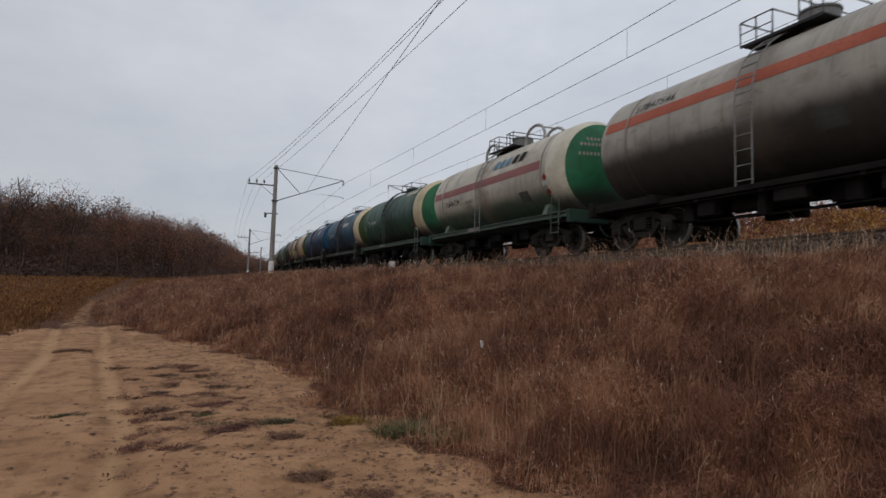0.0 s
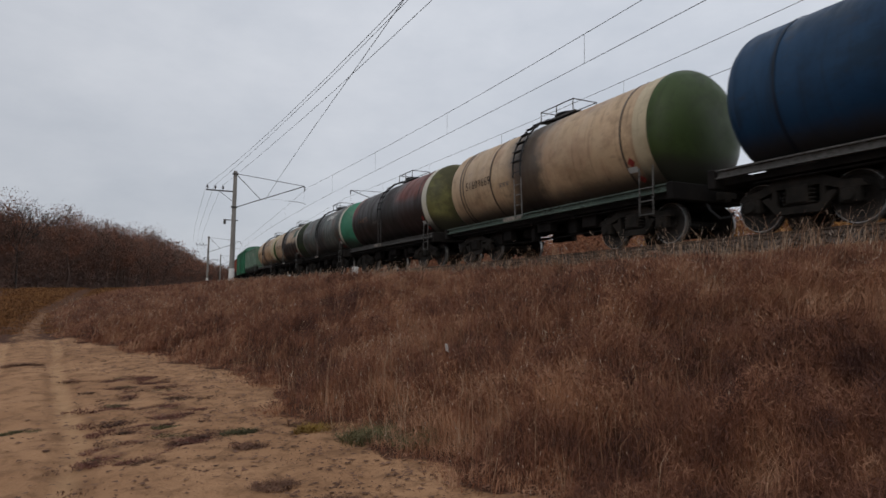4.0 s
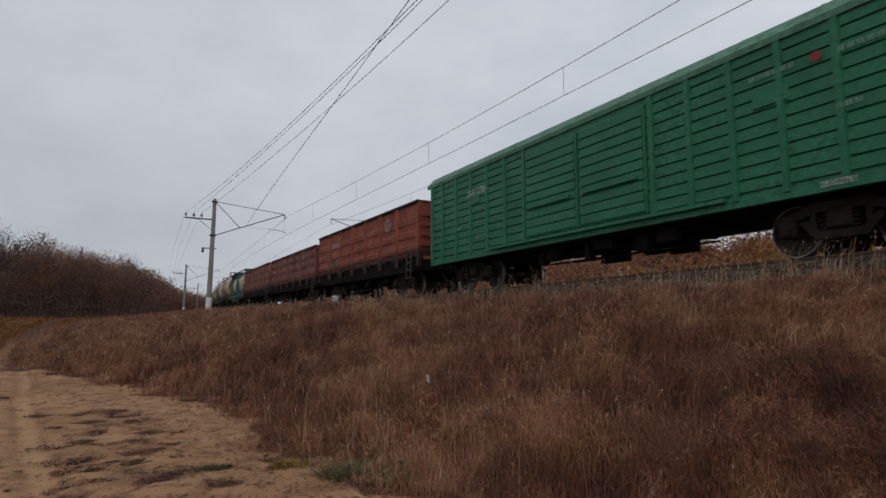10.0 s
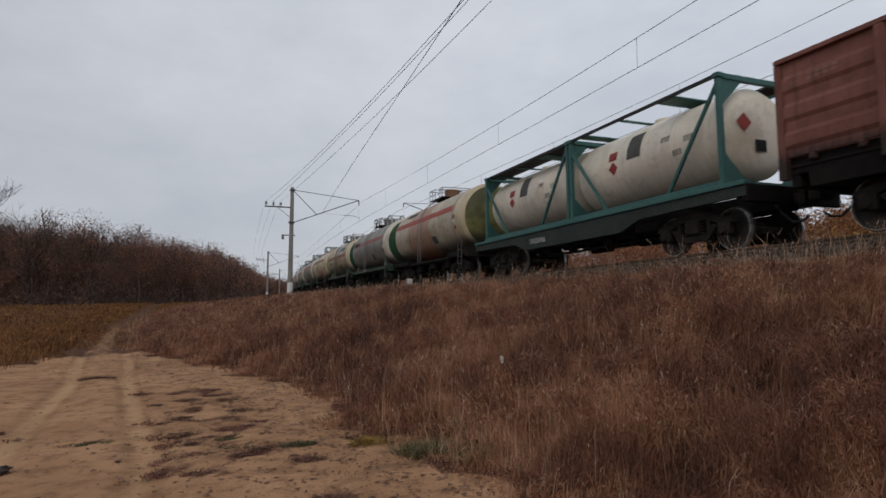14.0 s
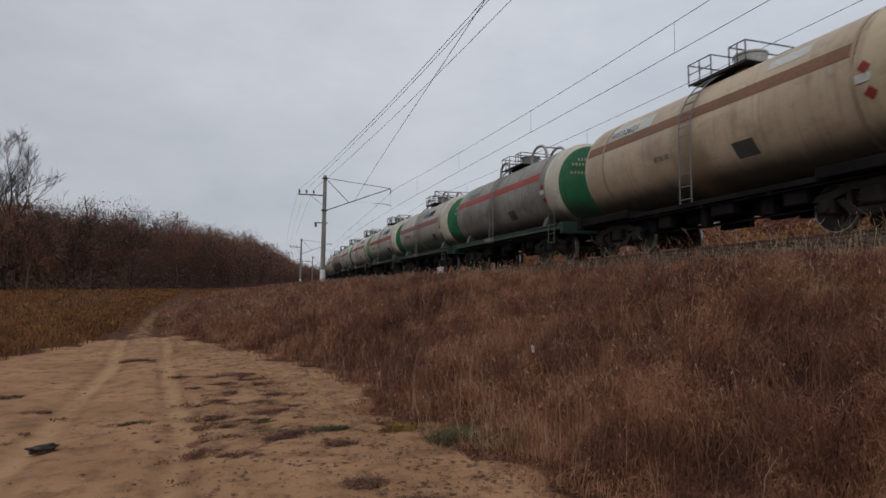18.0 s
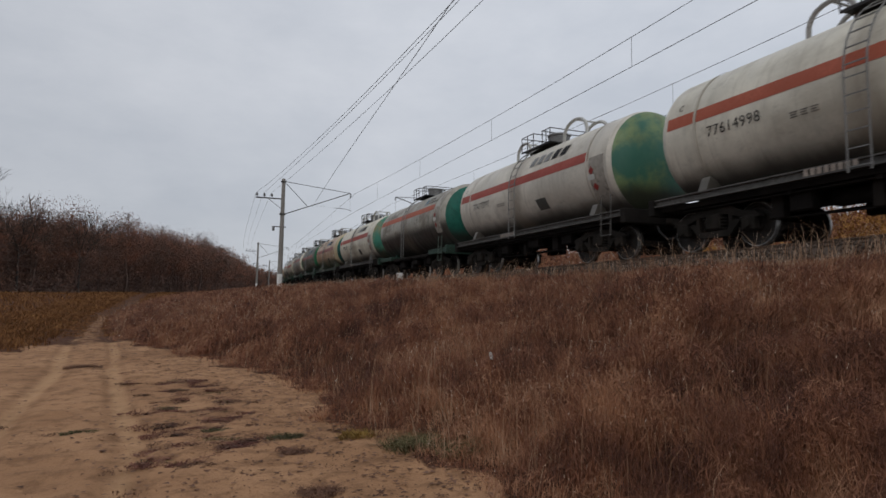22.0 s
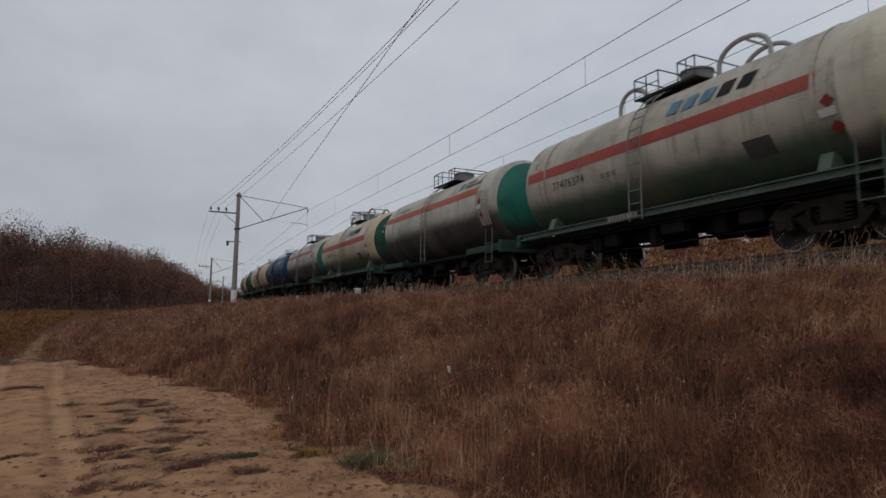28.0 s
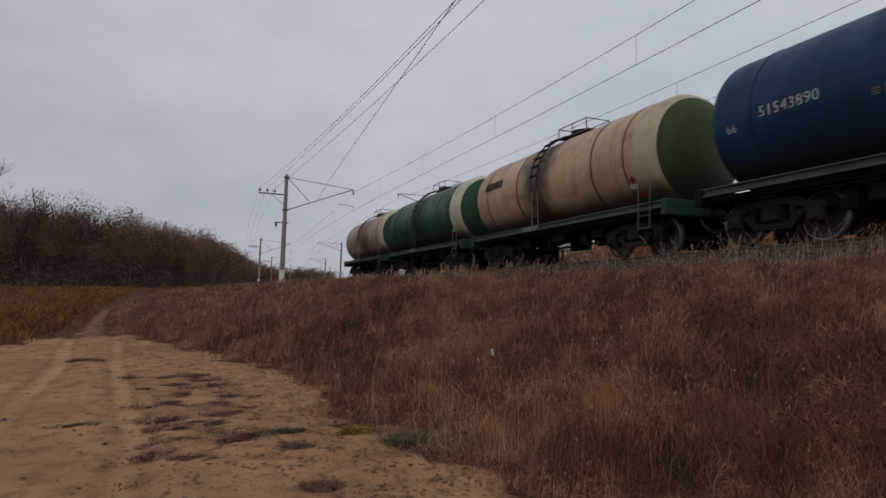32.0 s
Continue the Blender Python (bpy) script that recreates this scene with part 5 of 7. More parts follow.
def arc_patch(y0, y1, a0, a1, r, ny=2, na=8):
    """A strip of the shell on the -x side; angles in degrees above the horizontal."""
    v, f = [], []
    for i in range(ny + 1):
        for j in range(na + 1):
            a = radians(a0 + (a1 - a0) * j / na)
            v.append((-math.cos(a) * r, y0 + (y1 - y0) * i / ny, Z_TANK + math.sin(a) * r))
    for i in range(ny):
        for j in range(na):
            k = i * (na + 1) + j
            f.append((k, k + 1, k + na + 2, k + na + 1))
    return v, f


def ring(y0, y1, r, n=48):
    return Shape().lathe([(y0, r - 0.006), (y0, r), (y1, r), (y1, r - 0.006)], "y", (0, 0, Z_TANK), n)


def letters(text, size, gap=1.0):
    """A text as a flat mesh in x, y from its own left foot."""
    def make():
        cu = bpy.data.curves.new("letters", "FONT")
        cu.body, cu.size, cu.space_character = text, size, gap
        cu.resolution_u = 2
        cu.offset = -0.005 * size
        o = bpy.data.objects.new("letters", cu)
        scene.collection.objects.link(o)
        dg = bpy.context.evaluated_depsgraph_get()
        me = bpy.data.meshes.new_from_object(o.evaluated_get(dg))
        bpy.data.objects.remove(o)
        bm = bmesh.new()
        bm.from_mesh(me)
        for i in range(-2, 14):
            bmesh.ops.bisect_plane(bm, geom=bm.verts[:] + bm.edges[:] + bm.faces[:], plane_co=(0, i * 0.05, 0), plane_no=(0, 1, 0))
        bmesh.ops.triangulate(bm, faces=bm.faces)
        bm.verts.index_update()
        out = [v.co[:] for v in bm.verts], [tuple(v.index for v in f.verts) for f in bm.faces]
        bm.free()
        return out
    return cached(("letters", text, size, gap), make)


def on_shell(points, y0, angle, r=R_TANK + 0.020, squash=1.0):
    """Bends flat (u, v) points onto the near side of the shell: u runs towards the camera's end."""
    out = []
    for p in points:
        a = radians(angle) + p[1] * squash / r
        out.append((-math.cos(a) * r, y0 - p[0], Z_TANK + math.sin(a) * r))
    return out


def on_side(points, y0, z0, x):
    return [(x, y0 - p[0], z0 + p[1]) for p in points]


def slanted_blocks(n, w, h, slant=0.25, gap=0.12):
    """A row of plain slanted blocks."""
    v, f = [], []
    for i in range(n):
        u = i * (w + gap)
        k = len(v)
        for t in range(5):
            q = t / 4
            v += [(u + slant * h * q, h * q), (u + w + slant * h * q, h * q)]
        f += [(k + 2 * t, k + 2 * t + 1, k + 2 * t + 3, k + 2 * t + 2) for t in range(4)]
    return v, f


def glyph_blocks(pattern, w, h, slant=0.22, gap=0.14):
    """Plain bold strokes of a wordmark's size: each entry is a list of bars (u0, v0, u1, v1) within a unit cell."""
    v, f = [], []
    for i, bars in enumerate(pattern):
        for u0, v0, u1, v1 in bars:
            k = len(v)
            for t in range(4):
                q = v0 + (v1 - v0) * t / 3
                x0 = i * (w + gap) + slant * h * q
                v += [(x0 + u0 * w, q * h), (x0 + u1 * w, q * h)]
            f += [(k + 2 * t, k + 2 * t + 1, k + 2 * t + 3, k + 2 * t + 2) for t in range(3)]
    return v, f


def bogie_mesh():
    sh = Shape().box(-1.15, 1.15, -0.22, 0.22, 0.42, 0.78, 0.04)
    sh.lathe([(0.78, 0.0), (0.78, 0.2), (0.86, 0.2), (0.86, 0.0)], "z", (0, 0, 0), 12)
    return sh.mesh("bogie")


def side_frame_mesh():
    """Cast side frame with its two windows, axle boxes and springs."""
    sh = Shape()
    top = [(-1.22, 0.60), (-1.12, 0.72), (-0.75, 0.78), (-0.45, 0.92), (0.45, 0.92), (0.75, 0.78), (1.12, 0.72), (1.22, 0.60), (0.80, 0.60), (0.42, 0.74), (-0.42, 0.74), (-0.80, 0.60)]
    bot = [(-0.72, 0.58), (-0.42, 0.26), (0.42, 0.26), (0.72, 0.58), (0.58, 0.62), (0.36, 0.40), (-0.36, 0.40), (-0.58, 0.62)]
    sh.prism(top, "x", -0.07, 0.07)
    sh.prism(bot, "x", -0.06, 0.06)
    for y in (-0.46, 0.46):
        sh.box(-0.06, 0.06, y - 0.05, y + 0.05, 0.36, 0.8)
    for y in (-0.925, 0.925):
        sh.box(-0.11, 0.09, y - 0.17, y + 0.17, 0.33, 0.64, 0.03)
        sh.lathe([(-0.16, 0.0), (-0.16, 0.1), (-0.1, 0.13), (0.0, 0.13)], "x", (0, y, 0.475), 12)
    for y in (-0.24, 0.0, 0.24):
        for k in range(4):
            sh.lathe([(0.41 + 0.075 * k, 0.06), (0.435 + 0.075 * k, 0.095), (0.465 + 0.075 * k, 0.06)], "z", (0, y, 0), 8)
    return sh.mesh("side_frame")


def wheelset_mesh():
    sh = Shape().tube([(-1.0, 0, 0), (1.0, 0, 0)], 0.085, 10)
    for k in (-1, 1):
        p = [(k * 0.70, 0.0), (k * 0.70, 0.505), (k * 0.735, 0.505), (k * 0.745, 0.478), (k * 0.835, 0.470), (k * 0.835, 0.40), (k * 0.80, 0.37), (k * 0.785, 0.16), (k * 0.86, 0.13), (k * 0.86, 0.0)]
        sh.lathe(p, "x", (0, 0, 0), 24)
    return smooth_by_angle(sh.mesh("wheelset"), 30)


def tread_mesh(k):
    sh = Shape()
    if k:
        sh.lathe([(k * 0.748, 0.480), (k * 0.832, 0.473), (k * 0.838, 0.470), (k * 0.838, 0.458)], "x", (0, 0, 0.475), 32)
    return sh.mesh("polished_rim")


def rolling_wheelset(bogie, dy):
    """A wheelset that turns with the train's pace; all of them turn alike and share one set of keys for each end of the bogie."""
    first = CACHE.get(("wheelset", dy))
    if first:
        w = first.copy()
        scene.collection.objects.link(w)
        w.parent = bogie
        return
    w = obj("wheelset", cached("wheelset", wheelset_mesh), "wheel", bogie)
    CACHE["wheelset", dy] = w
    turn = math.degrees(SPEED / 0.475)
    walk(w, [(i / FPS, pose(0, dy, 0.475, turn * i / FPS)) for i in range(32 * FPS + 1)])


def add_bogie(e, y, z=0.0):
    b = obj("bogie", cached("bogie", bogie_mesh), "steel_dark", e)
    b.location = (0, y, z)
    for x in (-1.03, 1.03):
        obj("side_frame", cached("side_frame", side_frame_mesh), "steel_dark", b).location = (x, 0, 0)
    for dy in (-0.925, 0.925):
        rolling_wheelset(b, dy)
        for k in (-1, 1):
            obj("polished_rim", cached(("tread", k), lambda: tread_mesh(k)), "tread", b).location = (0, dy, 0)
        obj("brake_beam", cached("brake_beam", lambda: Shape().tube([(-0.95, 0, 0.42), (0.95, 0, 0.42)], 0.04, 6).mesh("brake_beam")), "steel_dark", b).location = (0, dy * 0.40, 0)
        for k in (-1, 1):
            obj("brake_shoe", cached("brake_shoe", lambda: Shape().box(-0.05, 0.05, -0.04, 0.04, 0.25, 0.6, 0.01).mesh("brake_shoe")), "steel_dark", b).location = (k * 0.775, dy * 0.42, 0)


def add_coupler(e, y, k):
    def make():
        sh = Shape().box(-0.11, 0.11, -0.05, 0.42, 0.93, 1.15, 0.03)
        sh.prism([(-0.22, 0.42), (0.20, 0.42), (0.24, 0.62), (0.06, 0.56), (-0.02, 0.70), (-0.24, 0.66)], "z", 0.86, 1.20)
        return sh.mesh("coupler")
    c = obj("coupler", cached("coupler", make), "steel_dark", e)
    c.matrix_basis = Matrix.Translation((0, y, 0)) @ Matrix.Rotation(0 if k > 0 else math.pi, 4, "Z")

    def hose():
        pts = [(0.35, 0.0, 0.95), (0.38, 0.18, 0.7), (0.30, 0.36, 0.5), (0.2, 0.52, 0.52), (0.15, 0.62, 0.62)]
        return Shape().tube(pts, 0.028, 6).mesh("brake_hose")
    h = obj("brake_hose", cached("hose", hose), "iron_black", e)
    h.matrix_basis = Matrix.Translation((0, y, 0)) @ Matrix.Rotation(0 if k > 0 else math.pi, 4, "Z")


def add_gear(e, half):
    """Brake cylinder, reservoir, rods under the floor."""
    def make():
        sh = Shape()
        sh.lathe([(-0.55, 0.0), (-0.55, 0.12), (-0.5, 0.17), (0.5, 0.17), (0.55, 0.12), (0.55, 0.0)], "y", (-0.55, 0.9, 0.80), 14)
        sh.lathe([(-0.3, 0.0), (-0.3, 0.18), (0.3, 0.18), (0.3, 0.0)], "y", (0.45, -0.6, 0.78), 14)
        sh.box(-0.72, -0.45, -1.2, -0.85, 0.6, 0.95, 0.02)
        sh.tube([(-0.2, -3.0, 0.62), (-0.2, 3.0, 0.62)], 0.025, 5)
        sh.tube([(-1.2, -half + 0.5, 0.93), (-1.2, half - 0.5, 0.93)], 0.022, 5)
        for y in (-1.8, 0.2, 1.9):
            sh.box(-1.25, 1.25, y - 0.05, y + 0.05, 0.9, 1.05)
        for x, y, w, z in ((-1.0, -2.3, 0.28, 0.62), (-0.9, -1.5, 0.16, 0.52), (-1.05, -0.35, 0.34, 0.66), (-0.95, 0.35, 0.1, 0.45), (-1.0, 1.75, 0.24, 0.58), (-0.9, 2.35, 0.14, 0.5), (0.8, -1.2, 0.4, 0.6), (0.8, 1.2, 0.5, 0.58)):
            sh.box(x - 0.12, x + 0.12, y - w, y + w, z, 0.99, 0.02)
        sh.tube([(-0.95, -2.6, 0.50), (-0.95, 0.4, 0.46), (-0.9, 2.6, 0.52)], 0.02, 5)
        return sh.mesh("brake_gear")
    obj("brake_gear", cached(("gear", half), make), "frame_dark", e)


def step_mesh():
    sh = Shape()
    for y in (0.0, 0.42):
        sh.tube([(0, y, 1.75), (-0.02, y, 0.62)], 0.018, 5)
    for z in (0.64, 0.95, 1.25):
        sh.tube([(-0.01, 0, z), (-0.01, 0.42, z)], 0.016, 5)
    return sh.mesh("foot_step")


def ladder_mesh(full, hoop):
    sh = Shape()
    for y in (-0.2, 0.2):
        pts = [(-R_TANK - 0.13, y, 1.0 if full else 2.4), (-R_TANK - 0.13, y, Z_TANK)]
        pts += [(-math.cos(radians(a)) * (R_TANK + 0.13), y, Z_TANK + math.sin(radians(a)) * (R_TANK + 0.13)) for a in range(10, 76, 13)]
        sh.tube(pts, 0.017 if not hoop else 0.028, 5)
    for i in range(6 if full else 1):
        z = 1.1 + 0.31 * i if full else 2.55
        sh.tube([(-R_TANK - 0.13, -0.2, z), (-R_TANK - 0.13, 0.2, z)], 0.014, 4)
    for a in range(6, 78, 11):
        p = (-math.cos(radians(a)) * (R_TANK + 0.13), Z_TANK + math.sin(radians(a)) * (R_TANK + 0.13))
        if hoop:
            sh.box(p[0] - 0.07, p[0] + 0.07, -0.22, 0.22, p[1] - 0.012, p[1] + 0.012)
        else:
            sh.tube([(p[0], -0.2, p[1]), (p[0], 0.2, p[1])], 0.016, 4)
    return sh.mesh("ladder")


def low_ladder_mesh():
    sh = Shape()
    for y in (-0.19, 0.19):
        sh.tube([(-R_TANK - 0.06, y, 1.15), (-R_TANK - 0.10, y, 2.35)], 0.015, 5)
    for i in range(4):
        sh.tube([(-R_TANK - 0.07, -0.19, 1.22 + 0.32 * i), (-R_TANK - 0.07, 0.19, 1.22 + 0.32 * i)], 0.013, 4)
    return sh.mesh("lower_ladder")


def deck_mesh(w, y0, y1, z):
    """Walkway plate with turned-down edges."""
    return Shape().prism([(-w, z - 0.04), (-w, z + 0.02), (w, z + 0.02), (w, z - 0.04), (w - 0.02, z - 0.04), (w - 0.02, z), (-w + 0.02, z), (-w + 0.02, z - 0.04)], "y", y0, y1).mesh("platform")


def add_railing(e, mat, w, y0, y1, z, h, mid=True):
    """A hoop of handrail on six posts, with a lower bar on either side."""
    key = (w, y0, y1, h)

    def hoop():
        return Shape().tube([(-w, y0, z + h), (w, y0, z + h), (w, y1, z + h), (-w, y1, z + h), (-w, y0, z + h)], 0.018, 5).mesh("railing")
    r = obj("railing", cached(("railing", key), hoop), mat, e)
    for x in (-w, w):
        for y in (y0, (y0 + y1) / 2, y1):
            obj("railing_post", cached(("railing_post", h, z), lambda: Shape().tube([(0, 0, z), (0, 0, z + h)], 0.018, 5).mesh("railing_post")), mat, r).location = (x, y, 0)
        if mid:
            obj("lower_bar", cached(("lower_bar", key), lambda: Shape().tube([(0, y0, z + h * 0.5), (0, y1, z + h * 0.5)], 0.014, 5).mesh("lower_bar")), mat, r).location = (x, 0, 0)


TOP = Z_TANK + R_TANK
HALF = 4.85      # half of the shell's straight length
HEAD = 0.58      # depth of the rounded ends
BUFFER = 5.995   # half of the wagon's length between coupling faces

def mark(e, name, vf, mat, label=""):
    return obj(name, mesh_of(name, *vf), mat, e, label)


GRIME_SHADE = ((0.040, 0.034, 0.029), 1.62)   # underside shade painted into the belly colour, with soot and oil


def stripe_at(spec):
    """Degrees above the horizontal at which the stripe begins."""
    return 14.0 if spec.get("kind") == "frameless" else (1.5 if spec.get("belly") else (5.0 if spec.get("sill") == "sill_grey" else 10.5))


def tank_wagon(spec):
    """kind 'oil': plain tank with a low walkway; 'gas': pressure tank with pipes over the dome; 'frameless': pressure tank on end cradles."""
    g = spec.get
    kind = g("kind", "gas")
    e = tagged(new("tank_wagon"), spec["label"], "tank wagon", "goods train")
    # default belly colour holds underside shade and grime, set higher on frameless wagons
    shell = shell_mat("shell_paint", spec["shell"], g("stain", None if kind == "oil" else (tuple(c * 0.45 for c in (spec["shell"][0], spec["shell"][1] * 0.85, spec["shell"][2] * 0.7)), 0.3, 0.25, 0.55)), g("belly", GRIME_SHADE if kind != "frameless" else ((0.024, 0.021, 0.019), 2.28)), g("dirt", 0.5 if kind != "oil" else 0.5), rust=g("rust", 0.0), soak=g("soak"))
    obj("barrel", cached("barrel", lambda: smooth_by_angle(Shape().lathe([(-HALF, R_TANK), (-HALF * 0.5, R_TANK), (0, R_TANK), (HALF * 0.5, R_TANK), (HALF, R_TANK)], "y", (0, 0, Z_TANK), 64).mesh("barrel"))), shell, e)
    dome = [(HEAD * math.sin(radians(a)), R_TANK * math.cos(radians(a))) for a in (0, 8, 16, 26, 38, 50, 62, 74, 84, 90)]
    for k in (-1, 1):
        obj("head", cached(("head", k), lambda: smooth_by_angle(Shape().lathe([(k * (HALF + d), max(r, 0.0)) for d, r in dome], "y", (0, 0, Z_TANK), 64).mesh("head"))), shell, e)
    wide = g("band") and g("band_width", 0.45) >= 0.5
    first = 3 if wide or kind == "frameless" else (0 if g("band") else 2)
    cap = cached(("cap", first), lambda: smooth_by_angle(Shape().lathe([(-HALF - d - 0.004, max(r, 0.0) + (0.004 if r > 0.1 else 0)) for d, r in dome[first:]], "y", (0, 0, Z_TANK), 64).mesh("painted_end")))
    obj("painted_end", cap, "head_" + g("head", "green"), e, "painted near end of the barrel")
    if g("band"):
        w = g("band_width", 0.45)
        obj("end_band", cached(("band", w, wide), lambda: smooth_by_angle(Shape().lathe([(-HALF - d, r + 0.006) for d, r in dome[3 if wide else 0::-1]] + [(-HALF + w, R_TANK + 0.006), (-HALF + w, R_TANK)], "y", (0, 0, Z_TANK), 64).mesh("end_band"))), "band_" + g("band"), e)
    straps = g("straps", (-3.95, 3.95) if kind != "oil" else ())
    for y in straps:
        obj("strap", cached("strap", lambda: smooth_by_angle(ring(-0.035, 0.035, R_TANK + 0.018, 64).mesh("strap"))), shell, e).location = (0, y, 0)
    if kind == "oil":
        for y in (-4.0, 4.0):
            obj("clamp_band", cached("clamp", lambda: smooth_by_angle(ring(-0.03, 0.03, R_TANK + 0.014, 64).mesh("clamp_band"))), shell, e).location = (0, y, 0)
    if g("stripe"):
        lo = stripe_at(spec)
        hi = lo + 11.0
        for m in (1, -1):
            v, f = arc_patch(-4.0 if m > 0 else -4.6, 4.80, lo, hi, R_TANK + 0.005, 2, 6)
            obj("stripe", mesh_of("stripe", [(x * m, y, z) for x, y, z in v], f, True), "stripe_" + g("stripe"), e)
    # underframe
    dark = "frame_green" if g("green_frame") else "frame_dark"
    if kind != "frameless":
        sill = cached("sill", lambda: Shape().prism([(-1.36, 1.10), (-1.47, 1.10), (-1.47, 1.13), (-1.41, 1.13), (-1.41, 1.25), (-1.47, 1.25), (-1.47, 1.28), (-1.36, 1.28)], "y", -5.45, 5.45).mesh("side_sill"))
        sill2 = cached("sill2", lambda: Shape().prism([(1.36, 1.10), (1.47, 1.10), (1.47, 1.13), (1.41, 1.13), (1.41, 1.25), (1.47, 1.25), (1.47, 1.28), (1.36, 1.28)], "y", -5.45, 5.45).mesh("side_sill"))
        obj("side_sill", sill, g("sill", "sill_green"), e)
        obj("side_sill", sill2, g("sill", "sill_green"), e)
    else:
        for k in (-1, 1):
            st = cached(("stub", k), lambda: Shape().box(-1.4, 1.4, min(k * 5.5, k * 3.0), max(k * 5.5, k * 3.0), 1.0, 1.22, 0.02).mesh("end_platform"))
            obj("end_platform", st, dark, e)
    obj("centre_sill", cached("csill", lambda: Shape().box(-0.28, 0.28, -5.4, 5.4, 0.80, 1.2, 0.02).box(-1.28, 1.28, -5.3, 5.3, 0.98, 1.095).mesh("centre_sill")), "frame_dark", e)
    for k in (-1, 1):
        obj("headstock", cached(("hs", k), lambda: Shape().box(-1.5, 1.5, k * 5.45 - 0.09, k * 5.45 + 0.09, 0.9, 1.3, 0.02).mesh("headstock")), dark, e)

        def cradle(k=k):
            arc = [(R_TANK * 1.004 * math.cos(radians(a)), Z_TANK + R_TANK * 1.004 * math.sin(radians(a))) for a in range(-122, -57, 8)]
            return Shape().prism(arc + [(0.8, 1.2), (-0.8, 1.2)], "y", k * 3.9 - 0.18, k * 3.9 + 0.18).mesh("cradle")
        obj("cradle", cached(("cradle", k), cradle), dark, e)
        if kind == "gas":
            for x in (-1, 1):
                obj("saddle_plate", cached(("saddle", k, x), lambda: Shape().prism([(x * 1.36, 1.285), (x * 1.22, 1.62), (x * 1.0, 1.55), (x * 0.8, 1.285)], "y", k * 3.95 - 0.12, k * 3.95 + 0.12).mesh("saddle_plate")), shell, e)
        add_bogie(e, k * 3.9)
        add_coupler(e, k * 5.42, k)
    add_gear(e, 5.2)
    for x, y, turn in ((-1.5, -5.0, 0), (1.5, 4.6, 0)):
        obj("foot_step", cached("step", step_mesh), "sill_grey" if not g("green_frame") else "sill_green", e).location = (x, y, 0)
    # top gear
    ly = 0.35
    if kind == "oil":
        obj("ladder", cached("ladder_oil", lambda: ladder_mesh(False, True)), "iron_black", e).location = (0, ly, 0)
        obj("lower_ladder", cached("ladder_low", lambda: low_ladder_mesh()), "pipe_grey" if sum(spec["shell"]) > 0.5 else "rail_grey", e).location = (0, ly, 0)
        obj("platform", cached("deck_oil", lambda: deck_mesh(0.45, -0.95, 0.75, TOP + 0.07)), "rail_grey", e)
        add_railing(e, "rail_grey", 0.45, -0.9, 0.70, TOP + 0.09, 0.34, False)
        obj("hatch", cached("hatch", lambda: smooth_by_angle(Shape().lathe([(TOP - 0.1, 0.42), (TOP + 0.12, 0.42), (TOP + 0.13, 0.47), (TOP + 0.18, 0.47), (TOP + 0.24, 0.2), (TOP + 0.25, 0.0)], "z", (0, -0.2, 0), 20).mesh("hatch"))), "iron_black", e)
    else:
        obj("ladder", cached("ladder_gas", lambda: ladder_mesh(True, False)), "pipe_grey", e).location = (0, ly - 0.1, 0)
        obj("platform", cached("deck_gas", lambda: deck_mesh(0.78, -0.85, 1.05, TOP + 0.04)), "iron_black", e)
        add_railing(e, "rail_grey", 0.76, 0.25, 1.05, TOP + 0.06, 0.52)
        add_railing(e, "rail_grey", 0.76, -0.85, -0.35, TOP + 0.06, 0.46, False)
        obj("dome_cover", cached("dome", lambda: smooth_by_angle(Shape().lathe([(TOP - 0.12, 0.38), (TOP + 0.40, 0.38), (TOP + 0.42, 0.41), (TOP + 0.46, 0.41), (TOP + 0.50, 0.33), (TOP + 0.52, 0.0)], "z", (0, -0.25, 0), 24).mesh("dome_cover"))), g("dome", "pipe_grey"), e)
        if kind == "gas":
            def arch(y0, y1, h):
                sh = Shape()
                for x in (-0.42, 0.42):
                    pts = [(x, y0 + (y1 - y0) * (0.5 - 0.5 * math.cos(math.pi * i / 10)), TOP - 0.15 + (h + 0.15) * math.sin(math.pi * i / 10) ** 0.6) for i in range(11)]
                    sh.tube(pts, 0.055, 8)
                sh.tube([(-0.42, (y0 + y1) / 2, TOP + h), (0.42, (y0 + y1) / 2, TOP + h)], 0.03, 6)
                return smooth_by_angle(sh.mesh("vent_pipe"))
            obj("vent_pipe", cached("arch1", lambda: arch(0.95, 1.95, 0.52)), g("pipes", "pipe_pale"), e)
            obj("vent_pipe", cached("arch2", lambda: arch(-1.2, -2.5, 0.56)), g("pipes", "pipe_pale"), e)
    # painted marks
    num = g("number")
    if num:
        text, angle, size = num[0], num[1], num[2]
        size = min(size, 0.33 if kind != "oil" else 0.40)
        if g("stripe") and angle < 30:
            angle = stripe_at(spec) - 15.5
        elif g("stripe"):
            angle = stripe_at(spec) + 13.5
        elif kind == "oil":
            angle = -8.0
            if g("road"):
                rv, rf = letters(g("road"), 0.26)
                mark(e, "painted_letter", (on_shell(rv, 4.6, angle - 6), rf), g("ink", "black_paint"))
        v, f = letters(text, size, 1.05)
        start = 3.78 if kind != "gas" else 3.6
        mark(e, "wagon_number", (on_shell(v, start, angle), f), g("ink", "black_paint"), "painted wagon number")
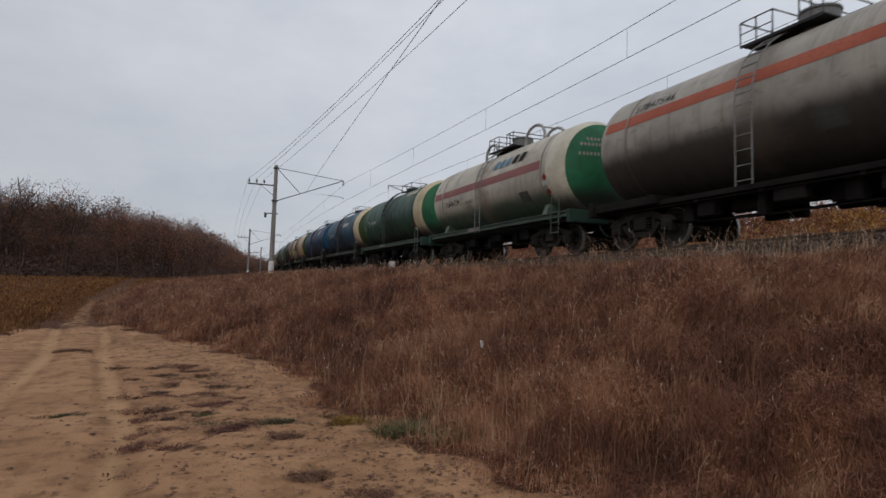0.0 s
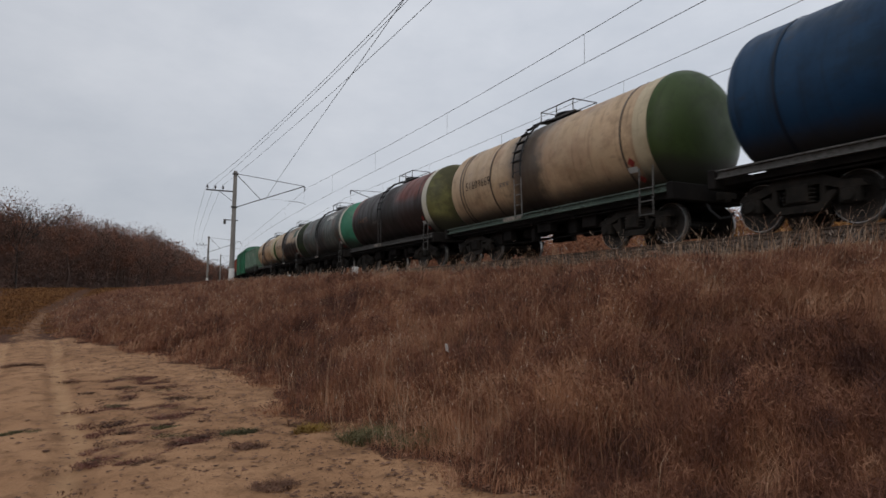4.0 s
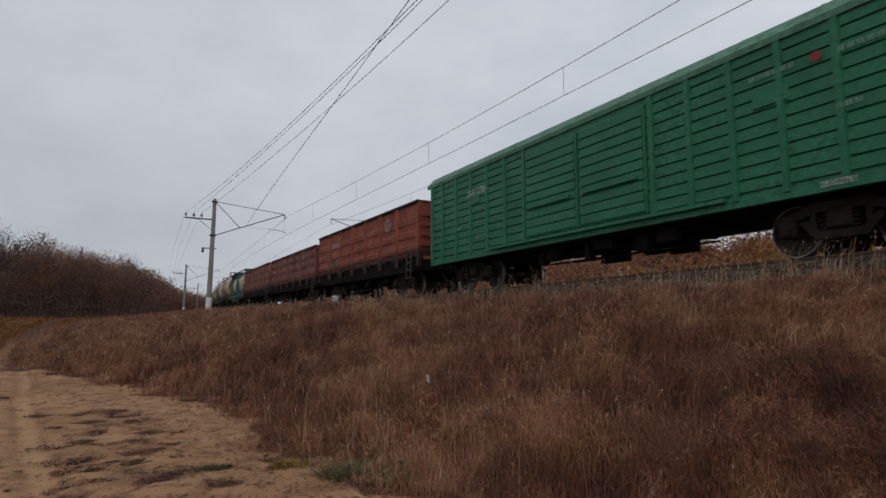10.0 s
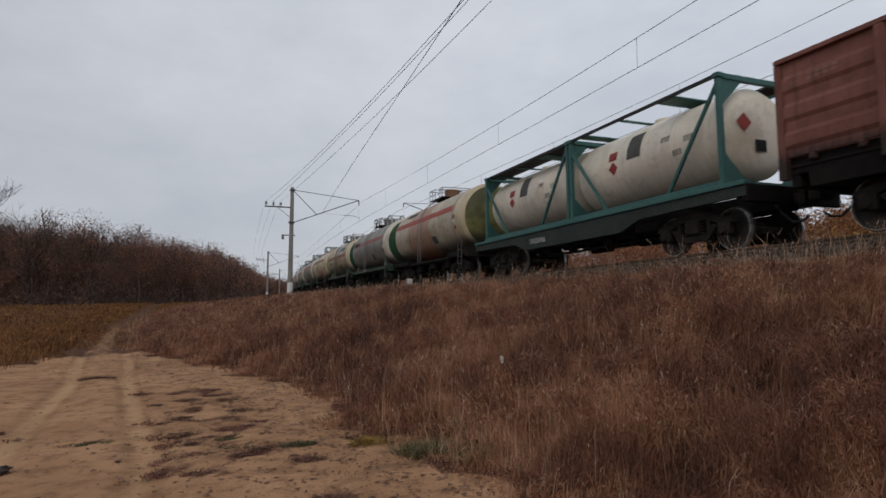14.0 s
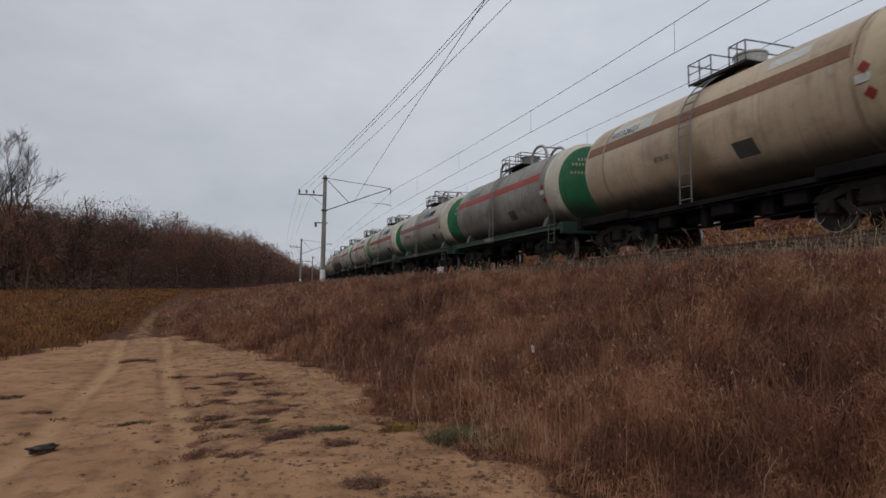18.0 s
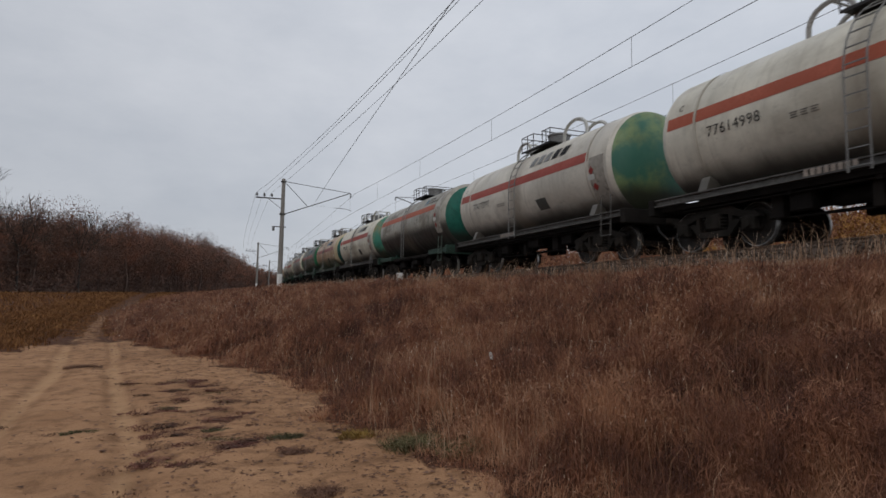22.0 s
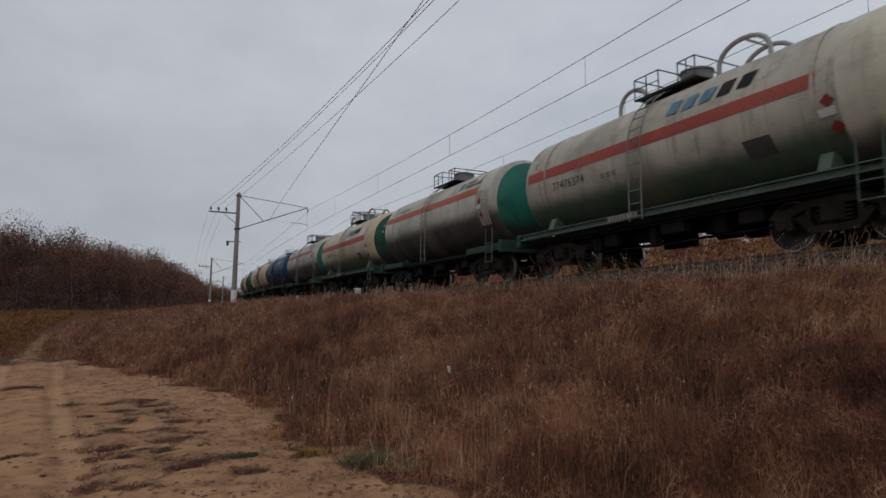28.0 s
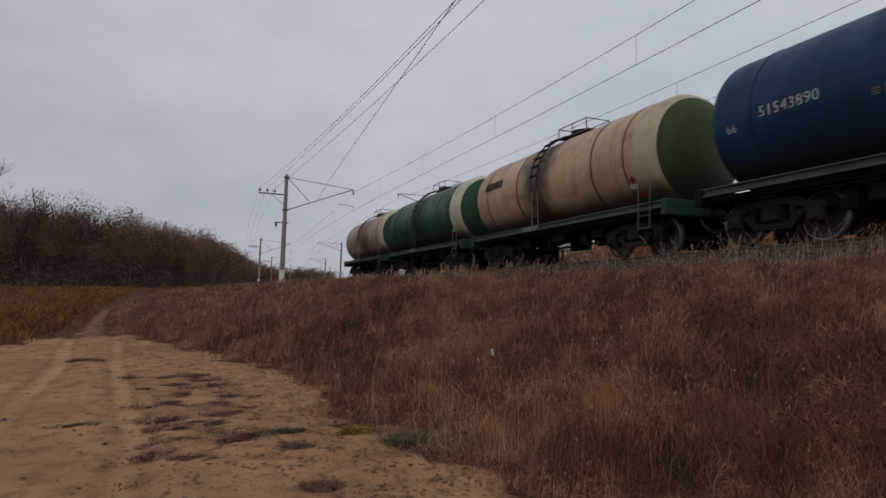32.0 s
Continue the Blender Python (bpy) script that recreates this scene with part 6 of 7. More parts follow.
    if g("tex"):
        for vf, mat, u in ((slanted_blocks(3, 0.30, 0.36, 0.25, 0.15), g("tex")[0], 0.0), (slanted_blocks(2, 0.32, 0.36, 0.25, 0.15), g("tex")[1], 1.36)):
            mark(e, "wordmark", (on_shell([(p[0] + u, p[1]) for p in vf[0]], -0.55, stripe_at(spec) + 20.0), vf[1]), mat)
        v, f = letters("C", 0.24)
        mark(e, "painted_letter", (on_shell(v, 4.5, stripe_at(spec) + 15.0), f), "black_paint")
    if g("flags"):
        vf = slanted_blocks(6, 0.17, 0.36, 0.3, 0.13)
        mark(e, "wordmark", (on_shell(vf[0], -1.3, 25.0), vf[1]), "white_paint")
    if g("bars"):
        vf = glyph_blocks([[(0, 0, 1, 1)]] * g("bars")[1], 0.13, g("bars")[2], 0.1, 0.07)
        mark(e, "faint_lettering", (on_shell(vf[0], g("bars")[0], g("bars")[3]), vf[1]), g("ink", "black_paint") if len(g("bars")) < 5 else g("bars")[4])
    if g("drips"):
        rng = random.Random(17)
        for i in range(g("drips")):
            y = -0.4 - 3.9 * (i + rng.uniform(0.1, 0.9)) / g("drips")
            mark(e, "oil_drip", arc_patch(y, y + rng.uniform(0.02, 0.085), rng.uniform(34, 62), 88.0, R_TANK + 0.005, 1, 18), "black_paint")
    if g("green_patch"):
        mark(e, "paint_patch", arc_patch(-4.38, -3.22, 12.0, 38.0, R_TANK + 0.005, 1, 6), "head_deep")
    if g("plate"):
        mark(e, "paint_patch", arc_patch(1.85, 3.85, 26.0, 43.0, R_TANK + 0.006, 1, 5), "white_paint")
        mark(e, "paint_patch", arc_patch(-2.9, -1.9, 33.0, 46.0, R_TANK + 0.006, 1, 5), "white_paint")
    if g("bars2"):
        vf = glyph_blocks([[(0, 0, 1, 1)]] * g("bars2")[1], 0.11, g("bars2")[2], 0.0, 0.05)
        mark(e, "faint_lettering", (on_shell(vf[0], g("bars2")[0], g("bars2")[3]), vf[1]), "faint_ink")
    if g("logo"):
        vf = glyph_blocks([[(0, 0.45, 0.45, 1), (0.55, 0.55, 1, 0.9), (0.1, 0, 0.5, 0.35), (0.6, 0.1, 1, 0.45)]], 0.42, 0.36)
        mark(e, "emblem", (on_shell(vf[0], -2.2, 30.0), vf[1]), "blue_mark")
        for up, count in ((0.20, 6), (0.0, 10)):
            vf = glyph_blocks([[(0, 0, 0.4, 0.9), (0.6, 0, 1, 0.7)]] * count, 0.085, 0.14, 0.15, 0.035)
            mark(e, "fine_print", (on_shell([(p[0] + 0.6, p[1] + up) for p in vf[0]], -2.2, 30.0), vf[1]), "black_paint")
    small = glyph_blocks([[(0, 0.75, 1, 0.95), (0, 0.4, 0.8, 0.6), (0, 0.05, 0.9, 0.25)]] * 3, 0.16, 0.13, 0.0, 0.05)
    mark(e, "fine_print", (on_shell(small[0], 1.6, -16.0), small[1]), "faint_ink")
    if kind != "oil":
        y = -2.95 if g("belly") == BELLY and not g("straps") else -1.5
        v, f = arc_patch(y, y + 0.6, -35.0, -20.0, R_TANK + 0.006, 1, 3)
        mark(e, "dark_patch", ([(x, y + 0.18 * (z - Z_TANK), z) for x, y, z in v], f), "gap_patch")
    # rows of faded lettering on the painted end
    if kind != "oil" and g("head") in ("green", "dark"):
        ev, ef = [], []
        for row, count in ((0.78, 6), (0.60, 9), (0.30, 10)):
            for i in range(count):
                u0 = -0.075 * count + 0.12 * i - 0.25
                q = [(u0, row), (u0 + 0.07, row), (u0 + 0.07, row + 0.10), (u0, row + 0.10)]
                ef.append(tuple(len(ev) + j for j in range(4)))
                ev += [(u, -HALF - HEAD * math.sqrt(1 - (u * u + w * w) / R_TANK ** 2) - 0.013, Z_TANK + w) for u, w in q]
        mark(e, "fine_print", (ev, ef), "faint_white")["kind"] = "stuff"
    # hazard signs by the camera's end
    dia = [(0, 0.21), (0.1, 0.315), (0.2, 0.42), (0.3, 0.315), (0.4, 0.21), (0.3, 0.105), (0.2, 0.0), (0.1, 0.105)]
    dia_faces = [(0, 1, 3, 4), (1, 2, 3), (0, 4, 5, 7), (7, 5, 6)]
    small_dia = [(u * 0.62 + 0.08, w * 0.62) for u, w in dia]
    plate = [(0, 0), (0.3, 0), (0.3, 0.15), (0, 0.15)]
    lo = -17.0 if kind == "oil" else stripe_at(spec)
    if kind != "oil" and sum(spec["shell"]) > 0.9 and not g("band"):
        mark(e, "sign_panel", arc_patch(-4.74, -4.06, lo - 44, lo + 3, R_TANK + 0.008, 1, 8), "sign_panel")
    mark(e, "hazard_sign", (on_shell(small_dia, -3.98, lo - 16), dia_faces), "red_sign")
    mark(e, "hazard_label", (on_shell(plate, -4.0, lo - 21), [(0, 1, 2, 3)]), "white_paint")
    mark(e, "hazard_sign", (on_shell(small_dia, -4.05, lo - 34), dia_faces), "red_sign")
    if kind != "frameless":
        v, f = glyph_blocks([[(0, 0, 1, 1)]] * 8, 0.09, 0.13, 0.0, 0.04)
        mark(e, "sill_lettering", (on_side(v, 1.4, 1.13, -1.475), f), "faint_white")
    return e


def open_wagon(paint, label, number=None, emblem=True, z1=3.46, L=6.38, ink="white_paint"):
    """Four-axle gondola: plank-like pressed sides, posts, top rail, hatches under the floor."""
    e = tagged(new("open_wagon"), label, "open wagon", "goods train")
    X, z0 = 1.52, 1.50
    for k in (-1, 1):
        def side(k=k):
            sh = Shape()
            v, f = [], []
            prof = []
            plain = paint == "pale_green"
            for a, b in ((z0 + 0.03, z0 + 0.60), (z0 + 0.64, z0 + 1.22), (z0 + 1.26, z1 - 0.04)) if plain else ((z0 + 0.14, z0 + 0.50), (z0 + 0.68, z0 + 1.04), (z0 + 1.22, z0 + 1.58)):
                rise = 0.02 if plain else 0.08
                prof += [(0.0, a), (0.034, a + rise), (0.034, b - rise), (0.0, b)]
            prof = [(0.0, z0)] + prof + [(0.0, z1)]
            poly = [(k * (X + d), z) for d, z in prof] + [(k * (X - 0.06), z1), (k * (X - 0.06), z0)]
            return sh.prism(poly, "y", -L, L).mesh("side_wall")
        obj("side_wall", cached(("gond_side", k, z1, L, paint == "pale_green"), side), paint, e)
        obj("end_wall", cached(("gond_end", k, z1, L), lambda: Shape().box(-X, X, k * L - 0.05, k * L + 0.05, z0, z1).mesh("end_wall")), paint, e)
        for i, z in enumerate((1.9, 2.3, 2.7, 3.1)):
            obj("end_rib", cached(("gond_rib", k, i, L), lambda: Shape().box(-X + 0.05, X - 0.05, min(k * L, k * (L + 0.11)), max(k * L, k * (L + 0.11)), z - 0.07, z + 0.07, 0.02).mesh("end_rib")), paint, e)
        obj("corner_post", cached(("gond_cp", k, z1, L), lambda: Shape().box(-X - 0.04, -X + 0.1, k * L - 0.08, k * L + 0.08, z0 - 0.42, z1).mesh("corner_post")), paint, e)
        obj("corner_post", cached(("gond_cp2", k, z1, L), lambda: Shape().box(X - 0.1, X + 0.04, k * L - 0.08, k * L + 0.08, z0 - 0.42, z1).mesh("corner_post")), paint, e)
        obj("top_rail", cached(("gond_top", k, z1, L), lambda: Shape().box(min(k * (X - 0.08), k * (X + 0.09)), max(k * (X - 0.08), k * (X + 0.09)), -L - 0.06, L + 0.06, z1, z1 + 0.10, 0.015).mesh("top_rail")), "iron_black" if paint == "rust_body" else paint, e)
        obj("end_top_rail", cached(("gond_etop", k, z1, L), lambda: Shape().box(-X, X, k * L - 0.08, k * L + 0.08, z1 + 0.002, z1 + 0.09, 0.015).mesh("end_top_rail")), paint, e)
        obj("side_sill", cached(("gond_sill", k, L), lambda: Shape().box(min(k * (X - 0.1), k * (X - 0.22)), max(k * (X - 0.1), k * (X - 0.22)), -L, L, 1.18, z0 - 0.002).mesh("side_sill")), "frame_dark", e)
        for i in range(6):
            y = -4.56 + 1.824 * i
            obj("post", cached(("gond_post", k, z1, L), lambda: Shape().prism([(k * X, -0.12), (k * (X + 0.10), -0.06), (k * (X + 0.10), 0.06), (k * X, 0.12)], "z", z0 - 0.36, z1).mesh("post")), paint, e).location = (0, y, 0)
        for i in range(14):
            y = -5.9 + 11.8 * i / 13
            obj("hatch_hook", cached(("hook", k), lambda: Shape().box(min(k * (X - 0.08), k * (X + 0.03)), max(k * (X - 0.08), k * (X + 0.03)), -0.06, 0.06, z0 - 0.13, z0 - 0.003, 0.02).mesh("hatch_hook")), paint, e).location = (0, y, 0)
        for i in range(7):
            y = -5.2 + 10.4 * i / 6
            obj("floor_hatch", cached(("fh", k), lambda: Shape().prism([(k * 0.3, 1.22), (k * 1.44, 1.20), (k * 1.40, 0.90), (k * 0.5, 0.95)], "y", -0.86, 0.86).mesh("floor_hatch")), "frame_dark", e).location = (0, y, 0)
        add_bogie(e, k * 4.33)
        add_coupler(e, k * 6.35, k)
        obj("headstock", cached(("ghs", k), lambda: Shape().box(-1.40, 1.45, k * 6.36 - 0.09, k * 6.36 + 0.09, 0.92, 1.3, 0.02).mesh("headstock")), "frame_dark", e)
    obj("floor", cached(("gond_floor", L), lambda: Shape().box(-X + 0.07, X - 0.07, -L + 0.05, L - 0.05, 1.30, 1.35).mesh("floor")), "frame_dark", e)
    obj("centre_sill", cached("gsill", lambda: Shape().box(-0.3, 0.3, -6.3, 6.3, 0.84, 1.28, 0.02).mesh("centre_sill")), "frame_dark", e)
    add_gear(e, 6.0)
    obj("foot_step", cached("step", step_mesh), "sill_grey", e).location = (-X - 0.08, -6.1, 0)
    xs = -X - 0.042
    if number:
        size, y, z = {"rust_body2": (0.32, 5.78, 2.36), "pale_green": (0.33, 2.28, 2.72)}.get(paint, (0.30, 4.30, 2.80))
        v, f = letters(number, size, 1.06)
        mark(e, "wagon_number", (on_side(v, y, z, xs), f), ink, "painted wagon number")
    if emblem:
        a = [(0.32 + 0.3 * math.cos(w), 0.32 + 0.3 * math.sin(w)) for w in [0.7 + i * 0.42 for i in range(12)]]
        b = [(0.32 + 0.17 * math.cos(w), 0.32 + 0.17 * math.sin(w)) for w in [0.7 + i * 0.42 for i in range(12)]]
        v = a + b + [(0.28, 0.12), (0.4, 0.12), (0.55, 0.42), (0.43, 0.42), (0.46, 0.12), (0.58, 0.12), (0.7, 0.42), (0.6, 0.42)]
        f = [(i, i + 1, i + 13, i + 12) for i in range(11)] + [(24, 25, 26, 27), (28, 29, 30, 31)]
        mark(e, "emblem", (on_side(v, -3.25 if number else -1.64, 2.72 if number else 2.45, xs), f), "faint_white")
    for y, z, n in ((5.9, 2.85, 4), (4.0, 2.35, 3), (-3.2, 2.4, 5), (-1.2, 2.85, 4), (0.6, 2.3, 3)) if paint != "pale_green" else ((1.5, 2.4, 2),):
        vf = glyph_blocks([[(0, 0.6, 1, 0.9), (0, 0.1, 0.8, 0.4)]] * n, 0.12, 0.17, 0.0, 0.04)
        mark(e, "fine_print", (on_side(vf[0], y, z, xs), vf[1]), "faint_red" if paint != "pale_green" else "print_green")
    mark(e, "paint_patch", (on_side([(0, 0), (0.75, 0), (0.75, 0.26), (0, 0.26)], 3.4, 1.86, xs), [(0, 1, 2, 3)]), "stripe_pink" if paint != "pale_green" else "gap_patch")
    if number == "60473738":
        mark(e, "dark_patch", (on_side([(0, 0), (0.5, 0), (0.5, 0.36), (0, 0.36)], 4.1, 1.82, xs), [(0, 1, 2, 3)]), "gap_patch")
    if paint == "pale_green":
        mark(e, "notice", (on_side([(0, 0), (0.54, 0), (0.54, 0.50), (0, 0.50)], -2.02, 1.72, xs), [(0, 1, 2, 3)]), "black_paint")
        mark(e, "notice_mark", (on_side([(0.16, 0.12), (0.40, 0.14), (0.42, 0.28), (0.2, 0.24)], -2.02, 1.72, xs - 0.004), [(0, 1, 2, 3)]), "white_paint")
        mark(e, "poster", (on_side([(0, 0), (0.55, 0), (0.55, 0.34), (0, 0.34)], -3.25, 2.66, xs), [(0, 1, 2, 3)]), "band_white")
        vf = glyph_blocks([[(0, 0.55, 1, 0.95), (0.1, 0.05, 0.9, 0.4)]] * 4, 0.09, 0.22, 0.0, 0.03)
        mark(e, "fine_print", (on_side(vf[0], -3.30, 2.72, xs - 0.004), vf[1]), "stripe_pink")
    return e


def box_wagon():
    e = tagged(new("box_wagon"), "bright green covered goods wagon with ribbed steel sides and sliding doors", "box wagon", "goods train")
    L, X, z0, z1 = 8.28, 1.50, 1.18, 3.95
    for k in (-1, 1):
        def side(k=k):
            prof = [(0.0, z0)]
            for i in range(11):
                a = z0 + 0.06 + i * 0.245
                prof += [(0.0, a), (0.045, a + 0.014), (0.045, a + 0.212), (0.0, a + 0.226)]
            prof.append((0.0, z1))
            return Shape().prism([(k * (X + d), z) for d, z in prof] + [(k * (X - 0.05), z1), (k * (X - 0.05), z0)], "y", -L, L).mesh("side_wall")
        obj("side_wall", cached(("box_side", k), side), "box_green", e)

        def endw(k=k):
            prof = [(0.0, z0)]
            for i in range(11):
                a = z0 + 0.06 + i * 0.245
                prof += [(0.0, a), (0.045, a + 0.014), (0.045, a + 0.212), (0.0, a + 0.226)]
            prof.append((0.0, z1))
            return Shape().prism([(k * (L + d), z) for d, z in prof] + [(k * (L - 0.05), z1), (k * (L - 0.05), z0)], "x", -X, X).mesh("end_wall")
        obj("end_wall", cached(("box_end", k), endw), "box_green", e)
        for i in range(14):
            y = ([2.4 + 1.0 * j for j in range(6)] + [L - 0.1])[i % 7] * (1 if i < 7 else -1)
            obj("post", cached(("box_post", k), lambda: Shape().prism([(k * X, -0.09), (k * (X + 0.085), -0.06), (k * (X + 0.085), 0.06), (k * X, 0.09)], "z", z0 - 0.08, z1).mesh("post")), "box_green", e).location = (0, y, 0)
        for y in (-1.15, 1.15):
            d = obj("sliding_door", cached(("box_door", k), lambda: Shape().box(min(k * X, k * (X + 0.1)), max(k * X, k * (X + 0.1)), -1.1, 1.1, z0 + 0.05, z1 - 0.2, 0.02).mesh("sliding_door")), "box_green", e)
            d.location = (0, y, 0)

            def ribs(k=k):
                sh = Shape()
                for i in range(10):
                    a = z0 + 0.10 + i * 0.245
                    sh.box(min(k * (X + 0.1), k * (X + 0.135)), max(k * (X + 0.1), k * (X + 0.135)), -1.05, 1.05, a, a + 0.205, 0.012)
                return sh.mesh("door_ribs")
            obj("door_ribs", cached(("box_dribs", k), ribs), "box_green", d)
            obj("door_handle", cached(("box_dh", k), lambda: Shape().box(min(k * (X + 0.13), k * (X + 0.2)), max(k * (X + 0.13), k * (X + 0.2)), -0.9, 0.9, 2.05, 2.12).mesh("door_handle")), "box_green", d)
        obj("door_rail", cached(("box_dr", k), lambda: Shape().box(min(k * X, k * (X + 0.16)), max(k * X, k * (X + 0.16)), -4.2, 4.2, z0 - 0.06, z0 + 0.02).mesh("door_rail")), "box_green", e)
        obj("side_sill", cached(("box_sill", k), lambda: Shape().box(min(k * (X - 0.1), k * (X + 0.05)), max(k * (X - 0.1), k * (X + 0.05)), -L, L, z0 - 0.2, z0).mesh("side_sill")), "box_green", e)
        add_bogie(e, k * 6.0)
        add_coupler(e, k * 8.25, k)
        for y in (-5.2, 5.2):
            obj("vent_hatch", cached(("box_vent", k), lambda: Shape().box(min(k * X, k * (X + 0.075)), max(k * X, k * (X + 0.075)), -0.35, 0.35, 2.75, 3.15, 0.02).mesh("vent_hatch")), "box_green", e).location = (0, y, 0)
    eave = [(X + 0.09, z1 - 0.06), (X + 0.10, z1 + 0.06), (X - 0.15, z1 + 0.34), (0.8, z1 + 0.55), (0.0, z1 + 0.63)]
    roof = eave + [(-x, z) for x, z in eave[-2::-1]]
    obj("roof", Shape().prism(roof + [(-X, z1 - 0.04), (X, z1 - 0.04)], "y", -L - 0.2, L + 0.2).mesh("roof"), "roof_green", e)
    for i in range(11):
        y = -L + 0.6 + (2 * L - 1.2) * i / 10
        obj("roof_rib", cached("roof_rib", lambda: Shape().tube([(x * 0.998, 0, z + 0.004) for x, z in roof], 0.012, 4).mesh("roof_rib")), "roof_green", e).location = (0, y, 0)
    obj("floor", Shape().box(-X + 0.06, X - 0.06, -L + 0.06, L - 0.06, z0 - 0.14, z0 - 0.02).mesh("floor"), "frame_dark", e)
    obj("centre_sill", Shape().box(-0.3, 0.3, -8.3, 8.3, 0.8, 1.1, 0.02).mesh("centre_sill"), "frame_dark", e)
    add_gear(e, 5.0)
    xs = -X - 0.115
    v, f = letters("2810 2781", 0.30)
    mark(e, "wagon_number", (on_side(v, 5.6, 3.05, xs + 0.03), f), "white_paint", "painted wagon number")
    v, f = letters("28102781", 0.15)
    mark(e, "wagon_number", (on_side(v, -6.0, z0 - 0.15 + 0.02, -X - 0.092), f), "white_paint", "painted wagon number")
    for y, z, n in ((6.4, 2.0, 3), (5.0, 1.6, 4), (-4.85, 3.28, 6), (-6.45, 3.24, 6), (-6.35, 2.3, 3), (7.7, 2.6, 3)):
        vf = glyph_blocks([[(0, 0.1, 0.35, 0.9), (0.6, 0.1, 1, 0.9)]] * n, 0.10, 0.12, 0.0, 0.05)
        mark(e, "fine_print", (on_side(vf[0], y, z, xs + 0.03), vf[1]), "print_green")
    mark(e, "emblem", (on_side([(0, 0.07), (0.09, 0), (0.18, 0.07), (0.18, 0.15), (0.09, 0.21), (0, 0.15)], -6.0, 3.22, xs + 0.026), [(0, 1, 2, 3, 4, 5)]), "red_sign")
    return e


def flat_wagon():
    e = tagged(new("flat_wagon"), "dark flat wagon with teal edge carrying two tank containers", "flat wagon", "goods train")
    L = 6.75
    for k in (-1, 1):
        obj("side_sill", cached(("flat_sill", k), lambda: Shape().prism([(-L, 1.28), (L, 1.28), (L, 1.05), (3.4, 1.0), (2.6, 0.74), (-2.6, 0.74), (-3.4, 1.0), (-L, 1.05)], "x", min(k * 1.30, k * 1.42), max(k * 1.30, k * 1.42)).mesh("side_sill")), "sill_deep", e)
        obj("edge_beam", cached(("flat_edge", k), lambda: Shape().box(min(k * 1.25, k * 1.47), max(k * 1.25, k * 1.47), -L, L, 1.281, 1.38, 0.01).mesh("edge_beam")), "teal_frame", e)
        add_bogie(e, k * 4.9)
        add_coupler(e, k * 6.55, k)
        obj("headstock", cached(("fhs", k), lambda: Shape().box(-1.4, 1.4, k * 6.7 - 0.09, k * 6.7 + 0.09, 0.92, 1.3, 0.02).mesh("headstock")), "frame_dark", e)
    for i in range(9):
        y = -6.2 + 12.4 * i / 8
        obj("cross_beam", cached("fcb", lambda: Shape().box(-1.3, 1.3, -0.07, 0.07, 1.1, 1.27).mesh("cross_beam")), "frame_dark", e).location = (0, y, 0)
    obj("centre_sill", Shape().box(-0.3, 0.3, -6.6, 6.6, 0.82, 1.25, 0.02).mesh("centre_sill"), "frame_dark", e)
    add_gear(e, 5.0)
    v, f = letters("59933906", 0.26)
    mark(e, "wagon_number", (on_side(v, 2.3, 0.90, -1.425), f), "white_paint", "painted wagon number")
    return e


def gusset_mesh(sx, sz, y, X, z0, z1):
    """A triangular steel plate in a corner of the end frame."""
    x, z = sx * (X - 0.06), (z1 - 0.13 if sz > 0 else z0 + 0.14)
    return Shape().prism([(x, z), (x - sx * 0.62, z), (x, z - sz * 0.62)], "y", y - 0.02, y + 0.02).mesh("corner_gusset")


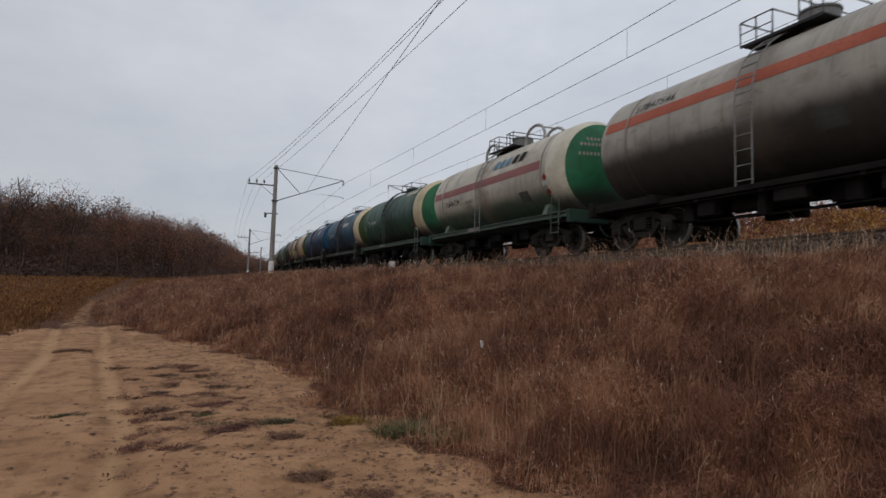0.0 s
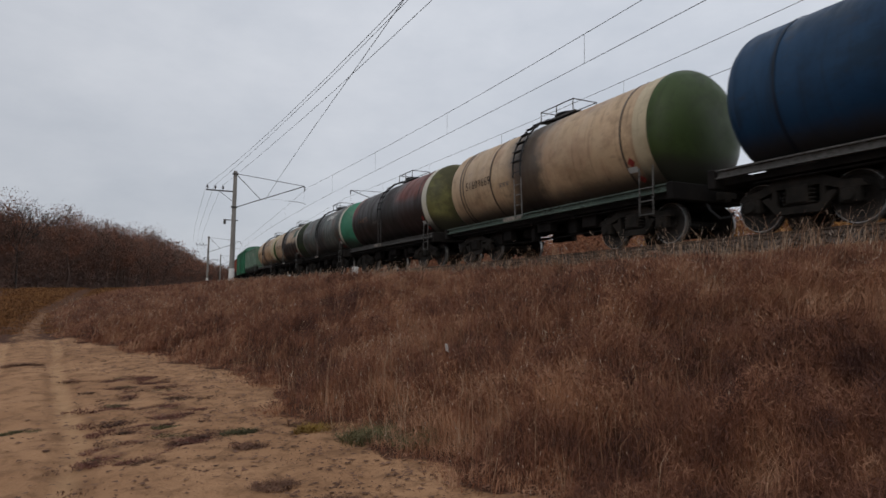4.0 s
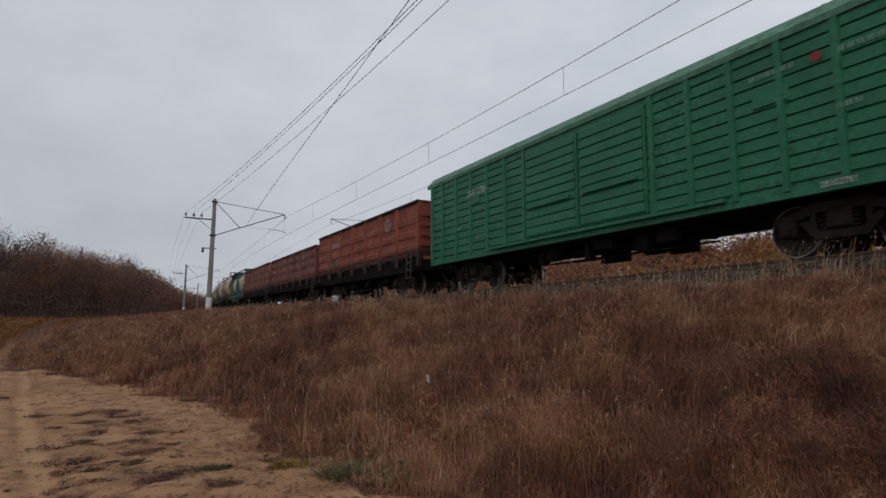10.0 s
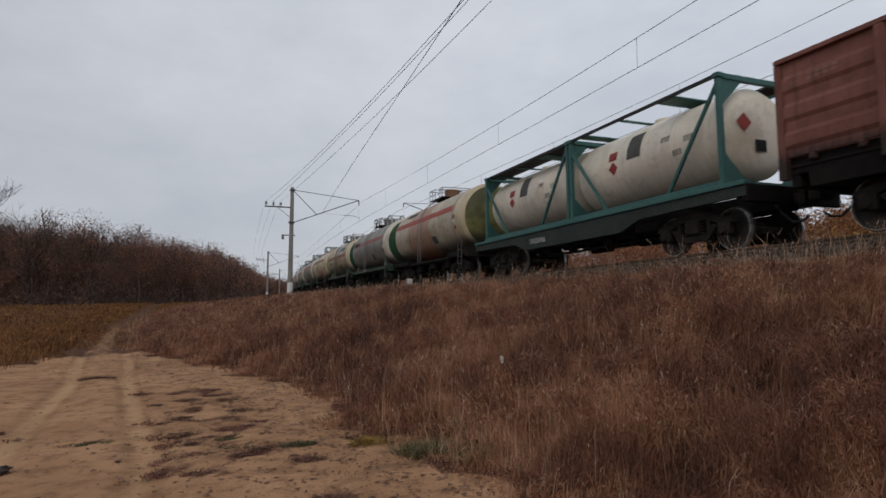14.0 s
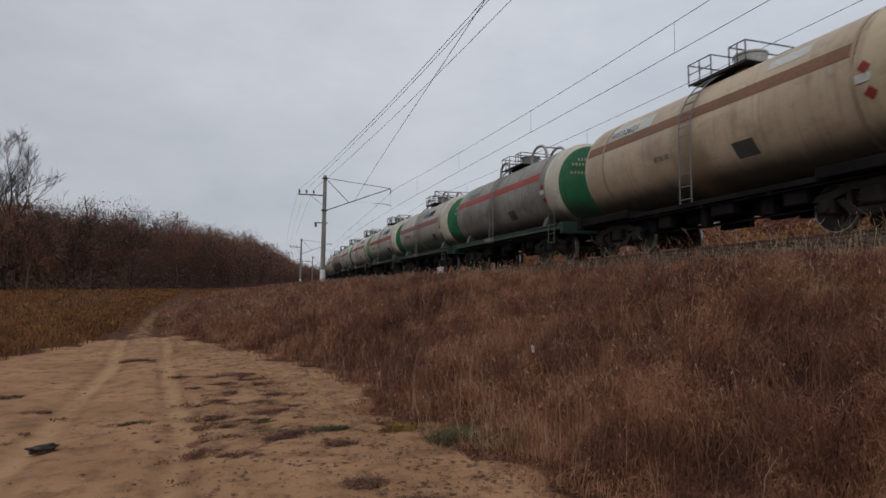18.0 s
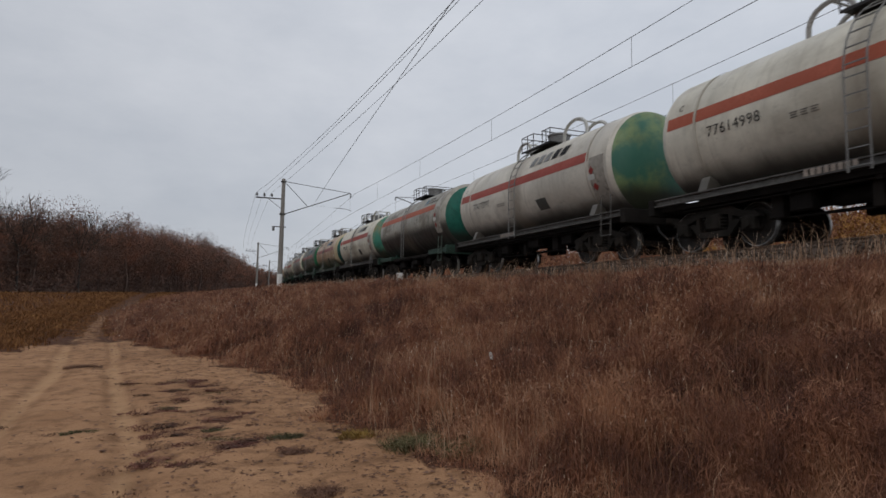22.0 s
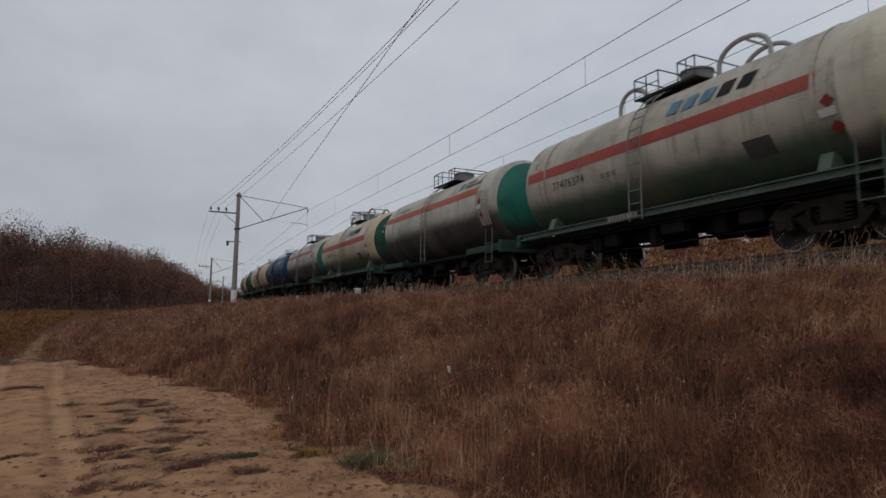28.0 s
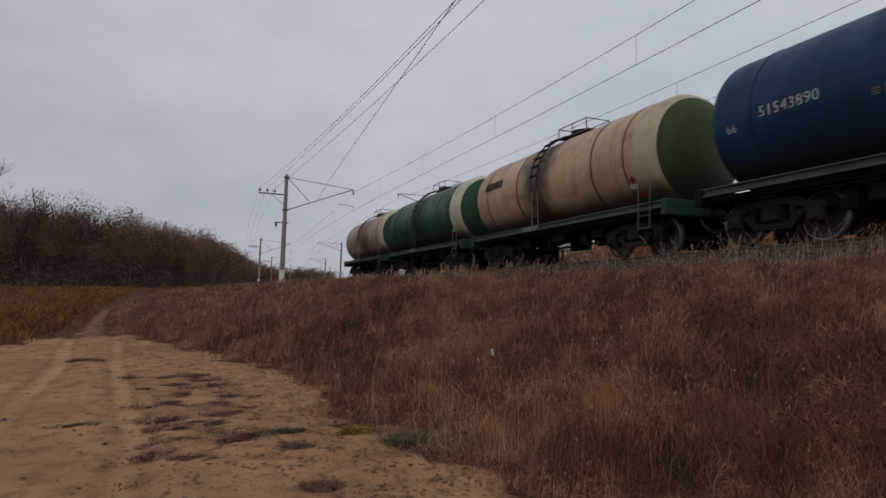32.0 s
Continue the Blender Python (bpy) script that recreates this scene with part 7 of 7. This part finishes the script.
def tank_container(dy):
    """Stands on the flat wagon, dy along it."""
    e = tagged(new("tank_container"), "white tank container in a teal steel frame", "tank container", "tank containers")
    z0, z1, X, h = 1.385, 3.97, 1.22, 3.02
    rt, zt = 1.10, 2.72
    body = [(-2.99, 0.0), (-2.98, 0.35), (-2.95, 0.75), (-2.88, 0.96), (-2.72, rt), (2.72, rt), (2.88, 0.96), (2.95, 0.75), (2.98, 0.35), (2.99, 0.0)]
    obj("tank_shell", cached("cont_tank", lambda: smooth_by_angle(Shape().lathe([(a, r) for a, r in body], "y", (0, 0, zt), 48).mesh("tank_shell"))), "tank_white", e)
    for x in (-X, X):
        for y in (-h + 0.07, h - 0.07):
            obj("corner_post", cached("cpost", lambda: Shape().box(-0.06, 0.06, -0.06, 0.06, z0 + 0.12, z1 - 0.12, 0.01).mesh("corner_post")), "teal_frame", e).location = (x, y, 0)
            for z in (z0, z1 - 0.12):
                obj("corner_casting", cached("ccast", lambda: Shape().box(-0.09, 0.09, -0.09, 0.09, 0, 0.12, 0.015).mesh("corner_casting")), "teal_frame", e).location = (x, y, z)
        obj("bottom_rail", cached("cbot", lambda: Shape().box(-0.06, 0.06, -h + 0.16, h - 0.16, z0 + 0.01, z0 + 0.13).mesh("bottom_rail")), "teal_frame", e).location = (x, 0, 0)
        obj("top_rail", cached("ctop", lambda: Shape().box(-0.04, 0.04, -h + 0.16, h - 0.16, z1 - 0.08, z1 - 0.01).mesh("top_rail")), "iron_black" if x < 0 else "teal_frame", e).location = (x, 0, 0)
        for k in (-1, 1):
            obj("brace", Shape().tube([(x, k * (h - 0.12), z1 - 0.45 if k > 0 else z1 - 0.25), (x, k * 1.25, z0 + 0.12)], 0.052, 4).mesh("brace"), "teal_frame", e)
    for k in (-1, 1):
        obj("end_rail", cached(("cend", k), lambda: Shape().box(-X + 0.09, X - 0.09, k * (h - 0.07) - 0.06, k * (h - 0.07) + 0.06, z0 + 0.01, z0 + 0.14).mesh("end_rail")), "teal_frame", e)
        obj("end_rail", cached(("cend2", k), lambda: Shape().box(-X + 0.09, X - 0.09, k * (h - 0.07) - 0.06, k * (h - 0.07) + 0.06, z1 - 0.13, z1 - 0.01).mesh("end_rail")), "teal_frame", e)
        for sx in (-1, 1):
            for sz in (-1, 1):
                obj("corner_gusset", cached(("cgus", k, sx, sz), lambda: gusset_mesh(sx, sz, k * 2.96, X, z0, z1)), "teal_frame", e)
    walk_x = -1.12 if dy > 0 else 0.5
    obj("catwalk", Shape().box(walk_x, walk_x + 0.62, -2.8, 2.8, z1 - 0.06, z1 - 0.025).mesh("catwalk"), "iron_black", e)
    for y, w in ((-1.25, 0.3), (0.55, 0.07), (2.3, 0.2)):
        obj("top_plate", Shape().box(-X + 0.05, X - 0.05, y - w, y + w, z1 - 0.085, z1 - 0.055).mesh("top_plate"), "teal_frame", e)
    obj("manhole", smooth_by_angle(Shape().lathe([(zt + rt - 0.06, 0.28), (zt + rt + 0.08, 0.28), (zt + rt + 0.09, 0.0)], "z", (0, 0.1, 0), 20).mesh("manhole")), "tank_white", e)

    def bend(pts, y0, ang, r=rt + 0.008):
        return [(-math.cos(radians(ang) + p[1] / r) * r, y0 - p[0], zt + math.sin(radians(ang) + p[1] / r) * r) for p in pts]
    mark(e, "dark_patch", (bend([(u, 0.075 * i) for i in range(11) for u in (0, 0.55)], 0.45, 2), [(2 * i, 2 * i + 1, 2 * i + 3, 2 * i + 2) for i in range(10)]), "gap_patch")
    mark(e, "hazard_sign", (bend([(0, 0.2), (0.2, 0.4), (0.4, 0.2), (0.2, 0)], 1.25, -14), [(0, 1, 2, 3)]), "red_sign")
    mark(e, "hazard_label", (bend([(u, 0.085 * i) for i in range(4) for u in (0, 0.36)], 1.25, 8), [(2 * i, 2 * i + 1, 2 * i + 3, 2 * i + 2) for i in range(3)]), "red_sign")
    for y, a in ((-0.9, 8), (-1.7, 0), (-1.3, -14)):
        vf = glyph_blocks([[(0, 0.7, 1, 0.9), (0, 0.4, 0.8, 0.6), (0, 0.05, 0.9, 0.25)]] * 3, 0.08, 0.16, 0.0, 0.03)
        mark(e, "fine_print", (bend(vf[0], y, a), vf[1]), "gap_patch")
    if dy < 0:
        mark(e, "hazard_sign", ([(-0.55, -3.0, 3.12), (-0.33, -3.0, 2.9), (-0.55, -3.0, 2.68), (-0.77, -2.99, 2.9)][::-1], [(0, 1, 2, 3)]), "red_sign")
        mark(e, "dark_label", ([(-0.25, -3.0, 2.25), (0.1, -3.0, 2.25), (0.1, -3.0, 2.52), (-0.25, -3.0, 2.52)], [(0, 1, 2, 3)]), "black_paint")
    return e


CREAM, BEIGE, WHITE, GREY, DGREY = (0.50, 0.45, 0.37), (0.54, 0.375, 0.225), (0.52, 0.51, 0.47), (0.35, 0.325, 0.295), (0.14, 0.145, 0.15)
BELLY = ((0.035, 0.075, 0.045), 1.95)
TEX, FADED = ("blue_mark", "black_paint"), ("pipe_grey", "black_paint")
OILY = (0.022, 0.018, 0.016)
TRAIN = [
    dict(kind="frameless", shell=GREY, head="green", stripe="orange", number=("57847546", 33, 0.34), dirt=0.5, label="grey pressure tank wagon with orange stripe and dirty, darkened belly"),
    dict(shell=CREAM, head="green", band="white", band_width=0.6, stripe="pink", number=("76646124", 5, 0.46), tex=TEX, belly=BELLY, green_frame=1, label="cream pressure tank wagon with faded pink stripe and green end"),
    dict(kind="oil", shell=(0.028, 0.078, 0.053), head="green", band="cream", band_width=0.55, number=("51114494", 22, 0.42), road="62", ink="white_paint", bars=(-2.4, 9, 0.24, 36, "band_cream"), stain=((0.012, 0.025, 0.018), -0.4, 0.7, 0.8), green_frame=1, label="dark green oil tank wagon with cream end band"),
    dict(kind="oil", shell=(0.014, 0.062, 0.115), head="moss", band="cream", band_width=0.6, number=("51119493", 18, 0.42), ink="white_paint", bars=(-0.9, 8, 0.26, 12, "white_paint"), stain=((0.012, 0.02, 0.03), 0.2, 0.9, 0.75), sill="sill_grey", label="blue oil tank wagon with cream band and olive end"),
    dict(kind="oil", shell=(0.010, 0.045, 0.11), head="blue", number=None, bars=(-2.2, 3, 0.4, 18, "white_paint"), ink="white_paint", stain=((0.012, 0.016, 0.025), 0.3, 1.0, 0.8), sill="sill_grey", label="plain blue oil tank wagon with dark spill marks"),
    dict(kind="oil", shell=BEIGE, head="moss", band="cream", number=("51609669", 10, 0.42), straps=(4.2, 2.1), stain=((0.03, 0.022, 0.018), 0.2, 0.75, 0.85), rust=0.3, label="beige oil tank wagon with black spill stain at the hatch"),
    dict(kind="oil", shell=(0.15, 0.034, 0.022), head="olive", band="white", number=("51498233", 22, 0.36), ink="stripe_brown", stain=(OILY, 1.2, 2.7, 0.96), dirt=0.8, rust=0.5, belly=((0.02, 0.017, 0.015), 2.85), sill="sill_grey", label="rust-brown oil tank wagon soaked black with olive end"),
    dict(kind="oil", shell=(0.085, 0.104, 0.100), dirt=0.7, head="mint", band="white", band_width=0.32, number=None, flags=1, bars=(4.3, 9, 0.26, 8, "pipe_grey"), ink="white_paint", stain=((0.035, 0.035, 0.035), 0.4, 0.9, 0.8), sill="frame_dark", rust=0.4, label="dark grey oil tank wagon with white band and bright green end"),
    dict(kind="oil", shell=(0.56, 0.40, 0.25), head="oily", band="white", band_width=0.4, number=("57068934", 8, 0.44), straps=(1.4, 0.1, -2.6, -3.1), bars=(-0.9, 7, 0.28, 33, "faint_ink"), soak=((0.014, 0.012, 0.011), 0.8, 2.72), drips=34, green_patch=1, stain=(OILY, 0.6, 0.9, 0.95), sill="frame_dark", rust=0.25, label="beige oil tank wagon with broad black spill and white band"),
    dict(kind="oil", shell=(0.58, 0.385, 0.21), head="moss", band="cream", band_width=0.6, sill="sill_grey", rust=0.2, number=("59438457", 9, 0.46), road="66", straps=(1.45, -2.75), bars=(-0.75, 9, 0.26, 29, "stripe_brown"), bars2=(-0.8, 15, 0.17, 17), ink="brown_ink", stain=((0.07, 0.04, 0.03), 0.5, 0.6, 0.9), label="beige oil tank wagon with brown hatch stain"),
    "pale_gondola", "box", "gondola_a", "gondola_b", "gondola_c", "flat",
    dict(kind="frameless", shell=(0.50, 0.44, 0.33), belly=GRIME_SHADE, head="olive", band="cream", band_width=0.6, stripe="red", number=None, bars=(3.5, 8, 0.3, 36), stain=((0.30, 0.115, 0.06), 0.9, 1.6, 0.6), rust=0.2, dome="stripe_brown", label="cream and rusty orange pressure tank wagon with red stripe"),
    dict(shell=(0.21, 0.205, 0.185), head="deep", band="white", band_width=0.6, stripe="pink", number=None, bars=(4.3, 8, 0.28, 14), green_frame=1, label="dirty dark grey pressure tank wagon with faint stripe"),
    dict(shell=(0.44, 0.36, 0.25), head="dark", band="cream", band_width=0.75, stripe="brown", number=("55334189", -2, 0.40), tex=TEX, belly=BELLY, straps=(-3.0, 4.3), pipes="pipe_white", stain=((0.20, 0.125, 0.07), 0.5, 0.9, 0.6), dirt=0.75, label="dirty cream pressure tank wagon with brown stripe and dark green end"),
    dict(kind="frameless", shell=(0.54, 0.42, 0.29), belly=GRIME_SHADE, dirt=0.36, head="lime", band="cream", band_width=0.7, stripe="brown", number=("50532621", 34, 0.36), plate=1, dome="pipe_white", label="beige pressure tank wagon with red-brown stripe"),
    dict(shell=(0.25, 0.24, 0.22), head="green", band="white", band_width=0.5, stripe="red", number=("58245101", 33, 0.34), green_frame=1, label="grey pressure tank wagon with bright red stripe"),
    dict(shell=(0.43, 0.40, 0.36), head="green", band="white", band_width=0.6, stripe="pink", number=("76644404", 2, 0.42), tex=TEX, belly=BELLY, green_frame=1, label="grey-cream pressure tank wagon with faded pink stripe"),
    dict(shell=WHITE, head="green", band="white", band_width=0.75, stripe="red", number=("76679232", 4, 0.44), tex=TEX, belly=BELLY, green_frame=1, label="white pressure tank wagon with dark red stripe and green belly"),
    dict(shell=(0.60, 0.585, 0.53), dirt=0.3, head="lime", stripe="orange", number=("77614998", 6, 0.40), tex=FADED, sill="sill_grey", label="white pressure tank wagon with orange-red stripe and pale green end"),
    dict(shell=(0.59, 0.57, 0.53), dirt=0.3, head="lime", stripe="red", number=("77677797", 4, 0.44), tex=FADED, sill="sill_grey", pipes="pipe_white", label="white pressure tank wagon with red stripe and patchy green end"),
    dict(kind="frameless", shell=(0.36, 0.35, 0.32), dirt=0.85, head="teal", stripe="orange", number=("50512236", 33, 0.36), logo=1, green_frame=1, label="dark grey pressure tank wagon with orange stripe and teal end"),
    dict(shell=(0.61, 0.59, 0.52), dirt=0.3, head="mixed", stripe="red", number=("77573590", 4, 0.36), tex=FADED, sill="sill_grey", pipes="pipe_white", label="white pressure tank wagon with patchy teal and rust end"),
    dict(shell=(0.53, 0.385, 0.26), rust=0.5, dirt=0.6, head="sea", band="cream", band_width=0.5, stripe="pink", number=None, bars=(4.3, 8, 0.3, 30), tex=TEX, belly=BELLY, straps=(-3.0, 4.3), label="rust-streaked cream pressure tank wagon with patchy teal end"),
    dict(shell=(0.122, 0.135, 0.118), head="green", belly=((0.02, 0.04, 0.028), 1.75), stripe="pink", number=None, bars=(4.4, 8, 0.3, 31), tex=TEX, green_frame=1, label="dark grey pressure tank wagon with red stripe and green end"),
    dict(shell=(0.27, 0.26, 0.24), head="green", band="white", band_width=0.5, stripe="pink", number=None, bars=(4.4, 8, 0.3, 20), tex=TEX, green_frame=1, label="grey pressure tank wagon with white band and green end"),
    dict(shell=(0.45, 0.42, 0.37), head="green", band="white", band_width=0.5, stripe="red", number=("77476374", 3, 0.42), tex=TEX, belly=BELLY, green_frame=1, label="pale grey pressure tank wagon with red stripe and green belly"),
    dict(kind="frameless", shell=(0.44, 0.43, 0.39), head="teal", stripe="orange", number=("77916799", 34, 0.36), logo=1, green_frame=1, label="pale grey pressure tank wagon with orange stripe and teal end"),
    dict(shell=(0.53, 0.46, 0.35), head="dark", band="cream", band_width=0.7, stripe="red", number=("76682178", 1, 0.44), tex=TEX, belly=BELLY, green_frame=1, label="cream pressure tank wagon with dark red stripe and dark green end"),
    dict(kind="frameless", shell=(0.40, 0.385, 0.35), head="teal", stripe="pink", number=("77907996", 34, 0.36), logo=1, green_frame=1, label="grey pressure tank wagon with pale red stripe and teal end"),
    dict(kind="oil", shell=(0.008, 0.042, 0.115), head="blue", number=("51543890", 22, 0.31), road="66", ink="white_paint", bars=(-2.3, 3, 0.3, 16, "white_paint"), sill="sill_grey", label="dark blue oil tank wagon with white numbers"),
    dict(kind="oil", shell=(0.58, 0.385, 0.235), head="moss", band="cream", band_width=0.5, number=None, bars=(4.2, 7, 0.32, 8), straps=(1.7, -2.6), stain=((0.06, 0.03, 0.02), 0.6, 0.7, 0.9), rust=0.2, green_frame=1, label="beige oil tank wagon with dark brown hatch stain and green end"),
    dict(kind="oil", shell=(0.022, 0.075, 0.045), head="deep", band="white", band_width=0.6, number=None, ink="white_paint", stain=((0.012, 0.02, 0.016), 0.3, 0.6, 0.7), green_frame=1, label="dark green oil tank wagon with white end band"),
    dict(kind="oil", shell=(0.42, 0.31, 0.20), head="deep", band="cream", band_width=0.5, number=None, straps=(1.6,), stain=((0.10, 0.045, 0.03), -0.6, 1.0, 0.85), rust=0.35, green_frame=1, label="rust-stained beige oil tank wagon at the end of the train"),
]


def build_train():
    """Each wagon with the place of its middle along the track at the start."""
    out, s = [], 8.5 - BUFFER
    for spec in TRAIN:
        half = BUFFER
        if isinstance(spec, dict):
            things = [(tank_wagon(spec), 0.0)]
        elif spec == "box":
            half, things = 8.82, [(box_wagon(), 0.0)]
        elif spec == "flat":
            half, things = 7.0, [(flat_wagon(), 0.0), (tank_container(-3.05), -3.05), (tank_container(3.05), 3.05)]
        else:
            half = 6.96
            args = {"pale_gondola": ("pale_green", "pale green open wagon with white lettering", "62053721", False), "gondola_a": ("rust_body", "red-oxide open wagon with soot-black lower edge", "60473738", True, 3.58, 6.55),
                    "gondola_b": ("rust_body2", "faded red-oxide open wagon with soot-black lower edge", "60335981", True, 3.30, 6.23), "gondola_c": ("rust_body3", "bright red-oxide open wagon with dented sides", None, True, 3.34, 6.5)}[spec]
            things = [(open_wagon(*args), {"gondola_a": 0.17, "gondola_b": -0.15, "gondola_c": -0.28}.get(spec, 0.0))]
        s += half
        out += [(ob, s + dy) for ob, dy in things]
        s += half
    return out


def motions():
    """The train rolls along the line at a steady pace."""
    for ob, s0 in build_train():
        walk(ob, [(float(t), track_pose(s0 - SPEED * t)) for t in range(33)])


motions()
